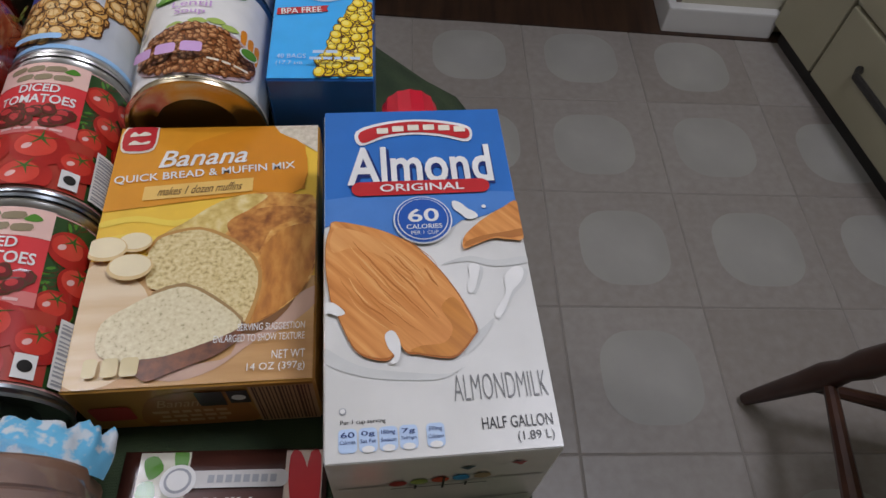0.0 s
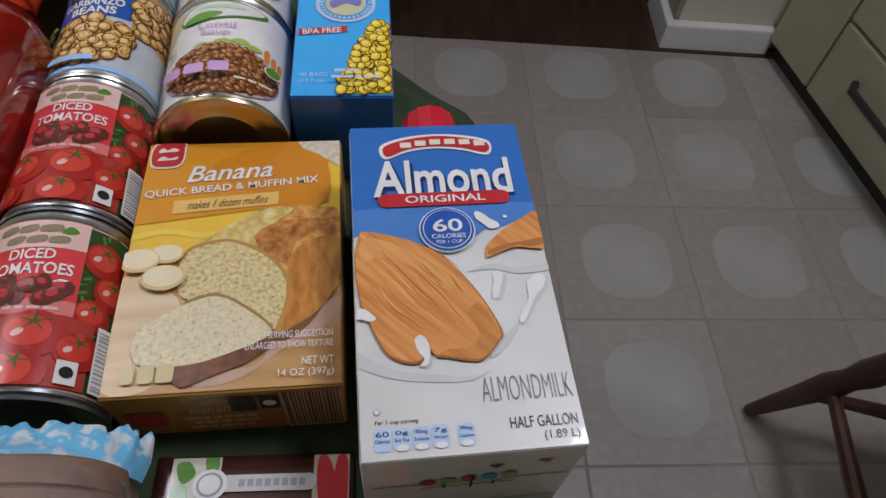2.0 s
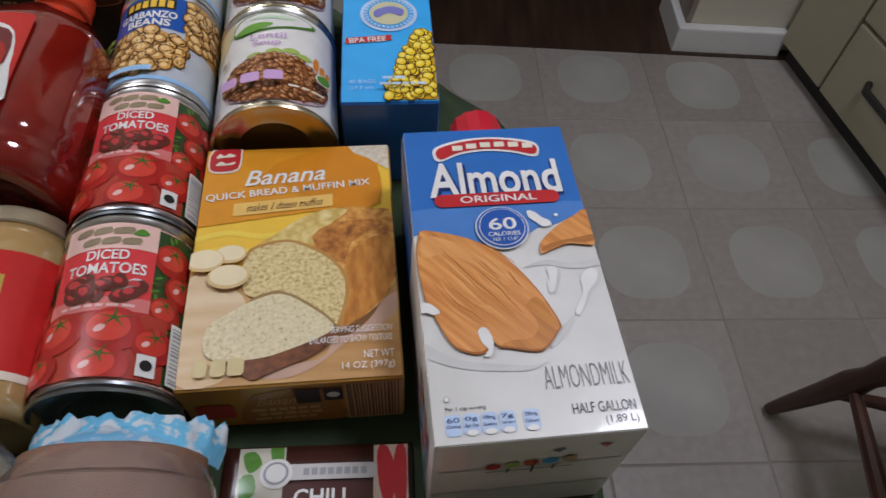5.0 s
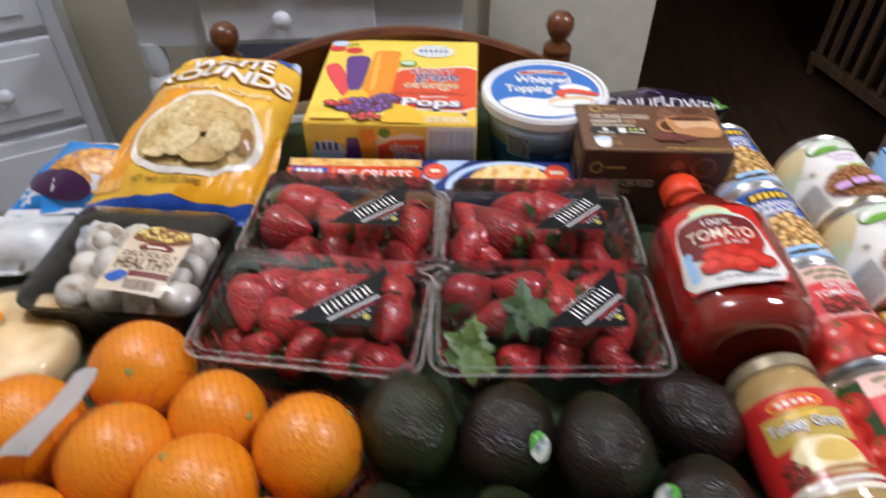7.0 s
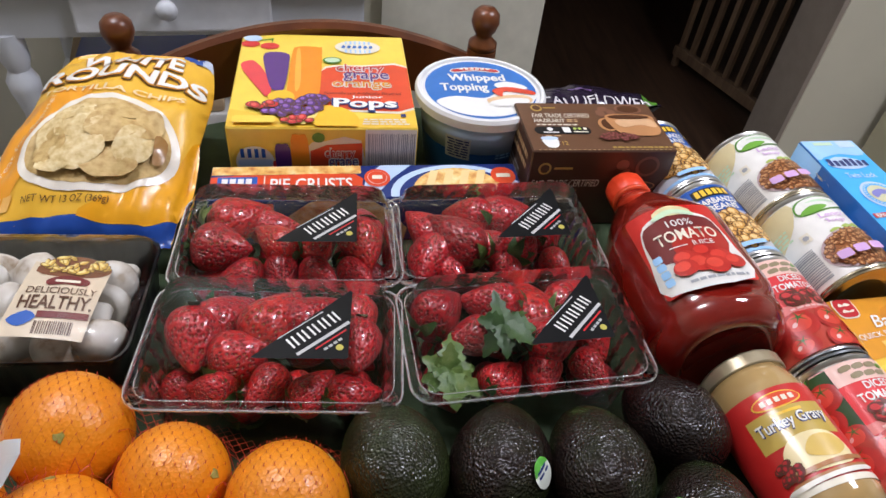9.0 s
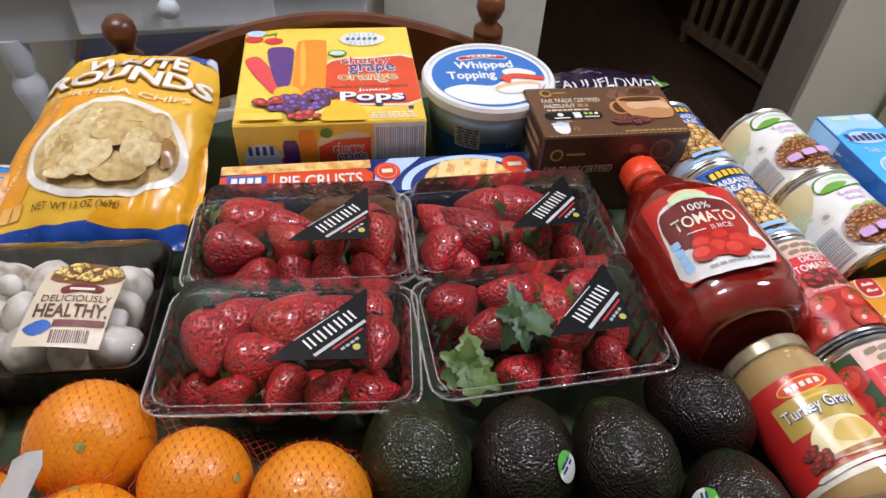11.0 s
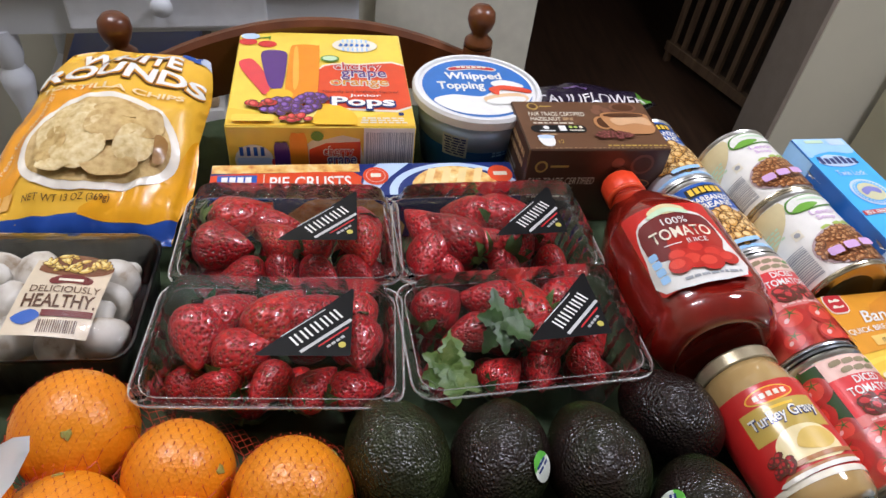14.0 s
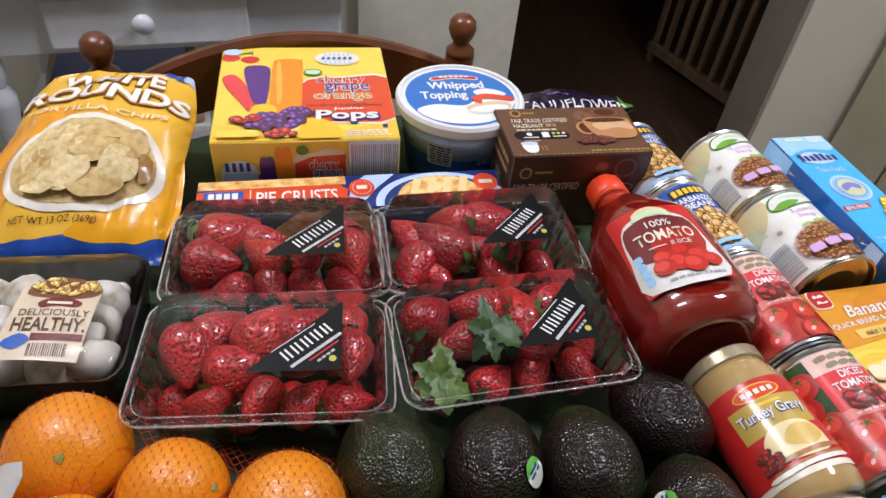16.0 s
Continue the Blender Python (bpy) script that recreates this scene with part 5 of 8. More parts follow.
def bean_can(m, group):
    t = thing("bean_can", m, "blue and silver garbanzo bean can lying on its side", "can", group)
    can_body(t, wall=ink("can_silver", (0.52, 0.55, 0.60)))
    p = can_print(t)
    p.shape("blue_panel", rect(-0.034, 0.062, 0.022, 0.1005), BLUE, 1)
    p.shape("brand_plate", [[(-0.024, 0.083), (0.014, 0.085), (0.014, 0.097), (-0.024, 0.096)]], BLACK, 2)
    p.shape("brand_mark", [rect(-0.021 + 0.0058 * k, 0.0860, -0.0168 + 0.0058 * k, 0.0945) for k in range(6)], YELLOW, 3)
    p.type("GARBANZO", -0.026, 0.0735, 0.016, 0.0815, WHITE, 3, bold=0.03)
    p.type("BEANS", -0.018, 0.0640, 0.012, 0.0722, WHITE, 3, bold=0.03)
    p.shape("bean_side", rect(0.023, 0.050, 0.062, 0.1005), BEAN, 1)
    p.heap("bean_picture", ((0.023, 0.052, 0.062, 0.098), lambda x, y: True), 0.0052, 60, [BEAN, BEANLIGHT], 2, 11, 0.9)
    p.shape("bean_ground", ell(-0.006, 0.037, 0.031, 0.024), BEAN, 2)
    p.heap("bean_picture", in_ellipse(-0.006, 0.037, 0.031, 0.024), 0.0052, 110, [BEAN, BEANLIGHT], 3, 12, 0.9)
    p.heap("herb_picture", in_ellipse(-0.029, 0.048, 0.006, 0.006), 0.0035, 12, [GREEN, LIME], 15, 13)
    p.shape("foot_band", rect(-0.060, 0.0068, 0.060, 0.0105), PALEBLUE, 2)
    p.shape("fact_strip", rect(-0.022, 0.0115, 0.006, 0.0165, 0.002), PALEBLUE, 14)
    return t


def soup_can(m, group):
    t = thing("soup_can", m, "white lentil soup can with green leaf label", "can", group)
    can_body(t, r=0.038, wall=ink("can_white", (0.82, 0.80, 0.75)), end=TINEND)
    p = Print(t, round_top(0.038, 0.038), 0.005, clip=(-0.075, 0.0065, 0.075, 0.1005))
    p.shape("straw_corner", smooth_loop(mm("-60,100 -26,100 -30,80 -42,66 -60,60"), 3), ink("straw_pale", (0.70, 0.60, 0.34)), 1)
    p.shape("leaf_edge", smooth_loop(mm("-26,84 -22,96 -6,100 16,99 30,94 20,86 0,80 -18,78"), 4), GREEN, 2)
    p.shape("leaf_face", smooth_loop(mm("-24.5,85 -20,95 -6,98.5 16,97.6 27,94 18,87 0,81.5 -17,80"), 4), ink("leaf_white", (0.78, 0.77, 0.72)), 3)
    p.shape("brand_mark", smooth_loop(mm("-14,93 -4,95 14,94 12,91 -4,92"), 3), MINT, 4)
    p.shape("organic_leaf", smooth_loop(mm("-23,82 -12,88 2,86 -6,80 -17,78.5"), 3), ink("leaf_green", (0.16, 0.38, 0.05)), 4)
    p.type("Lentil", -0.012, 0.0705, 0.010, 0.0765, LILAC, 3, bold=0.01)
    p.type("Soup", -0.010, 0.0615, 0.007, 0.0685, LILAC, 3, bold=0.01)
    p.shape("herb", [smooth_loop([(x, y), (x + 0.006, y + 0.003), (x + 0.011, y), (x + 0.005, y - 0.003)], 3) for x, y in ((-0.002, 0.056), (0.008, 0.058), (0.016, 0.055), (-0.014, 0.053))], LIME, 2)
    p.shape("carrot", [smooth_loop([(x, y), (x + 0.004, y + 0.001), (x + 0.003, y - 0.014), (x + 0.001, y - 0.016)], 3) for x, y in ((0.028, 0.058), (0.033, 0.054), (0.038, 0.052))], ORANGE, 2)
    p.shape("bowl", ell(0.004, 0.029, 0.036, 0.025), ink("bowl_mauve", (0.55, 0.40, 0.42)), 3)
    p.shape("bowl_soup", ell(0.004, 0.029, 0.033, 0.0225), LENTIL, 4)
    p.heap("lentil_picture", in_ellipse(0.004, 0.029, 0.033, 0.0225), 0.0030, 260, [LENTIL, LENTILLIGHT], 5, 31, 0.6)
    for k in range(3):
        p.shape("fact_bubble", rect(-0.024 + 0.0115 * k, 0.016 + 0.001 * k, -0.0145 + 0.0115 * k, 0.025 + 0.001 * k, 0.002), LILAC, 24)
    p.shape("seal", ell(0.030, 0.030, 0.005, n=18), WHITE, 24)
    p.shape("seal_face", ell(0.030, 0.030, 0.0042, n=18), GREEN, 25)
    p.bars(0.010, 0.0125, 0.030, 0.0155, 1, CREAM, 24, seed=9)
    p.shape("recycle_panel", rect(-0.036, 0.052, -0.028, 0.062), CREAM, 2)
    p.shape("recycle_ring", [ell(-0.032, 0.057, 0.0026, n=12)], GREY, 3)
    p.stripes(-0.056, 0.010, -0.034, 0.046, 16, GREY, 2, along="y")
    p.bars(-0.060, 0.062, -0.040, 0.078, 4, MINT, 2, seed=10)
    return t


row_dir = Vector((-0.148, 0.989, 0)).normalized()
for k in range(4):
    q = Vector((-0.0975, 0.1922, 0)) + row_dir * (0.1085 * k)
    (tomato_can if k < 2 else bean_can)(on_table(q.x, q.y, 8.5), "cans in a row")
for k in range(2):
    q = Vector((-0.0405, 0.3808, 0)) + Vector((-0.137, 0.99, 0)).normalized() * (0.1055 * k)
    soup_can(on_table(q.x, q.y, 7.9, 0, (1.10, 0.98, 1.10)), "soup cans in a row")

# tomato juice bottle
JUICE, jnt, jb = nodes_of("tomato_juice")
jr = ramp(jnt, tex(jnt, "Noise", 18, 6).outputs["Fac"], [(0.3, (0.15, 0.006, 0.004)), (0.7, (0.27, 0.014, 0.007))])
link(jnt, jr.outputs["Color"], jb.inputs["Base Color"])
jb.inputs["Roughness"].default_value, jb.inputs["Coat Weight"].default_value, jb.inputs["Coat Roughness"].default_value = 0.10, 1.0, 0.02
bumped(jnt, jb, tex(jnt, "Noise", 26, 3).outputs["Fac"], 0.25, 0.004)
jb.inputs["Subsurface Weight"].default_value = 0.05
jb.inputs["Subsurface Radius"].default_value = (0.02, 0.003, 0.002)
JR = 0.0575
juice = thing("juice_bottle", on_table(-0.199, 0.309, 6.3, 0, (0.96, 1.0, 0.95)), "clear plastic bottle of red tomato juice on its side", "bottle")


def squarish(a, y):
    return 1 + (0.045 * math.cos(4 * a + math.pi) if 0.02 < y < 0.15 else 0.02 * math.cos(4 * a + math.pi))


bm = lathe(bmesh.new(), [(0.0, 0.006), (0.030, 0.006), (0.040, 0.0), (0.049, 0.004), (0.0545, 0.014), (0.0555, 0.020), (0.0535, 0.024), (0.0555, 0.029), (JR, 0.040), (JR, 0.090), (JR, 0.118), (0.0565, 0.124), (0.0535, 0.131), (0.0490, 0.140), (0.0425, 0.151), (0.0350, 0.163), (0.0275, 0.174), (0.0215, 0.183), (0.0180, 0.189), (0.0180, 0.200), (0.0, 0.200)], 64,
           Matrix.Translation((0, 0, JR)), squarish)
part("body", bm, JUICE, juice, "red juice seen through clear plastic", smooth=True)
part("neck_ring", lathe(bmesh.new(), [(0.018, 0.1905), (0.0208, 0.1915), (0.0208, 0.1945), (0.018, 0.1955)], 32, Matrix.Translation((0, 0, JR))), SCARLET, juice, smooth=True)
part("cap", lathe(bmesh.new(), [(0.0, 0.1960), (0.0192, 0.1960), (0.0204, 0.1980), (0.0199, 0.2140), (0.0172, 0.2180), (0.0, 0.2185)], 40, Matrix.Translation((0, 0, JR)), lambda a, y: 1 + 0.015 * math.cos(26 * a)),
     paint("cap_orange_red", (0.80, 0.060, 0.018), 0.35), juice, "orange-red screw cap", smooth="auto")
p = Print(juice, lambda u, v, h: round_top(JR, JR)(-0.050 + (u + 0.050) * 0.90, 0.030 + (v - 0.030) * 0.95, h + 0.0022 - 0.0022 * math.cos(4 * (-0.050 + (u + 0.050) * 0.90) / JR)), 0.006)
o = -0.012
p.shape("red_label", [(o + x, y) for x, y in rect(-0.043, 0.030, 0.043, 0.124, 0.004)], ink("label_red", (0.55, 0.02, 0.015)), 1)
p.shape("white_frame", [(o + x, y) for x, y in smooth_loop(mm("-38,32 38,32 40,70 34,104 18,114 0,118 -18,114 -34,104 -40,70"), 3)], ink("label_white", (0.74, 0.72, 0.68)), 2)
p.shape("crest", [(o + x, y) for x, y in smooth_loop(mm("-18,114 -14,120 0,124 14,120 18,114 0,111"), 3)], ink("crest_cream", (0.72, 0.62, 0.34)), 4)
p.shape("crest_field", [(o + x, y) for x, y in smooth_loop(mm("-19,113 0,119 19,113 17,109 0,113 -17,109"), 3)], MINT, 5)
p.shape("maroon_panel", [(o + x, y) for x, y in smooth_loop(mm("-30,62 30,62 34,100 18,109 0,112 -18,109 -34,100"), 3)], MAROON, 3)
p.shape("red_glow", [(o + x, y) for x, y in smooth_loop(mm("-12,58 30,62 32,90 8,94 -14,84"), 3)], ink("panel_red", (0.40, 0.02, 0.012)), 4)
p.type("100%", o - 0.011, 0.0970, o + 0.013, 0.1050, WHITE, 6, bold=0.005)
p.type("TOMATO", o - 0.027, 0.0790, o + 0.029, 0.0920, CREAM, 6, bold=0.012, arch=0.0015)
p.type("JUICE", o + 0.000, 0.0705, o + 0.021, 0.0775, WHITE, 6)
p.shape("rule", [rect(o - 0.020, 0.0735, o - 0.004, 0.0745)], WHITE, 6)
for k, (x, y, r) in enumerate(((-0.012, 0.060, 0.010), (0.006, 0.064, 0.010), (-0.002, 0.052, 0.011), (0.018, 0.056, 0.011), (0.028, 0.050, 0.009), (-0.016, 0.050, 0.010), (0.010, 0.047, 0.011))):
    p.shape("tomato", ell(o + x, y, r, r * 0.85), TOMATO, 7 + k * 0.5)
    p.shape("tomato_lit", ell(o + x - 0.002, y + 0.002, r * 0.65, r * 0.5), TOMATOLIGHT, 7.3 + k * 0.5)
for k in range(4):
    p.shape("fact_bubble", rect(o - 0.037, 0.040 + 0.0085 * k, o - 0.029, 0.0475 + 0.0085 * k, 0.002), PALEBLUE, 4)
p.bars(o - 0.020, 0.034, o + 0.034, 0.039, 1, GREY, 4, seed=3)

# gravy jar
GRAVY = mottled("gravy_through_glass", [(0.3, (0.36, 0.22, 0.08)), (0.7, (0.48, 0.32, 0.13))], 12, 0.1, coat=1.0)
GR = 0.0365
gravy = thing("gravy_jar", on_table(-0.163, 0.181, 10.0), "glass jar of turkey gravy with a red label", "jar")
part("jar", lathe(bmesh.new(), [(0.0, 0.003), (0.024, 0.003), (0.030, 0.0), (0.0345, 0.004), (GR, 0.012), (GR, 0.092), (0.0350, 0.101), (0.0325, 0.108), (0.0315, 0.1150), (0.0, 0.1150)], 48, Matrix.Translation((0, 0, GR))), GRAVY, gravy, "tan gravy behind glass", smooth=True)
part("lid", lathe(bmesh.new(), [(0.0325, 0.1145), (0.0335, 0.1155), (0.0335, 0.1245), (0.0320, 0.1262), (0.0, 0.1255)], 48, Matrix.Translation((0, 0, GR)), lambda a, y: 1 + 0.006 * math.cos(30 * a)), paint("lid_beige", (0.44, 0.37, 0.24), 0.3, 0.5), gravy, "beige metal lid", smooth="auto")
p = Print(gravy, lambda u, v, h: round_top(GR, GR)(u - 0.013, v, h), 0.005)
p.shape("red_label", rect(-0.060, 0.018, 0.060, 0.0915), ink("gravy_red", (0.56, 0.022, 0.02)), 1)
p.shape("cream_foot", rect(-0.060, 0.016, 0.060, 0.0205), CREAM, 2)
p.shape("oval_edge", ell(0.0, 0.0815, 0.0185, 0.0062), YELLOW, 2)
p.shape("oval", ell(0.0, 0.0815, 0.0172, 0.0052), SCARLET, 3)
p.shape("oval_mark", [rect(-0.012 + 0.0052 * k, 0.0795, -0.0085 + 0.0052 * k, 0.0835) for k in range(5)], CREAM, 4)
p.shape("gold_panel", rect(-0.028, 0.0505, 0.030, 0.0755), ink("gravy_gold", (0.52, 0.36, 0.07)), 2)
p.shape("gold_line", [rect(-0.010, 0.0705, 0.012, 0.0725)], YELLOW, 3)
p.type("Turkey Gravy", -0.0240, 0.0580, 0.0265, 0.0695, NAVY, 3, bold=0.05)
p.type("Turkey Gravy", -0.0240, 0.0585, 0.0265, 0.0695, WHITE, 5, bold=0.015)
p.shape("potato", smooth_loop(mm("-16,30 -18,44 -8,53 8,54 20,50 26,38 20,28"), 4), ink("mash", (0.84, 0.70, 0.38)), 3)
p.shape("gravy_pool", smooth_loop(mm("-4,40 4,50 18,49 24,40 12,34"), 4), ink("mash_gold", (0.70, 0.48, 0.12)), 4)
p.shape("turkey_slice", [smooth_loop(mm("-22,%d 0,%d 30,%d 30,%d 0,%d -22,%d" % (y, y + 1, y + 2, y + 5, y + 4, y + 3)), 2) for y in (22, 28)], ink("turkey", (0.40, 0.17, 0.06)), 5)
p.shape("plate", [smooth_loop(mm("-26,20 0,21 32,22 32,25 0,24 -26,23"), 2)], ink("plate_white", (0.76, 0.72, 0.64)), 6)
p.heap("cranberry_picture", in_ellipse(-0.020, 0.034, 0.007, 0.008), 0.003, 22, [MAROON, RED], 5, 14)

# whipped topping tub
tub = thing("whipped_topping_tub", on_table(-0.358, 0.645, 4.0), "round white and blue whipped topping tub", "tub")
UP = pose(0, 0, 0, 90, 0, 0)
part("cup", lathe(bmesh.new(), [(0.0, 0.0), (0.053, 0.0), (0.056, 0.004), (0.0655, 0.080)], 56, UP), ink("tub_blue", (0.012, 0.10, 0.36)), tub, "blue printed plastic cup", smooth="auto")
part("cup_band", lathe(bmesh.new(), [(0.0612, 0.045), (0.0660, 0.0805)], 56, UP), ink("tub_pale", (0.34, 0.46, 0.60)), tub, smooth=True)
part("lid", lathe(bmesh.new(), [(0.0665, 0.078), (0.0705, 0.079), (0.0712, 0.088), (0.0690, 0.0915), (0.0655, 0.0915), (0.0640, 0.0890), (0.0, 0.0890)], 64, UP), paint("lid_white", (0.76, 0.76, 0.75), 0.35), tub, "white plastic snap lid", smooth="auto")
p = Print(tub, flat_top(0.089))
p.shape("blue_disc", ell(0, 0, 0.0605, n=56), ROYAL, 1)
p.shape("white_cloud", smooth_loop(mm("-52,-26 -30,-16 0,-20 20,-8 58,-8 52,-28 36,-46 10,-56 -20,-54 -40,-44"), 4), WHITE, 2)
p.shape("banner_edge", smooth_loop(mm("-26,42 0,47 26,42 25,34 0,38 -25,34"), 3), WHITE, 2)
p.shape("banner", smooth_loop(mm("-24.5,41 0,45.6 24.5,41 23.5,35.5 0,39.6 -23.5,35.5"), 3), RED, 3)
p.shape("banner_mark", [rect(-0.017 + 0.006 * k, 0.0402, -0.0125 + 0.006 * k, 0.0438) for k in range(6)], CREAM, 4)["kind"] = "stuff"
p.type("Whipped", -0.033, 0.011, 0.031, 0.031, WHITE, 3, bold=0.03)
p.type("Topping", -0.044, -0.0100, 0.008, 0.0105, WHITE, 3, bold=0.03)
p.shape("cream_swirl", smooth_loop(mm("16,8 30,14 46,8 52,0 40,-4 22,-2"), 4), WHITE, 4)
p.shape("cake_red", smooth_loop(mm("12,-4 30,2 56,-6 56,-14 40,-10 24,-8 20,-18 14,-14"), 4), ink("topping_red", (0.68, 0.07, 0.03)), 5)
p.shape("cake_biscuit", smooth_loop(mm("2,-24 20,-16 44,-14 52,-24 40,-34 10,-36"), 4), ink("topping_biscuit", (0.74, 0.50, 0.28)), 4)
p.shape("cake_cream", smooth_loop(mm("4,-30 24,-22 46,-22 44,-32 14,-38"), 4), WHITE, 5)
q = Print(tub, lambda u, v, h: Vector(((0.0552 + v * 0.125 + h) * math.sin(u / 0.062), -(0.0552 + v * 0.125 + h) * math.cos(u / 0.062), v)), 0.006)
q.shape("fact_panel", rect(-0.046, 0.036, -0.018, 0.064), ink("panel_grey", (0.48, 0.52, 0.50)), 2)
q.bars(-0.044, 0.038, -0.020, 0.062, 7, NAVY, 3, seed=6)
q.bars(0.010, 0.038, 0.034, 0.046, 2, PALEBLUE, 3, seed=7)
q.shape("mark_panel", rect(0.018, 0.008, 0.034, 0.026), NAVY, 3)
q.shape("mark", [ell(0.026, 0.017, 0.004, n=16)], PALEBLUE, 4)


# ---- fruit and vegetables ----
def ring_verts(bm, w, d, r, z, n=10, flute=0.0, waves=9):
    """A rounded rectangle of points, its long sides fluted."""
    pts = []
    straight_x, straight_y = w / 2 - r, d / 2 - r
    for cx, cy, a0 in ((straight_x, -straight_y, -90), (straight_x, straight_y, 0), (-straight_x, straight_y, 90), (-straight_x, -straight_y, 180)):
        for k in range(5):
            a = radians(a0 + 22.5 * k)
            pts.append((cx + r * math.cos(a), cy + r * math.sin(a)))
    out = []
    for k, (x, y) in enumerate(pts):
        x2, y2 = pts[(k + 1) % len(pts)]
        out.append((x, y))
        far = math.hypot(x2 - x, y2 - y)
        if far > 0.02:
            m = max(2, int(far / 0.0035))
            nx, ny = (y2 - y) / far, -(x2 - x) / far
            for j in range(1, m):
                f = j / m
                s = flute * (0.5 - 0.5 * math.cos(2 * math.pi * waves * f)) if flute else 0
                out.append((x + (x2 - x) * f - nx * s, y + (y2 - y) * f - ny * s))
    return [bm.verts.new((x, y, z)) for x, y in out]


def loft(bm, rings, cap_first=False, cap_last=False):
    for a, b in zip(rings, rings[1:]):
        for k in range(len(a)):
            bm.faces.new((a[k], a[(k + 1) % len(a)], b[(k + 1) % len(b)], b[k]))
    if cap_first:
        bm.faces.new(list(reversed(rings[0])))
    if cap_last:
        bm.faces.new(rings[-1])


def same_rings(bm, specs):
    """Rings of one count: the first sets the number, the others are made at the same spots."""
    base = None
    rings = []
    for w, d, r, z, fl in specs:
        tmp = bmesh.new()
        vs = [v.co.copy() for v in ring_verts(tmp, 0.185, 0.112, 0.016, 0.0)]
        tmp.free()
        ring = []
        for k, c in enumerate(vs):
            sx, sy = (w / 2) / 0.0925, (d / 2) / 0.056
            s = fl * (0.5 - 0.5 * math.cos(k * 1.35)) if fl else 0
            v = Vector((c.x * sx, c.y * sy, z))
            v -= Vector((c.x, c.y, 0)).normalized() * s
            ring.append(bm.verts.new(v))
        rings.append(ring)
    return rings


BERRY, snt, sb = nodes_of("strawberry_skin")
vo = tex(snt, "Voronoi", 350, stretch=(1, 1, 0.75))
sr = ramp(snt, vo.outputs["Distance"], [(0.0, (0.74, 0.46, 0.14)), (0.11, (0.56, 0.17, 0.04)), (0.20, (0.15, 0.002, 0.005)), (0.40, (0.33, 0.004, 0.011)), (0.70, (0.52, 0.012, 0.016))])
sn = tex(snt, "Noise", 50, 4)
smix = snt.nodes.new("ShaderNodeMix")
smix.data_type, smix.blend_type = "RGBA", "MULTIPLY"
smix.inputs["Factor"].default_value = 0.75
so = snt.nodes.new("ShaderNodeObjectInfo")
sor = ramp(snt, so.outputs["Random"], [(0.0, (0.50, 0.45, 0.60)), (0.4, (0.80, 0.75, 0.85)), (0.75, (1.0, 1.0, 1.0)), (1.0, (1.0, 1.8, 0.8))])
link(snt, sr.outputs["Color"], smix.inputs["A"])
link(snt, sor.outputs["Color"], smix.inputs["B"])
link(snt, smix.outputs["Result"], sb.inputs["Base Color"])
sb.inputs["Roughness"].default_value, sb.inputs["Coat Weight"].default_value = 0.33, 0.5
sb.inputs["Coat Roughness"].default_value = 0.07
sb.inputs["Subsurface Weight"].default_value = 0.1
sb.inputs["Subsurface Radius"].default_value = (0.006, 0.001, 0.001)
pit = ramp(snt, vo.outputs["Distance"], [(0.0, (0.5, 0.5, 0.5)), (0.10, (0.2, 0.2, 0.2)), (0.45, (0.85, 0.85, 0.85)), (0.8, (1.0, 1.0, 1.0))])
bumped(snt, sb, pit.outputs["Color"], 1.0, 0.0019)
LEAF = mottled("strawberry_leaf", [(0.3, (0.012, 0.042, 0.006)), (0.7, (0.040, 0.100, 0.016))], 90, 0.45, bump=0.3)
PALELEAF = mottled("pale_leaf", [(0.3, (0.045, 0.10, 0.016)), (0.55, (0.11, 0.18, 0.04)), (0.8, (0.22, 0.27, 0.08))], 90, 0.45, bump=0.3)


def berry_mesh(seed):
    rnd = random.Random(seed)
    bm = bmesh.new()
    n, m = 22, 18
    fat, bend, flat = rnd.uniform(0.88, 1.08), rnd.uniform(-0.25, 0.25), rnd.uniform(0.85, 1.0)
    rings = []
    for j in range(m + 1):
        f = j / m
        r = 0.0212 * fat * ((0.10 + 0.90 * math.sqrt(max(0.0, 1 - (1 - f / 0.34) ** 2))) if f < 0.34 else 0.08 + 0.92 * (1 - ((f - 0.34) / 0.66) ** 1.55) ** 0.95)
        rings.append([bm.verts.new((r * (1 + 0.05 * math.sin(3 * a + seed)) * math.cos(a) + bend * 0.02 * f * f, r * flat * math.sin(a) * (1 + 0.05 * math.cos(2 * a + seed)), 0.018 - 0.053 * f)) for a in [2 * math.pi * k / n for k in range(n)]])
    loft(bm, rings, True, True)
    bmesh.ops.recalc_face_normals(bm, faces=bm.faces)
    return bm


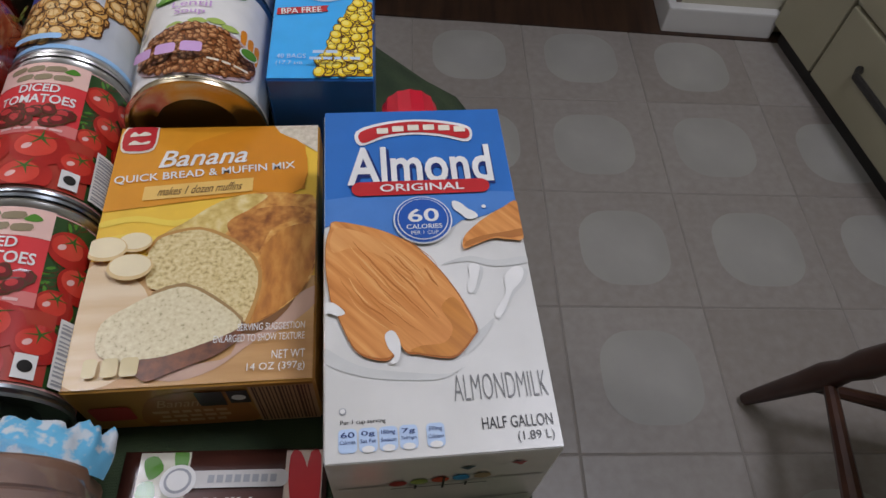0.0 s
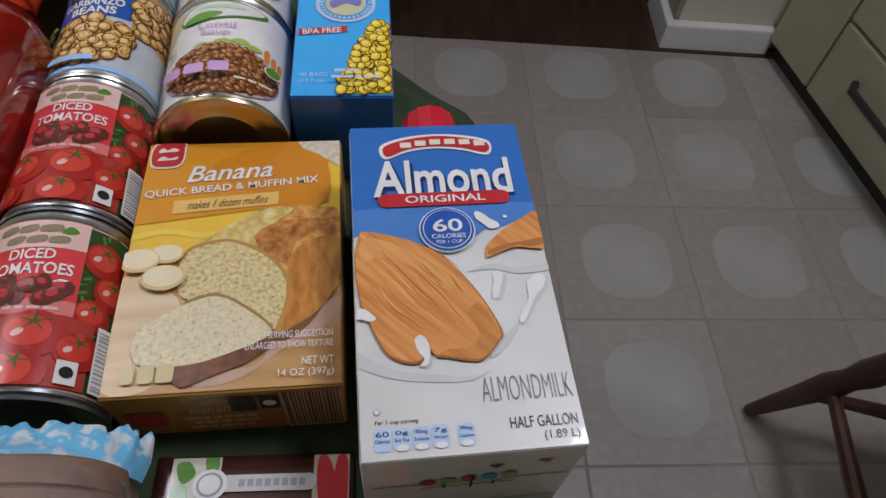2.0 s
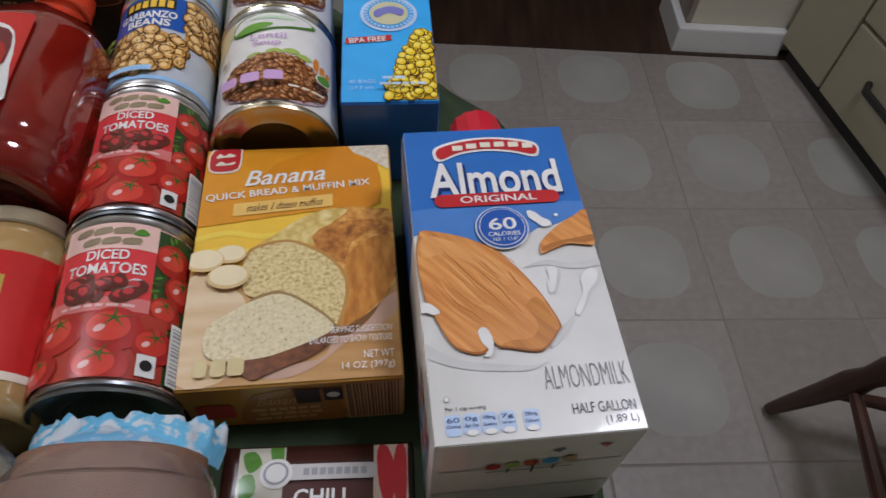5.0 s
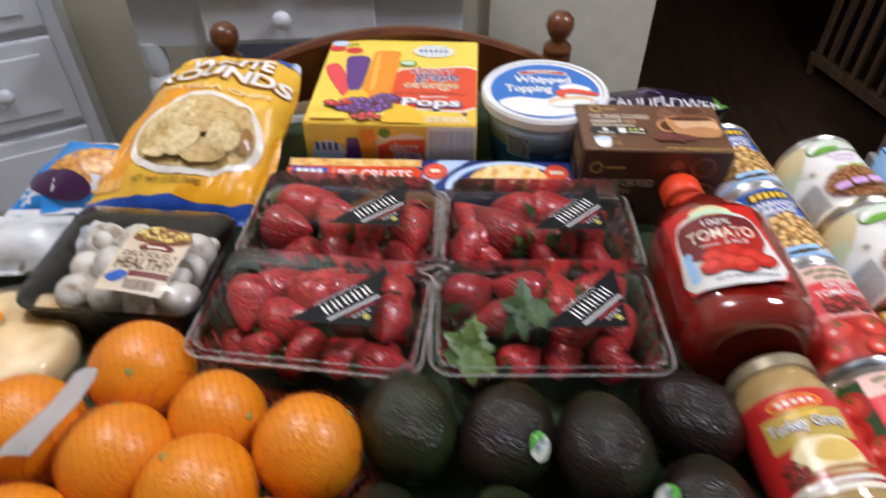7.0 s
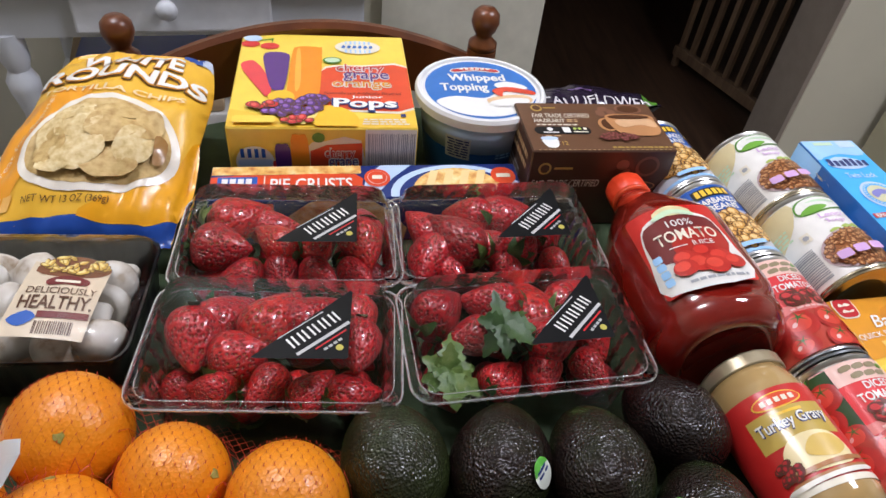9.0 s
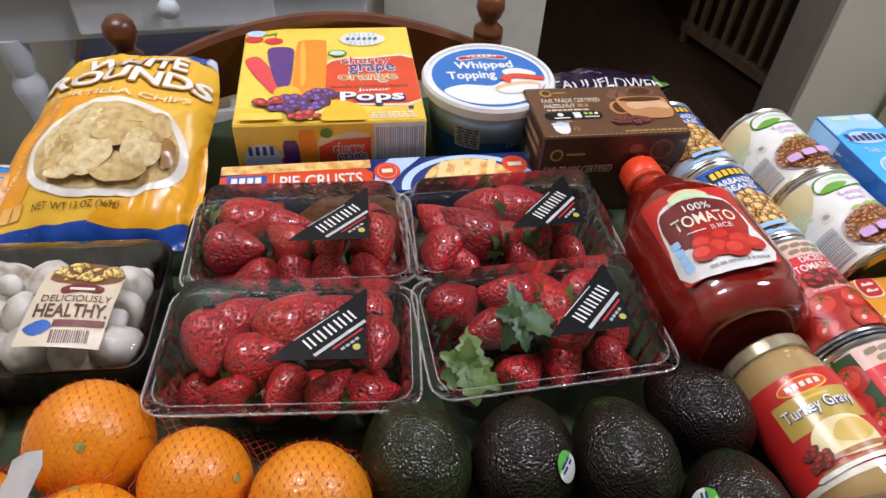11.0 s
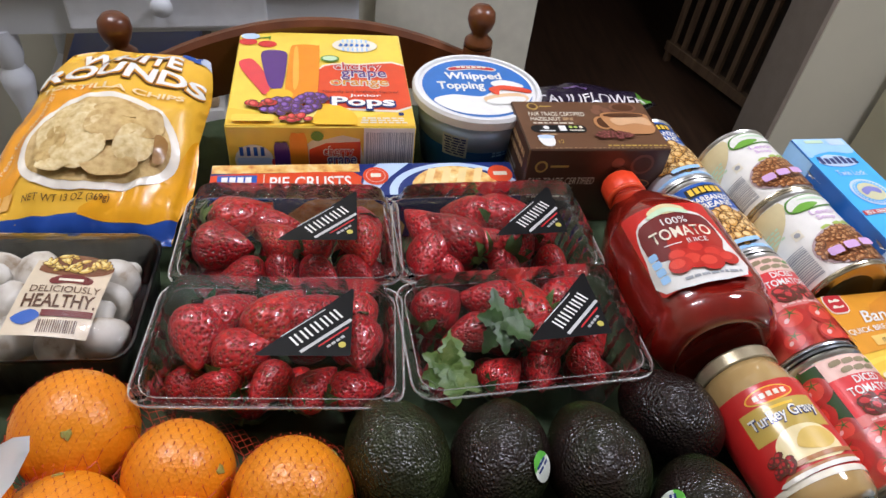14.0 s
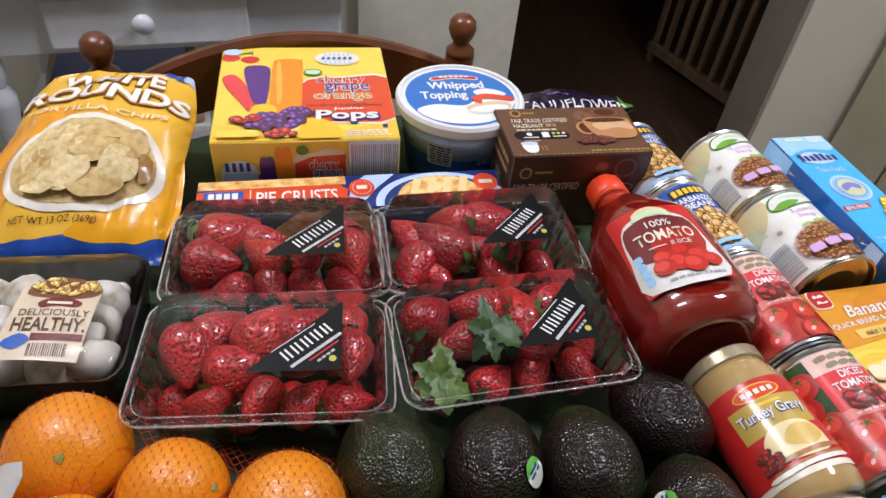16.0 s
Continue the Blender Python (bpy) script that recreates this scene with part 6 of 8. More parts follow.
def calyx_mesh(seed, size=0.016, n=9):
    rnd = random.Random(seed)
    bm = bmesh.new()
    for k in range(n):
        a = 2 * math.pi * k / n + rnd.uniform(-0.2, 0.2)
        l, w, up = size * rnd.uniform(0.75, 1.45), size * rnd.uniform(0.24, 0.36), rnd.uniform(-0.004, 0.007)
        d, s = Vector((math.cos(a), math.sin(a), 0)), Vector((-math.sin(a), math.cos(a), 0))
        spine = [d * (l * f) + Vector((0, 0, 0.0175 + up * math.sin(math.pi * f) - 0.007 * f * f)) for f in (0.05, 0.35, 0.7, 1.0)]
        rows = [[bm.verts.new(p + s * (w * q * g)) for g in (-1, 0, 1)] for p, q in zip(spine, (0.4, 1.0, 0.8, 0.05))]
        for r1, r2 in zip(rows, rows[1:]):
            for g in (0, 1):
                bm.faces.new((r1[g], r1[g + 1], r2[g + 1], r2[g]))
    tube(bm, [(0, 0, 0.015), (0.001, 0, 0.024)], 0.0012, 5)
    return bm


STRAW = []
for seed in range(5):
    b = thing("strawberry", pose(0, 0, 0), "ripe red strawberry with green leaves in a clear box", "strawberry", "strawberries in clear boxes")
    part("fruit", berry_mesh(seed), BERRY, b, smooth=True)
    part("calyx", calyx_mesh(seed), LEAF if seed != 3 else PALELEAF, b, "green leafy calyx", smooth=True)
    STRAW.append(b)
used_first = set()


def put_berry(kind, m):
    if kind not in used_first:
        used_first.add(kind)
        STRAW[kind].matrix_basis = m
        return STRAW[kind]
    return copy_thing(STRAW[kind], m)


FLUTED = [(0.150, 0.080, 0, 0.002, 0), (0.156, 0.086, 0, 0.008, 0.003), (0.168, 0.095, 0, 0.050, 0.003), (0.172, 0.099, 0, 0.0545, 0), (0.184, 0.111, 0, 0.0555, 0), (0.185, 0.112, 0, 0.0590, 0),
          (0.184, 0.111, 0, 0.0610, 0), (0.173, 0.100, 0, 0.0610, 0), (0.170, 0.097, 0, 0.0640, 0.0025), (0.160, 0.084, 0, 0.0830, 0.0025), (0.154, 0.078, 0, 0.0870, 0), (0.146, 0.070, 0, 0.0870, 0), (0.143, 0.067, 0, 0.0860, 0)]


def laid(x, y, z, aim, tilt, roll, size):
    """A berry lying on its side, its tip towards the angle aim."""
    a = radians(aim)
    return Matrix.Translation((x - 0.0085 * size * math.cos(a), y - 0.0085 * size * math.sin(a), z)) @ pose(0, 0, 0, 0, 0, aim) @ pose(0, 0, 0, 0, tilt - 90, 0) @ pose(0, 0, 0, 0, 0, roll) @ Matrix.Diagonal((size, size, size, 1))


def berries(text):
    """x, y in millimetres and the way the tip points, berry by berry."""
    return [(float(a) / 1000, float(b) / 1000, float(c)) for a, b, c in (q.split(",") for q in text.split())]


def clamshell(x, y, rz, seed, top_layer):
    base = on_table(x, y, rz)
    t = thing("strawberry_box", base, "clear plastic strawberry box with black corner label, closed", "box", "clear strawberry boxes")
    bm = bmesh.new()
    loft(bm, same_rings(bm, FLUTED[:6]), True, False)
    bmesh.ops.recalc_face_normals(bm, faces=bm.faces)
    part("tray", bm, PET, t, "clear fluted plastic tray", smooth="auto")
    bm = bmesh.new()
    loft(bm, same_rings(bm, FLUTED[6:]), False, True)
    bmesh.ops.recalc_face_normals(bm, faces=bm.faces)
    lid = part("lid", bm, PET, t, "clear plastic snap lid", smooth="auto")
    lid.visible_shadow = False
    for cx in (-0.083, 0.083):
        part("corner_button", lathe(bmesh.new(), [(0.0065, 0.061), (0.0062, 0.0635), (0.004, 0.0645), (0.0, 0.064)], 16, Matrix.Translation((cx, -0.0475, 0)) @ UP), PET, lid, smooth=True)
    p = Print(t, flat_top(0.0875))
    p.shape("label", smooth_loop(mm("54,28 55,27 55,-33 54,-34 -6,-34.5 -8,-34 -7.5,-33 53,28"), 1), paint("label_black", (0.008, 0.008, 0.009), 0.30, spec=0.2), 1, "black corner label")
    c, s = math.cos(radians(42)), math.sin(radians(42))

    def slant(x0, y0, x1, y1, ox=0.031, oy=-0.009):
        return [(ox + px * c - py * s, oy + px * s + py * c) for px, py in ((x0, y0), (x1, y0), (x1, y1), (x0, y1))]
    p.shape("brand_mark", [slant(-0.0205 + 0.0086 * k + d, -0.0048, -0.0190 + 0.0086 * k + d, 0.0048) for k in range(5) for d in (0.0, 0.0038)], WHITE, 2)["kind"] = "stuff"
    p.shape("brand_line", [slant(-0.022, -0.0115, 0.022, -0.0090), slant(-0.024, 0.0085, 0.014, 0.0093)], ink("label_grey", (0.52, 0.52, 0.52)), 2)
    p.shape("red_line", [slant(-0.010, -0.0150, 0.016, -0.0138)], RED, 2)
    p.shape("small_print", [slant(-0.006 + 0.004 * k, -0.0195, -0.003 + 0.004 * k, -0.0175) for k in range(4)], ink("label_grey_two", (0.42, 0.42, 0.42)), 2)
    p.shape("dot", ell(0.049, -0.0245, 0.0026, n=16), ink("label_gold", (0.55, 0.48, 0.10)), 2)
    rnd = random.Random(seed)
    for i in range(4):
        for j in range(2):
            px, py = (i - 1.5) * 0.038 + rnd.uniform(-0.004, 0.004), (j - 0.5) * 0.038 + rnd.uniform(-0.003, 0.003)
            put_berry(rnd.choice((0, 1, 2)), base @ laid(px, py, 0.024, rnd.uniform(0, 360), rnd.uniform(-15, 15), rnd.uniform(0, 360), rnd.uniform(0.80, 0.92)))
    for k, (px, py, aim) in enumerate(top_layer):
        low = py < -0.029
        put_berry(rnd.choice((0, 1, 2, 4, 0, 1, 2, 3)), base @ laid(px * 0.94, max(py, -0.031), 0.046 if low else 0.0575 - 0.004 * (k % 3), aim, rnd.uniform(-14, 10), rnd.uniform(0, 360), rnd.uniform(0.80, 0.90) if low else rnd.uniform(1.0, 1.16)))
    for spec, rad in ((FLUTED[5], 0.0010), (FLUTED[7], 0.0005)):
        bm = bmesh.new()
        tmp = bmesh.new()
        loop = [v.co.copy() for v in same_rings(tmp, [(spec[0], spec[1], 0, spec[3], 0)])[0]]
        tmp.free()
        tube(bm, loop + loop[:1], rad, 5, False)
        part("rim_bead", bm, PETRIM, lid, "clear moulded rim", smooth=True)


clamshell(-0.543, 0.318, -1.5, 3, berries("-62,3,-88 -41,30,41 -21,-4,21 -4,25,49 25,31,35 64,31,-78 65,-2,-89 62,-35,18 -43,-36,172 -4,-36,-119 34,-35,45"))
clamshell(-0.541, 0.431, 1.0, 8, berries("-48,27,24 -58,-7,-10 -16,26,-1 -14,-4,148 24,4,45 62,25,96 63,-6,-78 -42,-34,-171 -6,-33,-75 28,-35,-40 60,-34,-48"))
clamshell(-0.358, 0.330, 6.0, 13, berries("-62,31,45 -45,3,-166 16,27,96 -22,31,162 54,31,38 62,-2,-77 12,-35,-103 53,-34,-56 -22,-32,38 26,-6,20"))
clamshell(-0.366, 0.441, 5.0, 21, berries("-20,31,139 20,30,4 -62,20,132 -38,-2,136 -43,-34,-60 -6,-3,144 57,-30,-70 54,8,43 -62,-20,-109 10,-33,-67 26,-4,60"))

# two leafy berry tops pressed against a lid
def ragged_leaves(seed, size):
    rnd = random.Random(seed)
    bm = bmesh.new()
    for k in range(9):
        a = 2 * math.pi * k / 9 + rnd.uniform(-0.35, 0.35)
        l, w, up = size * rnd.uniform(0.7, 1.25), size * rnd.uniform(0.24, 0.36), rnd.uniform(-0.25, 0.45)
        d, sd = Vector((math.cos(a), math.sin(a), up)).normalized(), Vector((-math.sin(a), math.cos(a), rnd.uniform(-0.4, 0.4))).normalized()
        curl = rnd.uniform(-0.5, 0.15)
        rows = []
        for q in range(9):
            f = q / 8
            wide = w * math.sin(math.pi * min(1.0, 0.18 + 0.80 * f ** 0.8)) ** 0.9 * (1.18 if q % 2 else 0.80)
            mid = d * (l * f) + Vector((0, 0, curl * l * f * f + 0.0008 * k % 3))
            rows.append([bm.verts.new(mid + sd * (wide * g) + Vector((0, 0, 0.22 * wide * abs(g) + 0.0012 * noise.noise(mid * 300)))) for g in (-1, -0.5, 0, 0.5, 1)])
        for r1, r2 in zip(rows, rows[1:]):
            for g in range(4):
                bm.faces.new((r1[g], r1[g + 1], r2[g + 1], r2[g]))
    return bm


for x, y, z, size, mat_, seed in ((-0.417, 0.298, 0.052, 0.029, PALELEAF, 4), (-0.375, 0.325, 0.070, 0.028, LEAF, 7)):
    tuft = part("leaf_tuft", ragged_leaves(seed, size), mat_, smooth=True)
    tuft.matrix_basis = on_table(x, y, 20, z) @ pose(0, 0, 0, 30 if seed == 4 else 8, -10, 0)
    tagged(tuft, "ragged green strawberry top pressed in a clear box", "leaf")

# oranges in a red net
PEEL, ont, ob_ = nodes_of("orange_peel")
onz = tex(ont, "Noise", 9, 5)
orr = ramp(ont, onz.outputs["Fac"], [(0.25, (0.72, 0.20, 0.006)), (0.7, (0.84, 0.32, 0.010))])
link(ont, orr.outputs["Color"], ob_.inputs["Base Color"])
ob_.inputs["Roughness"].default_value, ob_.inputs["Coat Weight"].default_value = 0.38, 0.15
ov = tex(ont, "Voronoi", 420)
bumped(ont, ob_, ov.outputs["Distance"], 0.35, 0.0009)
STEM = mottled("stem_green", [(0.3, (0.20, 0.22, 0.04)), (0.7, (0.40, 0.36, 0.10))], 200, 0.7)
ORANGES = [(-0.668, 0.260, 0.0395), (-0.597, 0.228, 0.0355), (-0.524, 0.208, 0.0390), (-0.653, 0.186, 0.0400), (-0.588, 0.166, 0.0405), (-0.527, 0.122, 0.0420), (-0.728, 0.200, 0.0410), (-0.612, 0.105, 0.0400), (-0.690, 0.120, 0.0400)]
for k, (x, y, r) in enumerate(ORANGES):
    m = on_table(x, y, 57 * k + 20, r + 0.0005) @ pose(0, 0, 0, (38, 60, 75, 50, 30, 65, 80, 40, 55)[k], 0, 0)
    t = thing("orange", m, "large ripe orange inside a red net", "orange", "oranges in the net")
    bm = bmesh.new()
    bmesh.ops.create_uvsphere(bm, u_segments=36, v_segments=24, radius=r)
    for v in bm.verts:
        d = v.co.normalized()
        v.co *= 1 + 0.018 * noise.noise(d * 1.6 + Vector((k * 7, 0, 0))) - 0.05 * max(0, d.z - 0.97) / 0.03 * 0.6
        v.co.z *= 0.97
    part("peel", bm, PEEL, t, smooth=True)
    part("stem_button", lathe(bmesh.new(), [(0.0035, r * 0.93), (0.0030, r * 0.965), (0.0, r * 0.972)], 8, pose(0, 0, 0, 90, 0, 0), lambda a, y: 1 + 0.3 * math.cos(5 * a)), STEM, t)

NET = paint("red_net", (0.44, 0.045, 0.015), 0.45)


def net_height(x, y):
    z = 0.004
    for ox, oy, r in ORANGES:
        d2 = (x - ox) ** 2 + (y - oy) ** 2
        if d2 < (r + 0.001) ** 2:
            z = max(z, r + math.sqrt((r + 0.0012) ** 2 - d2))
        else:
            d = math.sqrt(d2) - r
            z = max(z, r * (1.0 - d / 0.030) * 0.9)
    return z


bm = bmesh.new()
STEPN = 0.0062
grid = {}
for i in range(52):
    for j in range(46):
        x, y = -0.79 + i * STEPN + (0.0031 if j % 2 else 0), 0.075 + j * STEPN * 0.86
        near = min(math.hypot(x - ox, y - oy) - r for ox, oy, r in ORANGES)
        if near < 0.024 and x < -0.47:
            grid[i, j] = Vector((x, y, net_height(x, y)))
def over_fruit(p):
    return any(math.hypot(p.x - ox, p.y - oy) < r * 0.95 for ox, oy, r in ORANGES)


for (i, j), p0 in grid.items():
    if over_fruit(p0):
        tube(bm, [p0 - Vector((0, 0.0010, 0.0001)), p0 + Vector((0, 0.0010, -0.0001))], 0.00026, 4)
    for di in ((0, 1) if j % 2 else (-1, 0)):
        p1 = grid.get((i + di, j + 1))
        if p1 and abs(p1.z - p0.z) < (0.030 if not over_fruit(p0) and not over_fruit(p1) else 0.007):
            tube(bm, [p0, p1], 0.00005 if over_fruit(p0) and over_fruit(p1) else 0.00026, 3, False)
net = part("net_bag", bm, NET)
net.matrix_basis = on_table(0, 0, 0)
tagged(net, "thin red plastic net round the oranges", "net")
TAGPAPER = paint("tag_paper", (0.70, 0.70, 0.68), 0.5, var=0.04)
bm = bmesh.new()
pr = [(-0.668, 0.226, 0.086), (-0.664, 0.214, 0.090), (-0.668, 0.196, 0.088), (-0.678, 0.176, 0.085), (-0.684, 0.158, 0.084)]
rows = []
for k, (x, y, z) in enumerate(pr):
    w, x = 0.0075 + 0.0012 * k, x - 0.012
    rows.append([bm.verts.new((x - w, y - 0.003, z - 0.001)), bm.verts.new((x, y, z + 0.002)), bm.verts.new((x + w, y + 0.002, z))])
for a, b in zip(rows, rows[1:]):
    for g in (0, 1):
        bm.faces.new((a[g], a[g + 1], b[g + 1], b[g]))
bmesh.ops.solidify(bm, geom=bm.faces, thickness=0.0006)
tag = part("net_tag", bm, TAGPAPER, smooth=True)
tag.matrix_basis = on_table(0, 0, 0)
tagged(tag, "folded white paper tag closing the red net", "tag")

# avocados
SKIN, ant, ab = nodes_of("avocado_skin")
an = tex(ant, "Noise", 24, 6)
ai = ant.nodes.new("ShaderNodeObjectInfo")
am = ant.nodes.new("ShaderNodeMath")
am.operation = "MULTIPLY_ADD"
am.inputs[1].default_value = 0.25
link(ant, ai.outputs["Random"], am.inputs[0])
link(ant, an.outputs["Fac"], am.inputs[2])
ar = ramp(ant, am.outputs[0], [(0.40, (0.0060, 0.0030, 0.0032)), (0.66, (0.013, 0.0070, 0.0055)), (0.84, (0.013, 0.016, 0.006)), (0.97, (0.030, 0.050, 0.012))])
link(ant, ar.outputs["Color"], ab.inputs["Base Color"])
ab.inputs["Roughness"].default_value, ab.inputs["Specular IOR Level"].default_value = 0.20, 0.42
av = tex(ant, "Voronoi", 500)
av2 = tex(ant, "Noise", 90, 8)
amx = ant.nodes.new("ShaderNodeMath")
amx.operation = "ADD"
link(ant, av.outputs["Distance"], amx.inputs[0])
link(ant, av2.outputs["Fac"], amx.inputs[1])
bumped(ant, ab, amx.outputs[0], 0.62, 0.0016)
UNRIPE = SKIN.copy()
UNRIPE.name = "avocado_skin_green"
for n in UNRIPE.node_tree.nodes:
    if n.type == "VALTORGB":
        for e, c in zip(n.color_ramp.elements, ((0.012, 0.010, 0.005), (0.018, 0.022, 0.008), (0.026, 0.038, 0.010), (0.07, 0.08, 0.016))):
            e.color = (*c, 1.0)
AVOS = [(-0.457, 0.236, 20, 1.08), (-0.385, 0.234, -15, 1.06), (-0.317, 0.229, 10, 1.08), (-0.250, 0.264, 35, 1.02), (-0.254, 0.186, -10, 1.06), (-0.462, 0.140, 5, 1.1), (-0.377, 0.150, 25, 1.06), (-0.315, 0.138, -20, 1.08)]
STICKERS = {1: (0.72, -0.30, 0.62), 4: (-0.80, -0.10, 0.60), 6: (-0.35, 0.30, 0.88)}
for k, (x, y, a, s) in enumerate(AVOS):
    r = 0.0335 * s
    t = thing("avocado", on_table(x, y, a, r * 0.98), "dark pebbly-skinned ripe avocado on the green cloth" if k else "dark green pebbly-skinned avocado beside the netted oranges", "avocado", "avocados")
    bm = bmesh.new()
    bmesh.ops.create_uvsphere(bm, u_segments=36, v_segments=28, radius=r)
    for v in bm.verts:
        d = v.co.normalized()
        f = d.y
        v.co.y *= 1.20 + (0.10 * f if f > 0 else 0)
        taper = 1 - 0.16 * max(0, f) ** 1.3
        v.co.x *= taper
        v.co.z *= taper
        v.co *= 1 + 0.02 * noise.noise(d * 2 + Vector((k * 5, 3, 0))) + 0.004 * noise.noise(d * 14 + Vector((k, 0, 0)))
    part("skin", bm, SKIN if k else UNRIPE, t, smooth=True)
    part("stem_button", lathe(bmesh.new(), [(0.004, r * 1.26), (0.0035, r * 1.285), (0.0, r * 1.29)], 8), STEM, t)
    if k in STICKERS:
        d0 = Vector(STICKERS[k]).normalized()
        e1 = d0.cross(Vector((0, 0, 1))).normalized()
        e2 = d0.cross(e1)

        def on_skin(u, v, h, d0=d0, e1=e1, e2=e2, r=r):
            q = (d0 + e1 * (u / r) + e2 * (v / r)).normalized()
            tp = 1 - 0.16 * max(0, q.y) ** 1.3
            return Vector((q.x * tp, q.y * (1.20 + 0.10 * max(0, q.y)), q.z * tp)) * (r * 1.014) + q * h
        p = Print(t, on_skin, 0.003, 0.003)
        p.shape("sticker", ell(0, 0, 0.0075, 0.0100), ink("sticker_white", (0.70, 0.74, 0.66)), 3, "small white and green sticker")
        p.shape("sticker_cap", smooth_loop(mm("-7,-3 -4,-9 0,-10 4,-9 7,-3 0,-5"), 3), ink("sticker_green", (0.10, 0.42, 0.05)), 4)
        p.bars(-0.005, -0.005, 0.005, 0.001, 2, NAVY, 4, seed=2)

# mushrooms in a black tray
CAPSKIN = mottled("mushroom_cap", [(0.34, (0.28, 0.19, 0.11)), (0.44, (0.55, 0.49, 0.41)), (0.60, (0.70, 0.66, 0.59)), (0.8, (0.78, 0.75, 0.69))], 45, 0.55, bump=0.2, bscale=120)
TRAY = paint("black_tray", (0.012, 0.012, 0.013), 0.3)
tray_m = on_table(-0.726, 0.374, 1.0)
tr = thing("mushroom_tray", tray_m, "black tray of white mushrooms under clear film", "tray")
bm = bmesh.new()
k7 = [(0.74, 1.02, 0.0), (0.78, 1.06, 0.004), (0.83, 1.12, 0.048), (0.86, 1.16, 0.050), (0.86, 1.16, 0.047)]
loft(bm, same_rings(bm, [(0.185 * a, 0.112 * b, 0, z, 0.002 if 0.003 < z < 0.03 else 0) for a, b, z in k7]), True, False)
bmesh.ops.recalc_face_normals(bm, faces=bm.faces)
part("tray", bm, TRAY, tr, "ribbed black plastic tray", smooth="auto")
bm = bmesh.new()
loft(bm, same_rings(bm, [(0.185 * 0.862, 0.112 * 1.162, 0, 0.046, 0), (0.185 * 0.862, 0.112 * 1.162, 0, 0.0505, 0), (0.185 * 0.78, 0.112 * 1.05, 0, 0.0585, 0), (0.185 * 0.55, 0.112 * 0.70, 0, 0.0625, 0), (0.185 * 0.25, 0.112 * 0.3, 0, 0.0640, 0)]), False, True)
part("film", bm, FILM, tr, "stretched clear film", smooth=True)
mush = None
rnd = random.Random(5)
spots = [(-0.050, 0.030), (-0.018, 0.036), (0.018, 0.030), (0.050, 0.036), (-0.056, -0.004), (-0.022, 0.000), (0.014, -0.004), (0.046, 0.004), (-0.050, -0.036), (-0.014, -0.034), (0.020, -0.036), (0.052, -0.030)]
for k, (x, y) in enumerate(spots):
    s = rnd.uniform(0.92, 1.12)
    m = tray_m @ Matrix.Translation((x * 0.87 + rnd.uniform(-0.006, 0.006), y * 0.86 + rnd.uniform(-0.005, 0.005), 0.032 + rnd.uniform(-0.004, 0.006))) @ Euler((radians(rnd.choice((10, 70, 110, -60, 150))), radians(rnd.uniform(-30, 30)), radians(rnd.uniform(0, 360)))).to_matrix().to_4x4() @ Matrix.Diagonal((s, s, s, 1))
    if not mush:
        mush = thing("mushroom", m, "whole white button mushroom in the black tray", "mushroom", "mushrooms in the tray")
        part("cap", lathe(bmesh.new(), [(0.0, 0.018), (0.008, 0.0170), (0.015, 0.0125), (0.0190, 0.005), (0.0195, -0.002), (0.0170, -0.006), (0.012, -0.005), (0.006, -0.004)], 24, UP, lambda a, y: 1 + 0.03 * math.cos(3 * a)), CAPSKIN, mush, smooth=True)
        part("stem", lathe(bmesh.new(), [(0.0075, -0.002), (0.0070, -0.012), (0.0085, -0.020), (0.0070, -0.023), (0.0, -0.023)], 14, UP), CAPSKIN, mush, smooth=True)
    else:
        copy_thing(mush, m)
p = Print(tr, lambda u, v, h: Vector((u * 0.94 + 0.026, v * 0.96 - 0.016, 0.0655 - 2.2 * (u + 0.026) ** 2 - 1.5 * (v - 0.016) ** 2 + h)), 0.006, 0.006)
p.shape("label", smooth_loop(mm("-36,-36 24,-38 28,30 -30,38"), 1), ink("label_kraft", (0.66, 0.55, 0.40)), 1, "cream paper label")
p.shape("dish_picture", smooth_loop(mm("-26,26 -16,42 10,44 28,34 22,24 0,20"), 3), ink("dish_dark", (0.20, 0.07, 0.03)), 2)
p.heap("dish_picture", in_ellipse(0.001, 0.034, 0.024, 0.009), 0.005, 34, [ink("dish_gold", (0.62, 0.40, 0.08)), ink("dish_light", (0.80, 0.66, 0.28))], 3, 4, 0.4)
p.shape("brand_plate", smooth_loop(mm("-14,17 0,22 16,18 14,12 0,13 -12,11"), 3), MAROON, 3)
p.shape("brand_mark", rect(-0.008, 0.0145, 0.010, 0.0170), CREAM, 4)
p.type("DELICIOUSLY", -0.026, 0.0030, 0.024, 0.0095, BROWN, 3)
p.type("HEALTHY.", -0.028, -0.0120, 0.024, 0.0010, BROWN, 3, bold=0.02)
p.shape("red_strip", rect(-0.012, -0.0200, 0.024, -0.0140), MAROON, 3)
p.shape("blue_mark", smooth_loop(mm("-32,-22 -20,-14 -12,-20 -22,-28"), 3), BLUE, 3)
p.stripes(-0.012, -0.034, 0.016, -0.023, 18, BROWN, 3)


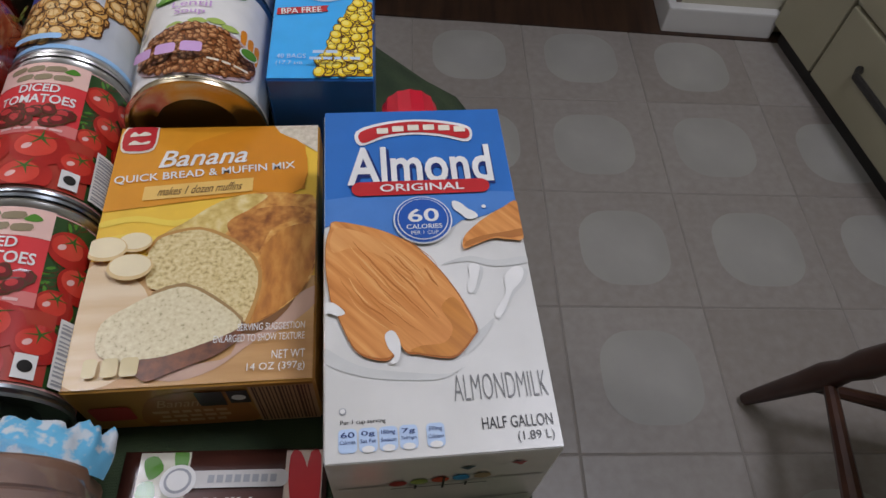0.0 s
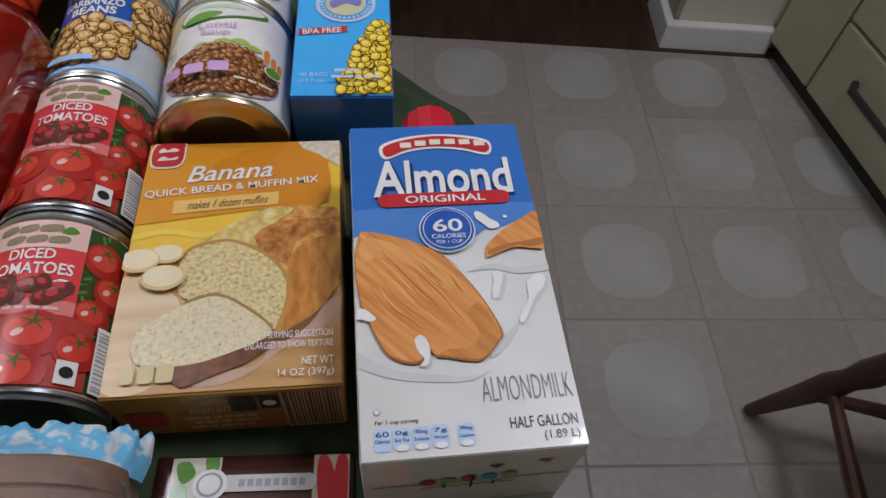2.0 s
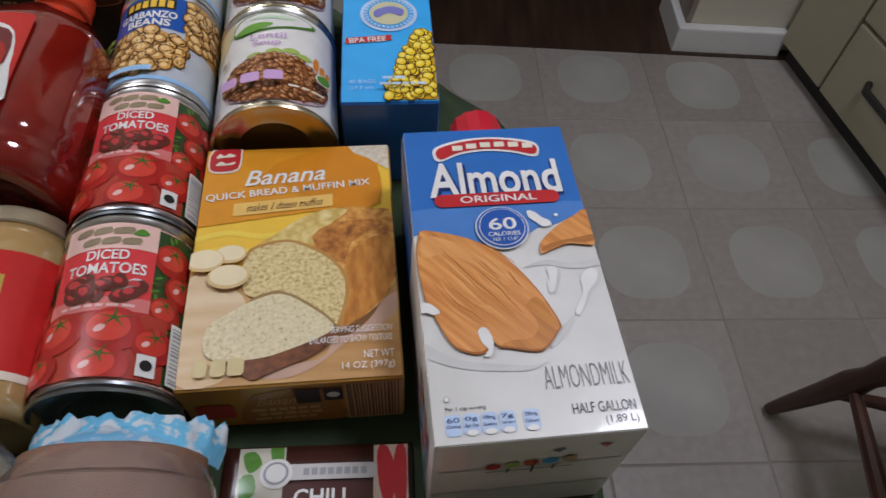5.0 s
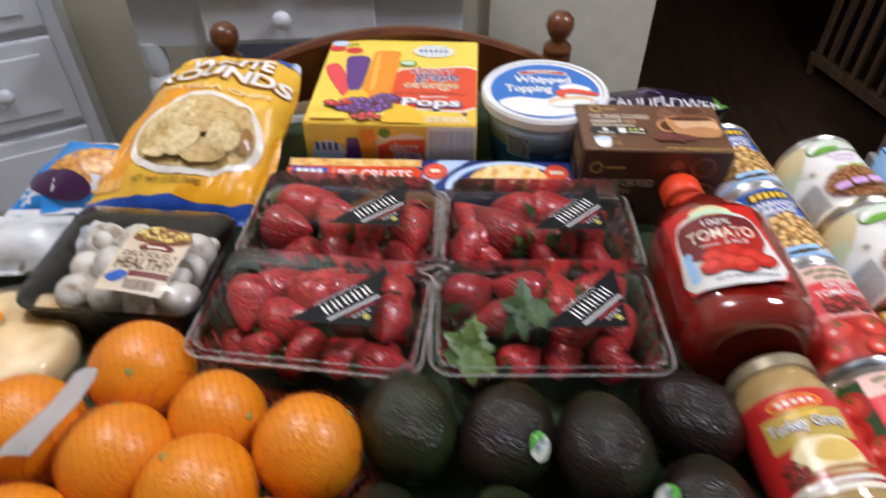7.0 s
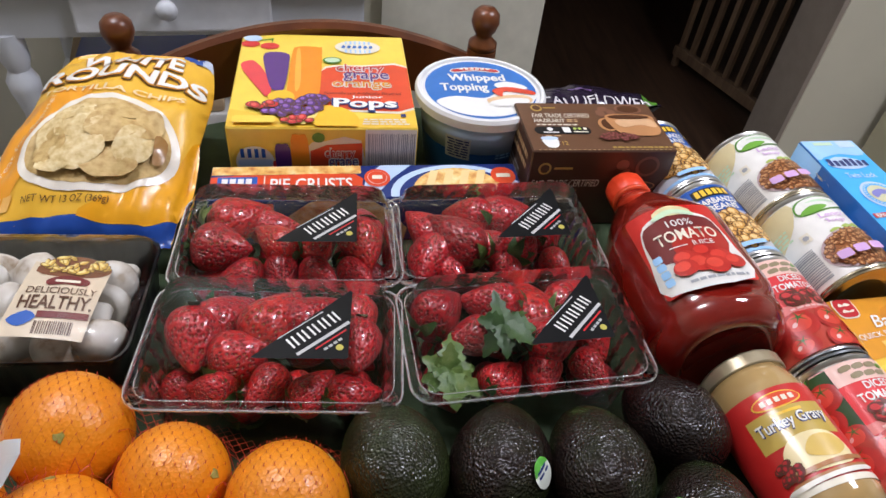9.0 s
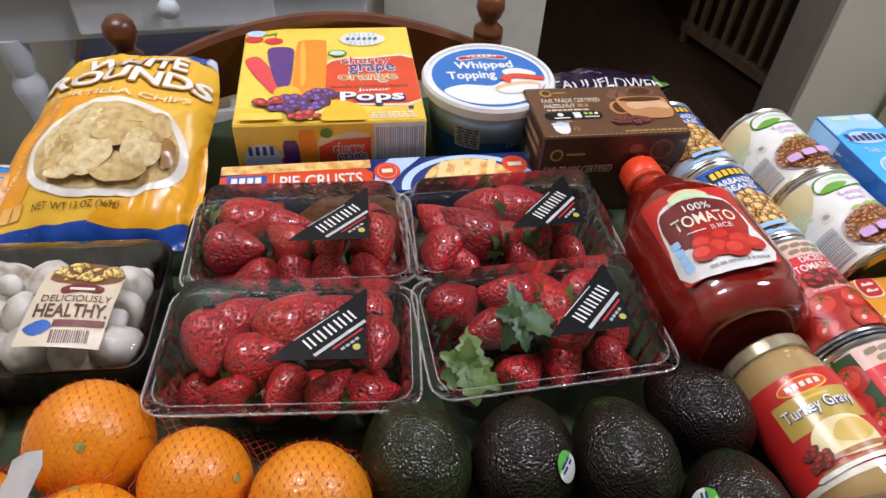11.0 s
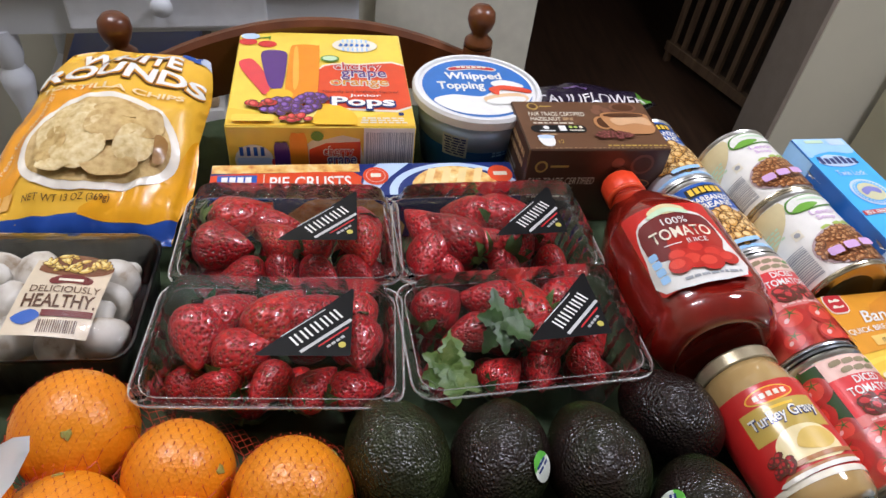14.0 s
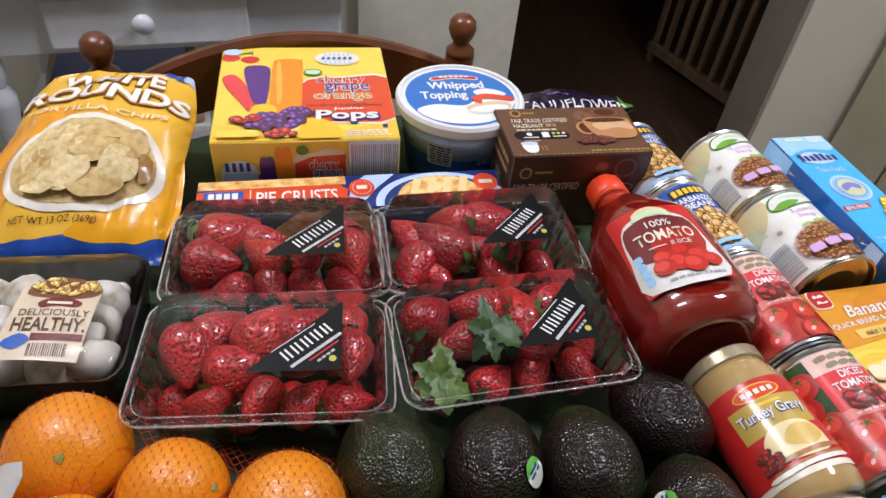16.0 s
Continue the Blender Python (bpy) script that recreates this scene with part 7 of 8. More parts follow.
# ---- bags ----
def sheet_thing(name, label, category, at, material, nu=28, nv=28, under=None, thick=0.0):
    """A soft bag: an upper and a lower skin over the square u, v in 0..1."""
    t = thing(name, Matrix.Identity(4), label, category)
    bm = bmesh.new()
    g = [[[bm.verts.new(f(i / nu, j / nv)) for j in range(nv + 1)] for i in range(nu + 1)] for f in (at, under)]
    for s, gg in enumerate(g):
        for i in range(nu):
            for j in range(nv):
                q = (gg[i][j], gg[i + 1][j], gg[i + 1][j + 1], gg[i][j + 1])
                bm.faces.new(q if s == 0 else tuple(reversed(q)))
    bmesh.ops.remove_doubles(bm, verts=bm.verts, dist=0.0004)
    part("bag", bm, material, t, smooth=True)
    return t


def quad_bag(bl, br, tr_, tl, puff, low, seed, crimp=0.08, wrinkle=0.003, base=0.0, draw=0.0):
    bl, br, tr_, tl = (Vector(p) for p in (bl, br, tr_, tl))

    def mid(u, v):
        u = 0.5 + (u - 0.5) * (1 - draw * max(0.0, (v - 0.72) / 0.28) ** 2)
        v -= 0.5 * draw * max(0.0, (v - 0.72) / 0.28) * (2 * u - 1) ** 4
        return (bl * (1 - u) + br * u) * (1 - v) + (tl * (1 - u) + tr_ * u) * v
    n = (br - bl).cross(tl - bl).normalized()

    def bulge(u, v):
        a = max(0.0, math.sin(math.pi * min(1, max(0, u)))) ** 0.55
        b = max(0.0, math.sin(math.pi * min(1, max(0, (v - crimp) / (1 - 2 * crimp))))) ** 0.5
        return a * b

    def top(u, v, h=0.0):
        w = wrinkle * noise.noise(Vector((u * 5 + seed, v * 5, seed))) + 0.5 * wrinkle * noise.noise(Vector((u * 13, v * 9 + seed, 2)))
        return mid(u, v) + n * (puff * bulge(u, v) + w + h)

    def under(u, v):
        p = mid(u, v) - n * (low * bulge(u, v))
        p.z = max(p.z, base)
        return p
    return top, under


T = TABLE_Z
CHIPSPALE = mottled("chip_crisps_pale", [(0.3, (0.52, 0.35, 0.12)), (0.5, (0.68, 0.52, 0.25)), (0.7, (0.77, 0.64, 0.36))], 160, 0.6, bump=0.4, bscale=300)
GLOSSYELLOW = paint("glossy_yellow_bag", (0.80, 0.45, 0.040), 0.34, var=0.05, scale=12, bump=0.12, bscale=60)
top, under = quad_bag((-0.826, 0.436, T + 0.026), (-0.650, 0.453, T + 0.026), (-0.628, 0.668, T + 0.098), (-0.784, 0.668, T + 0.100), 0.038, 0.060, 3, crimp=0.035, wrinkle=0.0065, base=T + 0.002, draw=0.14)
chips = sheet_thing("chip_bag", "yellow bag of white tortilla chips with a clear window", "bag", top, GLOSSYELLOW, under=under)
p = Print(chips, top, 0.02, 0.02)
p.lift = 0.0005
p.shape("blue_foot", [(0.0, 0.0), (1.0, 0.0), (1.0, 0.125), (0.5, 0.115), (0.0, 0.100)], ink("bag_blue", (0.012, 0.06, 0.30)), 1)
p.shape("orange_flash", smooth_loop([(0.0, 0.26), (0.0, 0.58), (0.16, 0.65), (0.42, 0.68), (0.30, 0.46), (0.20, 0.20), (0.08, 0.16)], 3), ink("bag_orange", (0.82, 0.34, 0.02)), 1.5)
p.shape("orange_foot", smooth_loop([(0.55, 0.11), (0.70, 0.20), (0.90, 0.26), (1.0, 0.50), (1.0, 0.11)], 3), ink("bag_orange_two", (0.80, 0.36, 0.012)), 1.5)


def lower(pts):
    return [(0.170 + (x - 0.14) * 1.02, 0.200 + (y - 0.235) * 0.93) for x, y in pts]


p.shape("window_edge", smooth_loop(lower([(0.17, 0.34), (0.14, 0.48), (0.24, 0.64), (0.44, 0.695), (0.68, 0.67), (0.83, 0.57), (0.90, 0.42), (0.84, 0.29), (0.60, 0.235), (0.32, 0.25)]), 4), ink("window_white", (0.80, 0.74, 0.64)), 2.5)
p.shape("window", smooth_loop(lower([(0.20, 0.355), (0.175, 0.48), (0.265, 0.62), (0.45, 0.667), (0.67, 0.642), (0.80, 0.555), (0.86, 0.42), (0.81, 0.315), (0.59, 0.265), (0.34, 0.28)]), 4), CHIPS, 3.5, "clear window showing chips")
for k, (x, y, a, b, tilt, aim) in enumerate(((0.36, 0.595, 0.13, 0.040, 3.5, 90), (0.58, 0.600, 0.14, 0.040, 3.0, 70), (0.26, 0.50, 0.065, 0.085, 3.5, 140), (0.73, 0.545, 0.075, 0.075, 3.0, 30), (0.40, 0.525, 0.14, 0.070, 4.0, 110), (0.57, 0.515, 0.15, 0.075, 3.5, 60), (0.70, 0.430, 0.105, 0.085, 3.5, 20), (0.30, 0.415, 0.085, 0.080, 3.0, 160), (0.44, 0.405, 0.14, 0.095, 4.0, 100), (0.60, 0.345, 0.15, 0.062, 3.0, 80), (0.36, 0.335, 0.10, 0.042, 2.5, 120))):
    ((x, y),) = lower([(x, y)])
    a *= 0.92
    ca_, sa_ = math.cos(radians(aim)), math.sin(radians(aim))
    bm = bmesh.new()
    hub, rings = bm.verts.new((0, 0, 0)), []
    for f in (0.35, 0.7, 0.93, 1.0, 0.98):
        rings.append([bm.verts.new((f * math.cos(q * math.pi / 14) * (1 + 0.07 * math.sin(q * 0.9 + k)), f * math.sin(q * math.pi / 14) * (1 + 0.06 * math.cos(q * 0.7 + 2 * k)), -1.0 if f == 0.98 else 0.0)) for q in range(28)])
    for q in range(28):
        bm.faces.new((hub, rings[0][q], rings[0][(q + 1) % 28]))
    loft(bm, rings)
    for v in bm.verts:
        fx, fy, down = v.co
        along = fx * ca_ + fy * sa_
        h = 0.0030 + 0.00045 * k + 0.001 * tilt * (0.35 - 0.55 * along - 0.5 * along * along) + 0.0012 * noise.noise(Vector((fx * 2.5, fy * 2.5, k)))
        v.co = top(x + a * fx, y + b * fy, max(0.0019, h + 0.0011 * down))
    part("tortilla_chip", bm, CHIPS if k % 2 else CHIPSPALE, chips, smooth="auto")
# brown patch painted for the shade between chips at the right
p.shape("chip_gap", smooth_loop(lower([(0.775, 0.50), (0.84, 0.47), (0.845, 0.37), (0.80, 0.36), (0.79, 0.42)]), 3), ink("chip_gap", (0.30, 0.15, 0.04)), 13)
for word, x0, y0, x1, y1, rot, arch in (("WHITE", 0.20, 0.822, 0.82, 0.912, 2, 0.020), ("ROUNDS", 0.05, 0.702, 0.98, 0.795, -1, 0.026)):
    for m_, ly, d, bo in ((BROWN, 3, 0.012, 0.07), (AMBER, 4, 0.007, 0.05), (WHITE, 5, 0.0, 0.03)):
        p.type(word, x0, y0 - d, x1, y1 - d, m_, ly, bold=bo, rot=rot, arch=arch)
p.type("TORTILLA CHIPS", 0.10, 0.645, 0.90, 0.675, ink("bag_cream", (0.84, 0.66, 0.40)), 4, bold=0.02, rot=-2)
p.type("Great for dipping!", -0.06, 0.43, 0.34, 0.47, ink("bag_cream_two", (0.84, 0.62, 0.38)), 3, rot=72)
p.type("NET WT 13 OZ (369g)", 0.28, 0.152, 0.68, 0.185, BROWN, 3)
p.shape("fact_bubble", [rect(0.05 + 0.06 * k, 0.14, 0.10 + 0.06 * k, 0.20) for k in range(3)], ink("bag_pale_orange", (0.84, 0.46, 0.12)), 3)
p.shape("silver_corner", [(0.90, 0.965), (1.0, 0.93), (1.0, 1.0), (0.93, 1.0)], ink("bag_silver", (0.45, 0.50, 0.60), 0.2), 2)
p.shape("blue_corner", [(0.78, 0.985), (0.92, 0.95), (0.94, 1.0), (0.78, 1.0)], ink("bag_blue_two", (0.012, 0.06, 0.30)), 2)

top, under = quad_bag((-0.905, 0.445, T + 0.025), (-0.775, 0.462, T + 0.03), (-0.762, 0.560, T + 0.045), (-0.885, 0.555, T + 0.045), 0.030, 0.03, 9, base=T + 0.002)
frozen = sheet_thing("frozen_food_bag", "blue frozen food bag with fried food picture", "bag", top, paint("blue_bag", (0.03, 0.24, 0.62), 0.25, bump=0.1, bscale=50), 18, 14, under=under)
p = Print(frozen, top, 0.08, 0.08)
p.shape("white_foot", [(0.0, 0.0), (1.0, 0.0), (1.0, 0.30), (0.5, 0.42), (0.0, 0.30)], ink("bag_white", (0.70, 0.70, 0.72)), 1)
p.shape("food_picture", smooth_loop([(0.25, 0.40), (0.40, 0.62), (0.75, 0.66), (1.0, 0.60), (1.0, 0.18), (0.75, 0.12), (0.5, 0.25)], 3), CRUST, 2)
p.shape("plum_oval", ell(0.38, 0.24, 0.30, 0.12, -18), ink("plum", (0.055, 0.015, 0.06)), 3)
p.shape("logo_mark", [smooth_loop([(0.30, 0.80), (0.50, 0.86), (0.72, 0.82), (0.60, 0.76)], 3), ell(0.80, 0.84, 0.06, 0.05)], ink("bag_white_two", (0.72, 0.72, 0.74)), 2)

top, under = quad_bag((-0.905, 0.365, T + 0.015), (-0.798, 0.385, T + 0.015), (-0.775, 0.450, T + 0.035), (-0.905, 0.440, T + 0.03), 0.022, 0.02, 15, wrinkle=0.006, base=T + 0.002)
sheet_thing("white_food_bag", "crumpled white and grey plastic food bag", "bag", top, mottled("white_grey_bag", [(0.30, (0.12, 0.13, 0.14)), (0.42, (0.55, 0.56, 0.57)), (0.6, (0.74, 0.74, 0.74))], 16, 0.3, stretch=(0.6, 2.2, 1)), 18, 14, under=under)

# round pastry packs by the table's edge
disc = thing("pastry_pack", on_table(-0.815, 0.285, 15), "round pale pastry in a clear plastic pack", "pack")
part("pastry", lathe(bmesh.new(), [(0.0, 0.0), (0.058, 0.0), (0.064, 0.006), (0.064, 0.024), (0.056, 0.031), (0.0, 0.033)], 40, UP), mottled("pastry", [(0.3, (0.52, 0.33, 0.12)), (0.5, (0.70, 0.52, 0.26)), (0.7, (0.78, 0.63, 0.38))], 30, 0.5, bump=0.2), disc, smooth=True)
part("wrapper", lathe(bmesh.new(), [(0.062, 0.0), (0.068, 0.004), (0.068, 0.028), (0.058, 0.036), (0.0, 0.037)], 40, UP, lambda a, y: 1 + 0.02 * math.sin(9 * a)), FILM, disc, smooth=True)
p = Print(disc, flat_top(0.0372))
p.shape("price_label", rect(-0.055, -0.040, -0.015, 0.020, 0.003), ink("label_plain", (0.68, 0.68, 0.70)), 1)
p.bars(-0.051, -0.030, -0.020, 0.010, 6, GREY, 2, seed=3)
p.shape("orange_mark", ell(-0.004, 0.018, 0.012, 0.010), ORANGE, 1)

# cauliflower bag
top, under = quad_bag((-0.305, 0.618, T + 0.085), (-0.150, 0.640, T + 0.080), (-0.150, 0.735, T + 0.035), (-0.300, 0.735, T + 0.035), 0.016, 0.05, 5, wrinkle=0.005, base=T + 0.002)
caul = sheet_thing("cauliflower_bag", "dark purple frozen cauliflower bag behind the coffee box", "bag", top, paint("plum_bag", (0.022, 0.014, 0.030), 0.2, bump=0.3, bscale=60), 20, 16, under=under)
p = Print(caul, top, 0.06, 0.06)
p.type("CAULIFLOWER", 0.08, 0.05, 0.93, 0.20, ink("caul_white", (0.62, 0.60, 0.60)), 2, bold=0.01)
p.shape("green_corner", [(0.88, 0.05), (0.97, 0.05), (0.97, 0.4), (0.92, 0.4)], GREEN, 1)
p.shape("violet_mark", [ell(0.2, 0.42, 0.08, 0.06), ell(0.42, 0.36, 0.10, 0.05)], ink("violet", (0.16, 0.09, 0.24)), 1)

# English muffins in a bag
MUFFIN = mottled("muffin_top", [(0.3, (0.54, 0.37, 0.17)), (0.5, (0.70, 0.55, 0.32)), (0.75, (0.79, 0.68, 0.48))], 24, 0.6, bump=0.25, bscale=120)
muff = thing("muffin_bag", on_table(-0.177, 0.128, 4.0), "clear bag of pale English muffins", "bag")
for k in range(5):
    m = Matrix.Translation((0.002 * (-1) ** k, 0.002 - 0.040 * k, 0.052 - 0.002 * k)) @ pose(0, 0, 0, 38, 0, 0)
    part("muffin", lathe(bmesh.new(), [(0.0, -0.015), (0.042, -0.015), (0.049, -0.008), (0.051, 0.0), (0.049, 0.008), (0.042, 0.0145), (0.0, 0.016)], 36, m @ UP), MUFFIN, muff, smooth=True)
bm = bmesh.new()
rows = []
for j in range(15):
    f = j / 14
    y = 0.052 - 0.27 * f
    s = 1.0 if 0.05 < f < 0.9 else (0.55 if f <= 0.05 else 0.5)
    rows.append([bm.verts.new((0.056 * s * math.cos(a) * (1 + 0.05 * noise.noise(Vector((a, f * 6, 1)))), y, 0.046 + 0.046 * s * math.sin(a) * (1 + 0.06 * noise.noise(Vector((a * 2, f * 8, 4)))))) for a in [2 * math.pi * k / 24 for k in range(24)]])
loft(bm, rows, True, True)
part("wrapper", bm, BAGFILM, muff, "clear plastic wrapper", smooth=True)
p = Print(muff, lambda u, v, h: Vector((0.058 * math.sin(u / 0.058), v, 0.045 + (0.050 + h) * math.cos(u / 0.058))), 0.008)
p.shape("pale_label", rect(-0.022, -0.110, 0.034, -0.034, 0.002), ink("muffin_label", (0.72, 0.64, 0.42)), 1)
p.shape("brown_plate", rect(-0.024, -0.050, -0.002, -0.036), BROWN, 2)
p.shape("yellow_plate", rect(0.004, -0.062, 0.030, -0.018), ink("muffin_yellow", (0.78, 0.62, 0.20)), 2)
p.type("E", 0.009, -0.058, 0.024, -0.024, RED, 3, bold=0.03)
p.bars(-0.020, -0.105, 0.030, -0.070, 4, TAN, 2, seed=4)

# sliced loaf in a printed bag
LOAFCRUST = mottled("loaf_crust", [(0.3, (0.15, 0.075, 0.045)), (0.7, (0.26, 0.14, 0.085))], 40, 0.6, bump=0.3, bscale=160)
loaf = thing("sliced_loaf", on_table(-0.079, 0.170, 4.5), "sliced brown loaf in a clear printed bag", "bread")
W2, H2 = 0.047, 0.082


def slice_outline(k, s=1.0):
    out = []
    for j in range(28):
        a = 2 * math.pi * j / 28
        x, z = math.cos(a), math.sin(a)
        x, z = (abs(x) ** 0.62) * (1 if x >= 0 else -1), (abs(z) ** 0.62) * (1 if z >= 0 else -1)
        out.append((W2 * s * x * (1 + 0.10 * (z > 0.2)), H2 * 0.5 + H2 * 0.5 * s * z + (0.008 * (1 - x * x) * (z > 0))))
    return out


for k in range(18):
    f = 0.72 + 0.28 * min(1, (k + 0.6) / 2.2) ** 0.6
    y = -0.004 - 0.0140 * k
    dz = 0.0015 * noise.noise(Vector((k * 1.7, 0, 0)))
    bm = bmesh.new()
    o1 = slice_outline(k, f)
    r0 = [[bm.verts.new((x * q, y - d, 0.001 + max(0, z * q + dz))) for x, z in o1] for q, d in ((0.975, 0.0), (1.0, 0.0015), (1.0, 0.0122), (0.975, 0.0137))]
    loft(bm, r0, True, True)
    part("bread_slice", bm, LOAFCRUST, loaf, smooth="auto")
bm = bmesh.new()
rows = []
for j in range(19):
    y = 0.012 - 0.0160 * j
    f = (0.30, 0.74, 0.92, 1.0)[min(3, j)] * 1.05
    rows.append([bm.verts.new((x * (1 + 0.04 * noise.noise(Vector((x * 60, y * 40, 3)))), y, 0.0008 + max(0, z + 0.002) * (1 + 0.03 * noise.noise(Vector((x * 50, y * 50, 8)))))) for x, z in slice_outline(j, f)])
loft(bm, rows, True, True)
part("wrapper", bm, BAGFILM, loaf, "clear plastic bread bag", smooth=True)
RUFF = mottled("printed_film", [(0.40, (0.60, 0.66, 0.70)), (0.46, (0.16, 0.50, 0.74)), (0.54, (0.16, 0.50, 0.74)), (0.60, (0.64, 0.69, 0.72))], 75, 0.22, bump=0.5, bscale=70)
bm = bmesh.new()
rows = []
for q in range(6):
    g = q / 5
    row = []
    for j in range(60):
        a = math.pi * (0.04 + 0.92 * j / 59)
        crinkle = noise.noise(Vector((j * 0.33, q * 0.8, 5))) * 0.005 * g + noise.noise(Vector((j * 0.8, q * 1.1, 9))) * 0.002 * g
        rr = 1.0 + 0.05 * math.sin(math.pi * g) + crinkle * 12
        row.append(bm.verts.new((0.045 * rr * math.cos(a), -0.006 + 0.022 * g + crinkle, max(0.003, 0.034 + (0.040 - 0.010 * g) * rr * math.sin(a) ** 0.8))))
    rows.append(row)
for r1, r2 in zip(rows, rows[1:]):
    for j in range(59):
        bm.faces.new((r1[j], r1[j + 1], r2[j + 1], r2[j]))
part("bag_ruffle", bm, RUFF, loaf, "pale blue printed ruffle of the bag", smooth=True)


def loaf_top(u, v, h):
    a = u / 0.056
    return Vector((0.056 * math.sin(a), v, 0.042 + (0.0535 + h) * max(0.0, math.cos(a)) ** 0.55))


p = Print(loaf, loaf_top, 0.006)
p.shape("blue_label", smooth_loop(mm("-24,-52 40,-50 46,-110 30,-150 -24,-150"), 1), ink("loaf_blue", (0.10, 0.42, 0.66)), 1)
p.shape("oval_edge", smooth_loop(mm("-22,-56 -4,-54 14,-58 10,-74 -6,-88 -22,-86"), 3), ink("loaf_olive", (0.30, 0.34, 0.12)), 2)
p.shape("oval", smooth_loop(mm("-20.5,-58 -4,-55.6 12,-59 8,-73 -6,-86 -20.5,-84"), 3), ink("loaf_white", (0.70, 0.70, 0.68)), 3)
p.shape("brand_mark", [rect(-0.016 + 0.006 * k, -0.074, -0.0115 + 0.006 * k, -0.068) for k in range(4)], PINK, 4)
p.shape("dark_band", mm("14,-72 44,-70 44,-82 10,-84"), BLUE, 2)
p.shape("white_patch", mm("-10,-92 40,-88 42,-106 -14,-110"), ink("loaf_pale", (0.62, 0.64, 0.68)), 2)
p.bars(0.016, -0.081, 0.042, -0.074, 1, PALEBLUE, 3, seed=5)
for s in (-1, 1):
    p.shape("side_print", mm("%d,-60 %d,-60 %d,-150 %d,-150" % (s * 52, s * 66, s * 66, s * 52)), ink("loaf_side", (0.20, 0.50, 0.70)), 1)


# ---- furniture ----
CHAIRWOOD = mottled("chair_wood", [(0.3, (0.060, 0.015, 0.005)), (0.55, (0.13, 0.036, 0.010)), (0.8, (0.21, 0.066, 0.018))], 14, 0.30, stretch=(1, 1, 0.25), coat=0.1)
WHITEPAINT = paint("white_furniture_paint", (0.66, 0.68, 0.72), 0.4, var=0.05, scale=9)


def finial(x, y, z):
    return lathe(bmesh.new(), [(0.013, 0.0), (0.0180, 0.004), (0.0175, 0.010), (0.010, 0.017), (0.0105, 0.021), (0.014, 0.026), (0.0172, 0.036), (0.0160, 0.046), (0.010, 0.0525), (0.0, 0.054)], 24, Matrix.Translation((x, y, z)) @ UP)


# ladder-back chair behind the table; origin under its back, seat towards the table
chair = thing("dining_chair", pose(-0.541, 0.738, 0, 0, 0, 10.6), "dark stained wooden chair with ball finials", "chair")
for s in (-1, 1):
    post = part("back_post", tube(bmesh.new(), [(s * 0.190, 0.05, 0.0), (s * 0.196, 0.0, 0.45), (s * 0.205, 0.0, 0.824)], [0.016, 0.018, 0.018], 14), CHAIRWOOD, chair, smooth="auto")
    part("finial", finial(s * 0.205, 0.0, 0.822), CHAIRWOOD, post, "turned ball finial", smooth=True)
    part("front_leg", tube(bmesh.new(), [(s * 0.20, -0.40, 0.0), (s * 0.195, -0.39, 0.44)], [0.014, 0.020], 12), CHAIRWOOD, chair, smooth="auto")
    part("stretcher", tube(bmesh.new(), [(s * 0.196, -0.39, 0.2), (s * 0.194, 0.02, 0.2)], 0.010, 8), CHAIRWOOD, chair, smooth="auto")


def back_rail(z_mid, z_end, height):
    bm = bmesh.new()
    rows = []
    for k in range(25):
        x = -0.201 + 0.402 * k / 24
        f = 1 - (x / 0.201) ** 2
        zt, bow = z_end + (z_mid - z_end) * f, 0.030 * f
        zb = zt - height * (0.75 + 0.25 * f)
        rows.append([bm.verts.new((x, bow + d, z)) for d, z in ((-0.009, zb), (0.009, zb), (0.009, zt - 0.006), (0.004, zt), (-0.004, zt), (-0.009, zt - 0.006))])
    loft(bm, rows, True, True)
    bmesh.ops.recalc_face_normals(bm, faces=bm.faces)
    return bm


part("crest_rail", back_rail(0.851, 0.811, 0.080), CHAIRWOOD, chair, smooth="auto")
part("back_slat", back_rail(0.700, 0.670, 0.070), CHAIRWOOD, chair, smooth="auto")
part("seat", boxbm(-0.215, 0.215, -0.42, 0.02, 0.435, 0.462, bevel=0.010), CHAIRWOOD, chair, smooth="auto")

SIDEWOOD = mottled("side_chair_wood", [(0.3, (0.022, 0.008, 0.005)), (0.55, (0.050, 0.017, 0.009)), (0.8, (0.085, 0.030, 0.015))], 14, 0.35, stretch=(1, 1, 0.25))
# splayed chair legs beside the table
side = thing("side_chair", pose(0.695, 0.546, 0, 0, 0, -12), "dark wooden chair with splayed turned legs", "chair")
legs = [((0.0, 0.0, 0.012), (0.10, -0.06, 0.46)), ((0.05, -0.42, 0.012), (0.12, -0.34, 0.46)), ((0.46, 0.0, 0.012), (0.38, -0.06, 0.46)), ((0.46, -0.40, 0.012), (0.38, -0.34, 0.46))]
for a, b in legs:
    a, b = Vector(a), Vector(b)
    part("leg", tube(bmesh.new(), [a.lerp(b, f) for f in (0, 0.1, 0.3, 0.42, 0.5, 0.58, 0.8, 1.0)], [0.011, 0.014, 0.018, 0.022, 0.017, 0.022, 0.019, 0.014], 12), SIDEWOOD, side, smooth="auto")
for i, j, f in ((0, 1, 0.42), (2, 3, 0.42), (0, 2, 0.3)):
    a, b = (Vector(legs[k][0]).lerp(Vector(legs[k][1]), f) for k in (i, j))
    part("stretcher", tube(bmesh.new(), [a, a.lerp(b, 0.5), b], [0.009, 0.014, 0.009], 10), SIDEWOOD, side, smooth="auto")
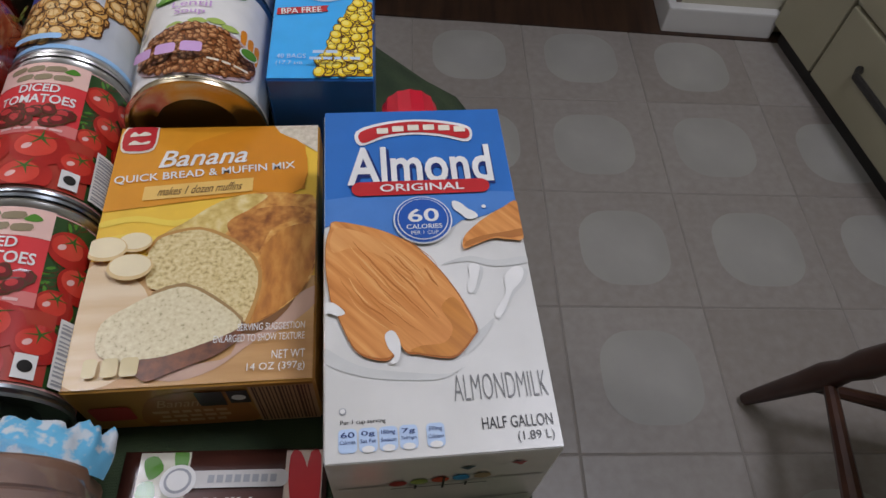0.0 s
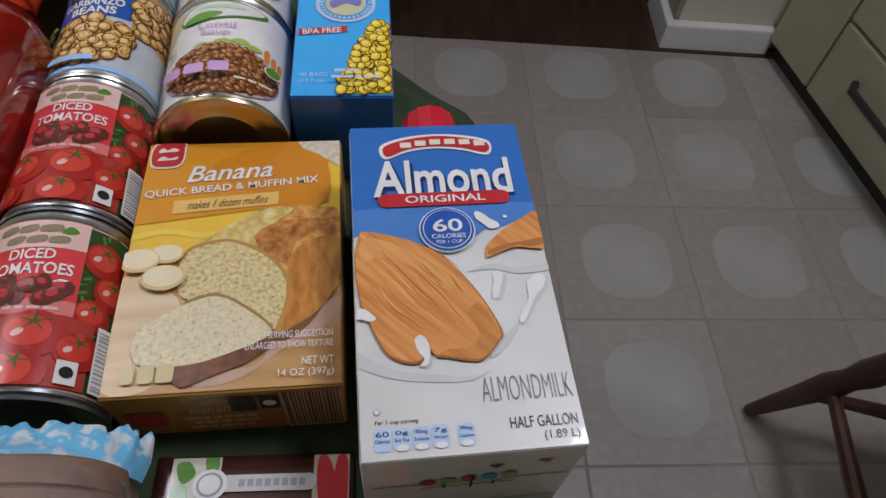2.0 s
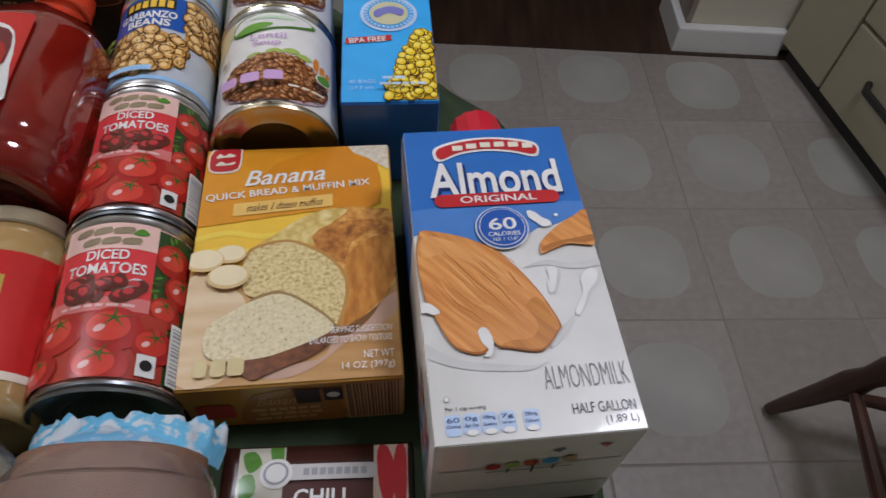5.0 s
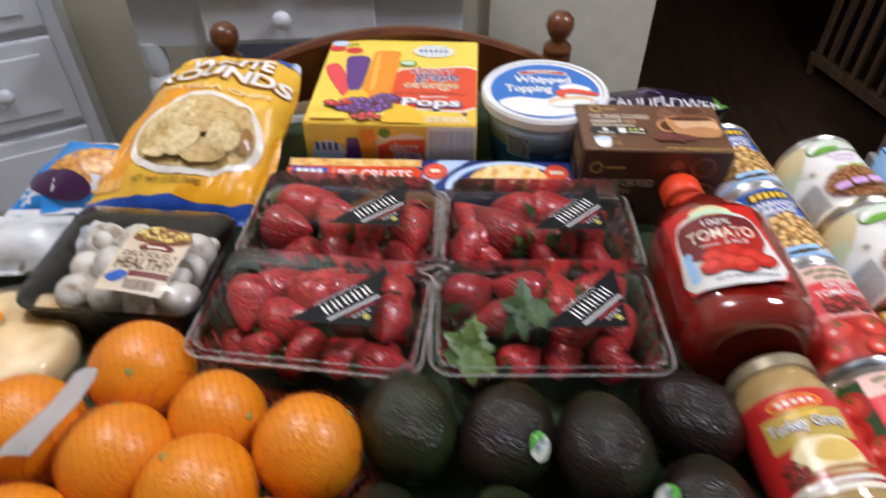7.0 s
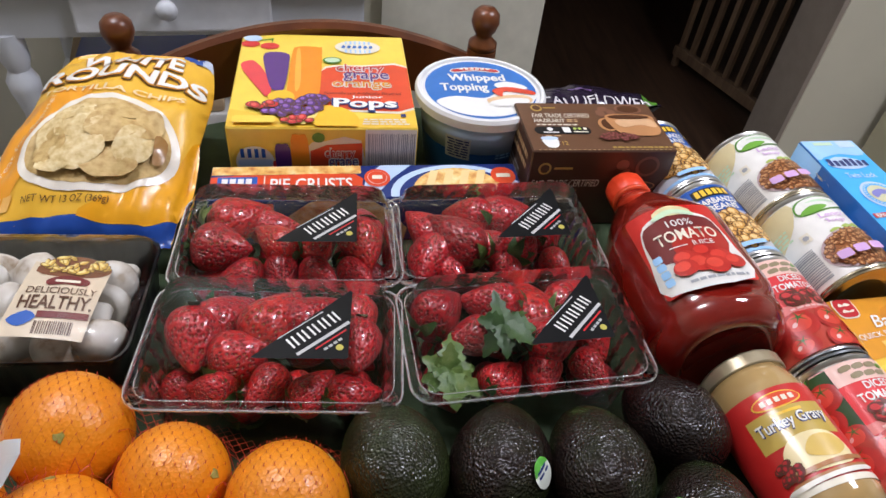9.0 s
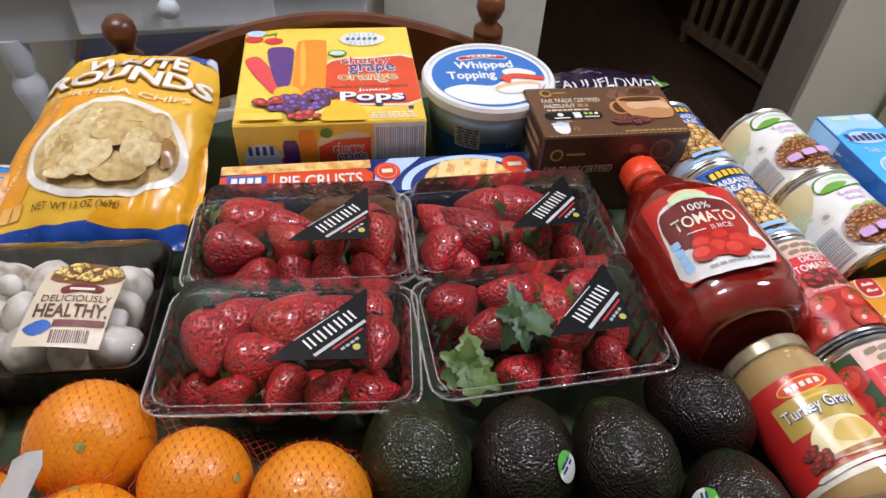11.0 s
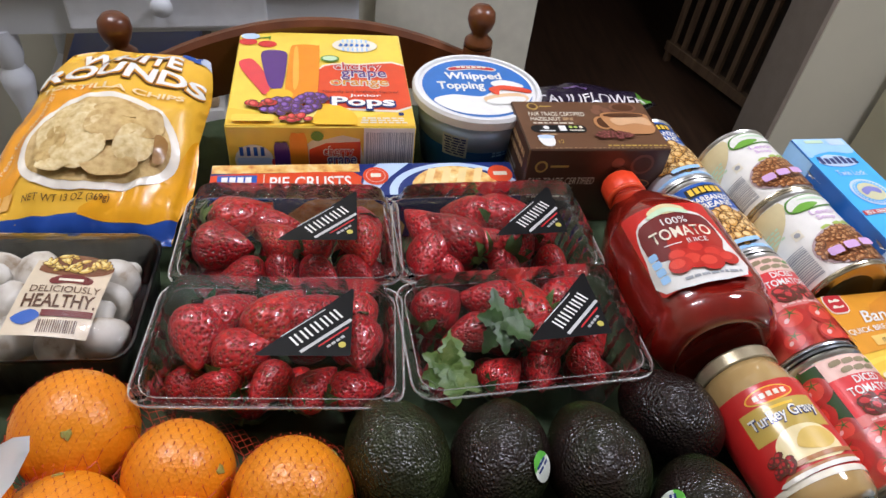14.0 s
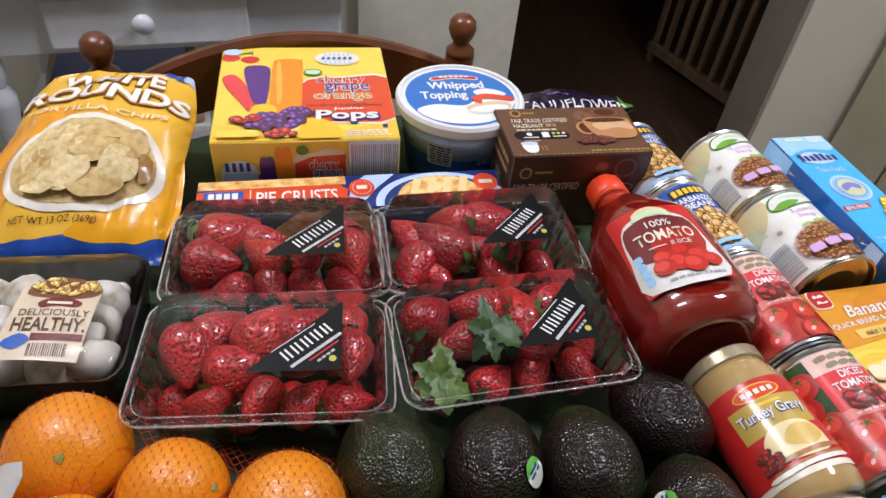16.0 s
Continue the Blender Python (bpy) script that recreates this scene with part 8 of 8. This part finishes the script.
part("seat", lathe(bmesh.new(), [(0.0, 0.455), (0.205, 0.455), (0.222, 0.465), (0.222, 0.480), (0.205, 0.490), (0.0, 0.480)], 40, Matrix.Translation((0.245, -0.20, 0)) @ UP), SIDEWOOD, side, smooth="auto")
for k in range(5):
    x = 0.12 + 0.0625 * k
    part("spindle", tube(bmesh.new(), [(x, -0.365 - 0.02 * math.sin(math.pi * k / 4), 0.48), (x * 1.1 - 0.024, -0.43, 0.90)], 0.007, 8), SIDEWOOD, side, smooth="auto")
part("crest_rail", tube(bmesh.new(), [(0.07, -0.42, 0.90), (0.16, -0.435, 0.915), (0.245, -0.44, 0.92), (0.34, -0.435, 0.915), (0.42, -0.42, 0.90)], [0.012, 0.016, 0.017, 0.016, 0.012], 10), SIDEWOOD, side, smooth="auto")

# white side table against the wall
DESK = pose(-1.095, 1.020, 0.022, 0, 0, 9.5)
desk = thing("side_table", DESK, "white painted side table with one drawer", "table")
part("top", boxbm(-0.02, 0.665, 0.0, 0.42, 0.738, 0.762, bevel=0.007), WHITEPAINT, desk, smooth="auto")
part("apron", boxbm(0.03, 0.615, 0.030, 0.048, 0.640, 0.738), WHITEPAINT, desk)
part("side_apron", boxbm(0.022, 0.040, 0.05, 0.39, 0.640, 0.738), WHITEPAINT, desk)
part("side_apron", boxbm(0.605, 0.623, 0.05, 0.39, 0.640, 0.738), WHITEPAINT, desk)
drawer = part("drawer_front", boxbm(0.155, 0.462, 0.018, 0.034, 0.650, 0.732, bevel=0.004), paint("drawer_white", (0.72, 0.73, 0.76), 0.38), desk)
part("knob", lathe(bmesh.new(), [(0.006, 0.0), (0.006, 0.010), (0.015, 0.018), (0.017, 0.026), (0.010, 0.034), (0.0, 0.035)], 20, Matrix.Translation((0.300, 0.018, 0.698)) @ pose(0, 0, 0, 0, 0, 180)), WHITEPAINT, drawer, "white wooden knob", smooth=True)
for x, y in ((0.045, 0.045), (0.600, 0.045), (0.045, 0.375), (0.600, 0.375)):
    part("leg", lathe(bmesh.new(), [(0.013, -0.022), (0.017, 0.05), (0.021, 0.30), (0.016, 0.50), (0.025, 0.545), (0.026, 0.560), (0.017, 0.580), (0.023, 0.60), (0.023, 0.645)], 18, Matrix.Translation((x, y, 0)) @ UP), WHITEPAINT, desk, smooth="auto")
part("shelf", boxbm(0.03, 0.62, 0.04, 0.39, 0.420, 0.438, bevel=0.003), WHITEPAINT, desk)


def on_desk(x, y, rz=0.0, z=0.7625):
    return DESK @ pose(x, y, z, 0, 0, rz)


PINE = paint("pale_board", (0.50, 0.36, 0.22), 0.6)
for k, (w, h, c, lab) in enumerate(((0.30, 0.030, paint("board_white", (0.62, 0.60, 0.56), 0.5), "white tray"), (0.28, 0.026, PINE, "pale wooden board"), (0.27, 0.030, paint("board_black", (0.02, 0.02, 0.022), 0.5), "black tray"), (0.24, 0.024, PINE, "pale wooden board"))):
    z = 0.4385 + (0.0, 0.031, 0.058, 0.089)[k]
    b = part("serving_tray" if "tray" in lab else "wooden_board", boxbm(0, w, 0, 0.24, 0, h, bevel=0.008), c, smooth="auto")
    b.matrix_basis = DESK @ pose(0.07 + 0.012 * k, 0.055, z, 0, 0, 1.5 * k)
    tagged(b, lab + " stacked on the white side table's shelf", "tray" if "tray" in lab else "board")
b = part("blue_folder", boxbm(0, 0.22, 0, 0.20, 0, 0.02, bevel=0.003), ink("folder_blue", (0.02, 0.06, 0.34)))
b.matrix_basis = DESK @ pose(0.12, 0.06, 0.5525)
tagged(b, "dark blue folder on top of stacked trays", "folder")

# coffee pods on a wire carousel
WIRE = paint("black_wire", (0.015, 0.015, 0.016), 0.35, 0.6)
carousel = thing("coffee_pod_carousel", on_desk(0.075, 0.095), "black wire carousel filled with coffee pods", "rack")
part("base", lathe(bmesh.new(), [(0.0, 0.0), (0.085, 0.0), (0.090, 0.006), (0.086, 0.010), (0.0, 0.010)], 32, UP), WIRE, carousel, smooth="auto")
part("pole", tube(bmesh.new(), [(0, 0, 0.01), (0, 0, 0.16)], 0.008, 10), WIRE, carousel)
for z in (0.03, 0.085):
    part("hoop", tube(bmesh.new(), [(0.08 * math.cos(a), 0.08 * math.sin(a), z) for a in [2 * math.pi * k / 24 for k in range(25)]], 0.003, 6, False), WIRE, carousel)
PODS = [ink("pod_" + n, c) for n, c in (("coral", (0.72, 0.16, 0.10)), ("pink", (0.75, 0.25, 0.24)), ("gold", (0.62, 0.36, 0.06)), ("silver", (0.55, 0.55, 0.57)))]
for j, z in enumerate((0.045, 0.105)):
    for k in range(6):
        a = radians(60 * k + 25 * j - 80)
        m = on_desk(0.075, 0.095) @ Matrix.Translation((0.062 * math.cos(a), 0.062 * math.sin(a), z)) @ pose(0, 0, 0, 0, 0, math.degrees(a) - 90) @ pose(0, 0, 0, 20, 0, 0)
        t = thing("coffee_pod", m, "single coffee pod with a coloured foil lid", "coffee pod", "coffee pods")
        part("cup", lathe(bmesh.new(), [(0.0, -0.026), (0.015, -0.026), (0.0205, 0.014), (0.0235, 0.015), (0.0235, 0.017), (0.0, 0.0165)], 20), paint("pod_plastic", (0.62, 0.62, 0.62), 0.35) if (j, k) == (0, 0) else bpy.data.materials["pod_plastic"], t, smooth="auto")
        part("foil", lathe(bmesh.new(), [(0.0, 0.0175), (0.019, 0.0175), (0.0195, 0.0172)], 20), PODS[(k + j) % 4], t)


def carton(name, m, w, d, h, col, label, stripe):
    t = thing(name, m, label, "box")
    part("carton", boxbm(0, w, 0, d, 0, h, bevel=0.002, seg=1), col, t)
    p = Print(t, flat_front(0.0), clip=(0.001, 0.001, w - 0.001, h - 0.001))
    p.shape("panel", rect(w * 0.55, 0.0, w, h), stripe, 1)
    p.bars(w * 0.1, h * 0.3, w * 0.5, h * 0.8, 5, GREY, 1, seed=int(w * 1e4))
    p.shape("picture", ell(w * 0.72, h * 0.3, w * 0.16, h * 0.1), BROWN, 2)
    return t


carton("coffee_carton", on_desk(0.145, 0.085, -2), 0.078, 0.05, 0.15, ink("carton_white", (0.70, 0.69, 0.70)), "white and pink box standing on the side table", ink("carton_rose", (0.40, 0.10, 0.14)))
carton("cocoa_carton", on_desk(0.232, 0.070, 3), 0.085, 0.05, 0.16, ink("carton_pale", (0.60, 0.64, 0.70)), "blue and white box standing on the side table", ink("carton_blue", (0.05, 0.14, 0.34)))
cup = thing("plastic_cup", on_desk(0.332, 0.055), "small clear plastic cup with orange lid", "cup")
part("cup", lathe(bmesh.new(), [(0.0, 0.0), (0.015, 0.0), (0.0215, 0.046), (0.0, 0.046)], 24, UP), ink("cup_frost", (0.58, 0.58, 0.60)), cup, smooth="auto")
part("lid", lathe(bmesh.new(), [(0.022, 0.044), (0.0235, 0.046), (0.0235, 0.050), (0.0, 0.051)], 24, UP), PODS[0], cup, "coral foil lid", smooth="auto")
jar = thing("creamer_bottle", on_desk(0.398, 0.075), "white plastic creamer bottle on the side table", "bottle")
part("bottle", lathe(bmesh.new(), [(0.0, 0.0), (0.028, 0.0), (0.031, 0.006), (0.029, 0.10), (0.018, 0.13), (0.0, 0.13)], 28, UP), ink("creamer_white", (0.68, 0.67, 0.64)), jar, smooth="auto")
part("cap", lathe(bmesh.new(), [(0.0185, 0.128), (0.0185, 0.15), (0.0, 0.151)], 24, UP), ink("creamer_cap", (0.30, 0.32, 0.36)), jar, smooth="auto")
tray = part("drip_tray", boxbm(0.225, 0.64, 0.045, 0.33, 0, 0.008, bevel=0.003), paint("tray_dark", (0.04, 0.03, 0.028), 0.4))
tray.matrix_basis = DESK @ pose(0, 0.07, 0.7625)
tagged(tray, "thin dark serving tray on the side table", "tray")
pot = thing("white_crock", on_desk(0.545, 0.195, 0, 0.771), "round cream ceramic crock on the side table", "crock")
part("crock", lathe(bmesh.new(), [(0.0, 0.0), (0.066, 0.0), (0.072, 0.006), (0.080, 0.03), (0.082, 0.12), (0.0, 0.125)], 40, UP), ink("crock_cream", (0.66, 0.62, 0.55)), pot, smooth="auto")
part("foot_ring", lathe(bmesh.new(), [(0.073, 0.004), (0.0755, 0.010), (0.074, 0.014)], 40, UP), TIN, pot, smooth=True)
part("lid", lathe(bmesh.new(), [(0.084, 0.118), (0.085, 0.128), (0.04, 0.145), (0.0, 0.15)], 40, UP), ink("crock_lid", (0.60, 0.57, 0.52)), pot, smooth="auto")
sponge = part("blue_strip", boxbm(0, 0.055, 0, 0.018, 0, 0.004, bevel=0.001), PALEBLUE)
sponge.matrix_basis = on_desk(0.150, 0.045, 5)
tagged(sponge, "pale blue plastic strip lying on the side table", "strip")

# white drawer unit
DRS = pose(-1.29, 1.165, 0, 0, 0, 33)
unit = thing("drawer_unit", DRS, "white painted drawer unit with round knobs", "drawers")
part("carcass", boxbm(-0.50, 0.0, 0.0, 0.35, 0.0, 0.86, bevel=0.004), WHITEPAINT, unit)
part("top", boxbm(-0.52, 0.015, -0.02, 0.35, 0.8605, 0.885, bevel=0.005), WHITEPAINT, unit)
for k in range(4):
    z = 0.04 + 0.205 * k
    d = part("drawer_front", boxbm(-0.475, -0.025, -0.018, -0.001, z, z + 0.185, bevel=0.006), WHITEPAINT, unit)
    part("moulding", boxbm(-0.445, -0.055, -0.024, -0.018, z + 0.03, z + 0.155, bevel=0.003), WHITEPAINT, d)
    for x in (-0.36, -0.14):
        part("knob", lathe(bmesh.new(), [(0.006, 0.0), (0.006, 0.010), (0.015, 0.018), (0.016, 0.025), (0.010, 0.032), (0.0, 0.033)], 16, Matrix.Translation((x, -0.024, z + 0.0925)) @ pose(0, 0, 0, 0, 0, 180)), WHITEPAINT, d, "white knob", smooth=True)
cable = part("cable", tube(bmesh.new(), [(-1.18, 1.32, 0.80), (-1.17, 1.25, 0.66), (-1.13, 1.20, 0.58), (-1.15, 1.30, 0.40), (-1.20, 1.45, 0.12), (-1.22, 1.55, 0.01)], 0.004, 6), paint("cable_dark", (0.05, 0.045, 0.03), 0.5), smooth=True)
tagged(cable, "thin dark cable hanging behind the side table", "cable")


# ---- floor tiles, laid last ----
TS, GAP = 0.284, 0.003
mesh_tile = bpy.data.meshes.new("tile")
bm = boxbm(GAP / 2, TS - GAP / 2, GAP / 2, TS - GAP / 2, -0.004, 0.0, bevel=0.0015, seg=1)
bm.to_mesh(mesh_tile)
bm.free()
mesh_tile.materials.append(TILE)
mesh_patch = bpy.data.meshes.new("tile_centre")
bm = bmesh.new()
f = bm.faces.new([bm.verts.new((x, y, 0.0012)) for x, y in rect(0.06, 0.05, TS - 0.04, TS - 0.05, 0.07)])
bm.to_mesh(mesh_patch)
bm.free()
mesh_patch.materials.append(TILEPALE)
rnd = random.Random(4)
GRID = pose(0.362, 1.004, 0, 0, 0, 3.0)
for i in range(-9, 6):
    for j in range(-11, 3):
        m = GRID @ Matrix.Translation((i * TS, j * TS, 0))
        c = m @ Vector((TS / 2, TS / 2, 0))
        if not (-2.05 < c.x < 1.74 and -1.85 < c.y < 1.62):
            continue
        o = new("tile", mesh_tile)
        o.parent = floor
        o.matrix_basis = m
        if rnd.random() < 0.75:
            q = new("tile_centre", mesh_patch)
            q.parent = o
            q.matrix_basis = Matrix.Translation((TS / 2, TS / 2, -0.0006)) @ pose(0, 0, 0, 0, 0, rnd.choice((0, 90, 180, 270))) @ Matrix.Translation((-TS / 2, -TS / 2, 0))
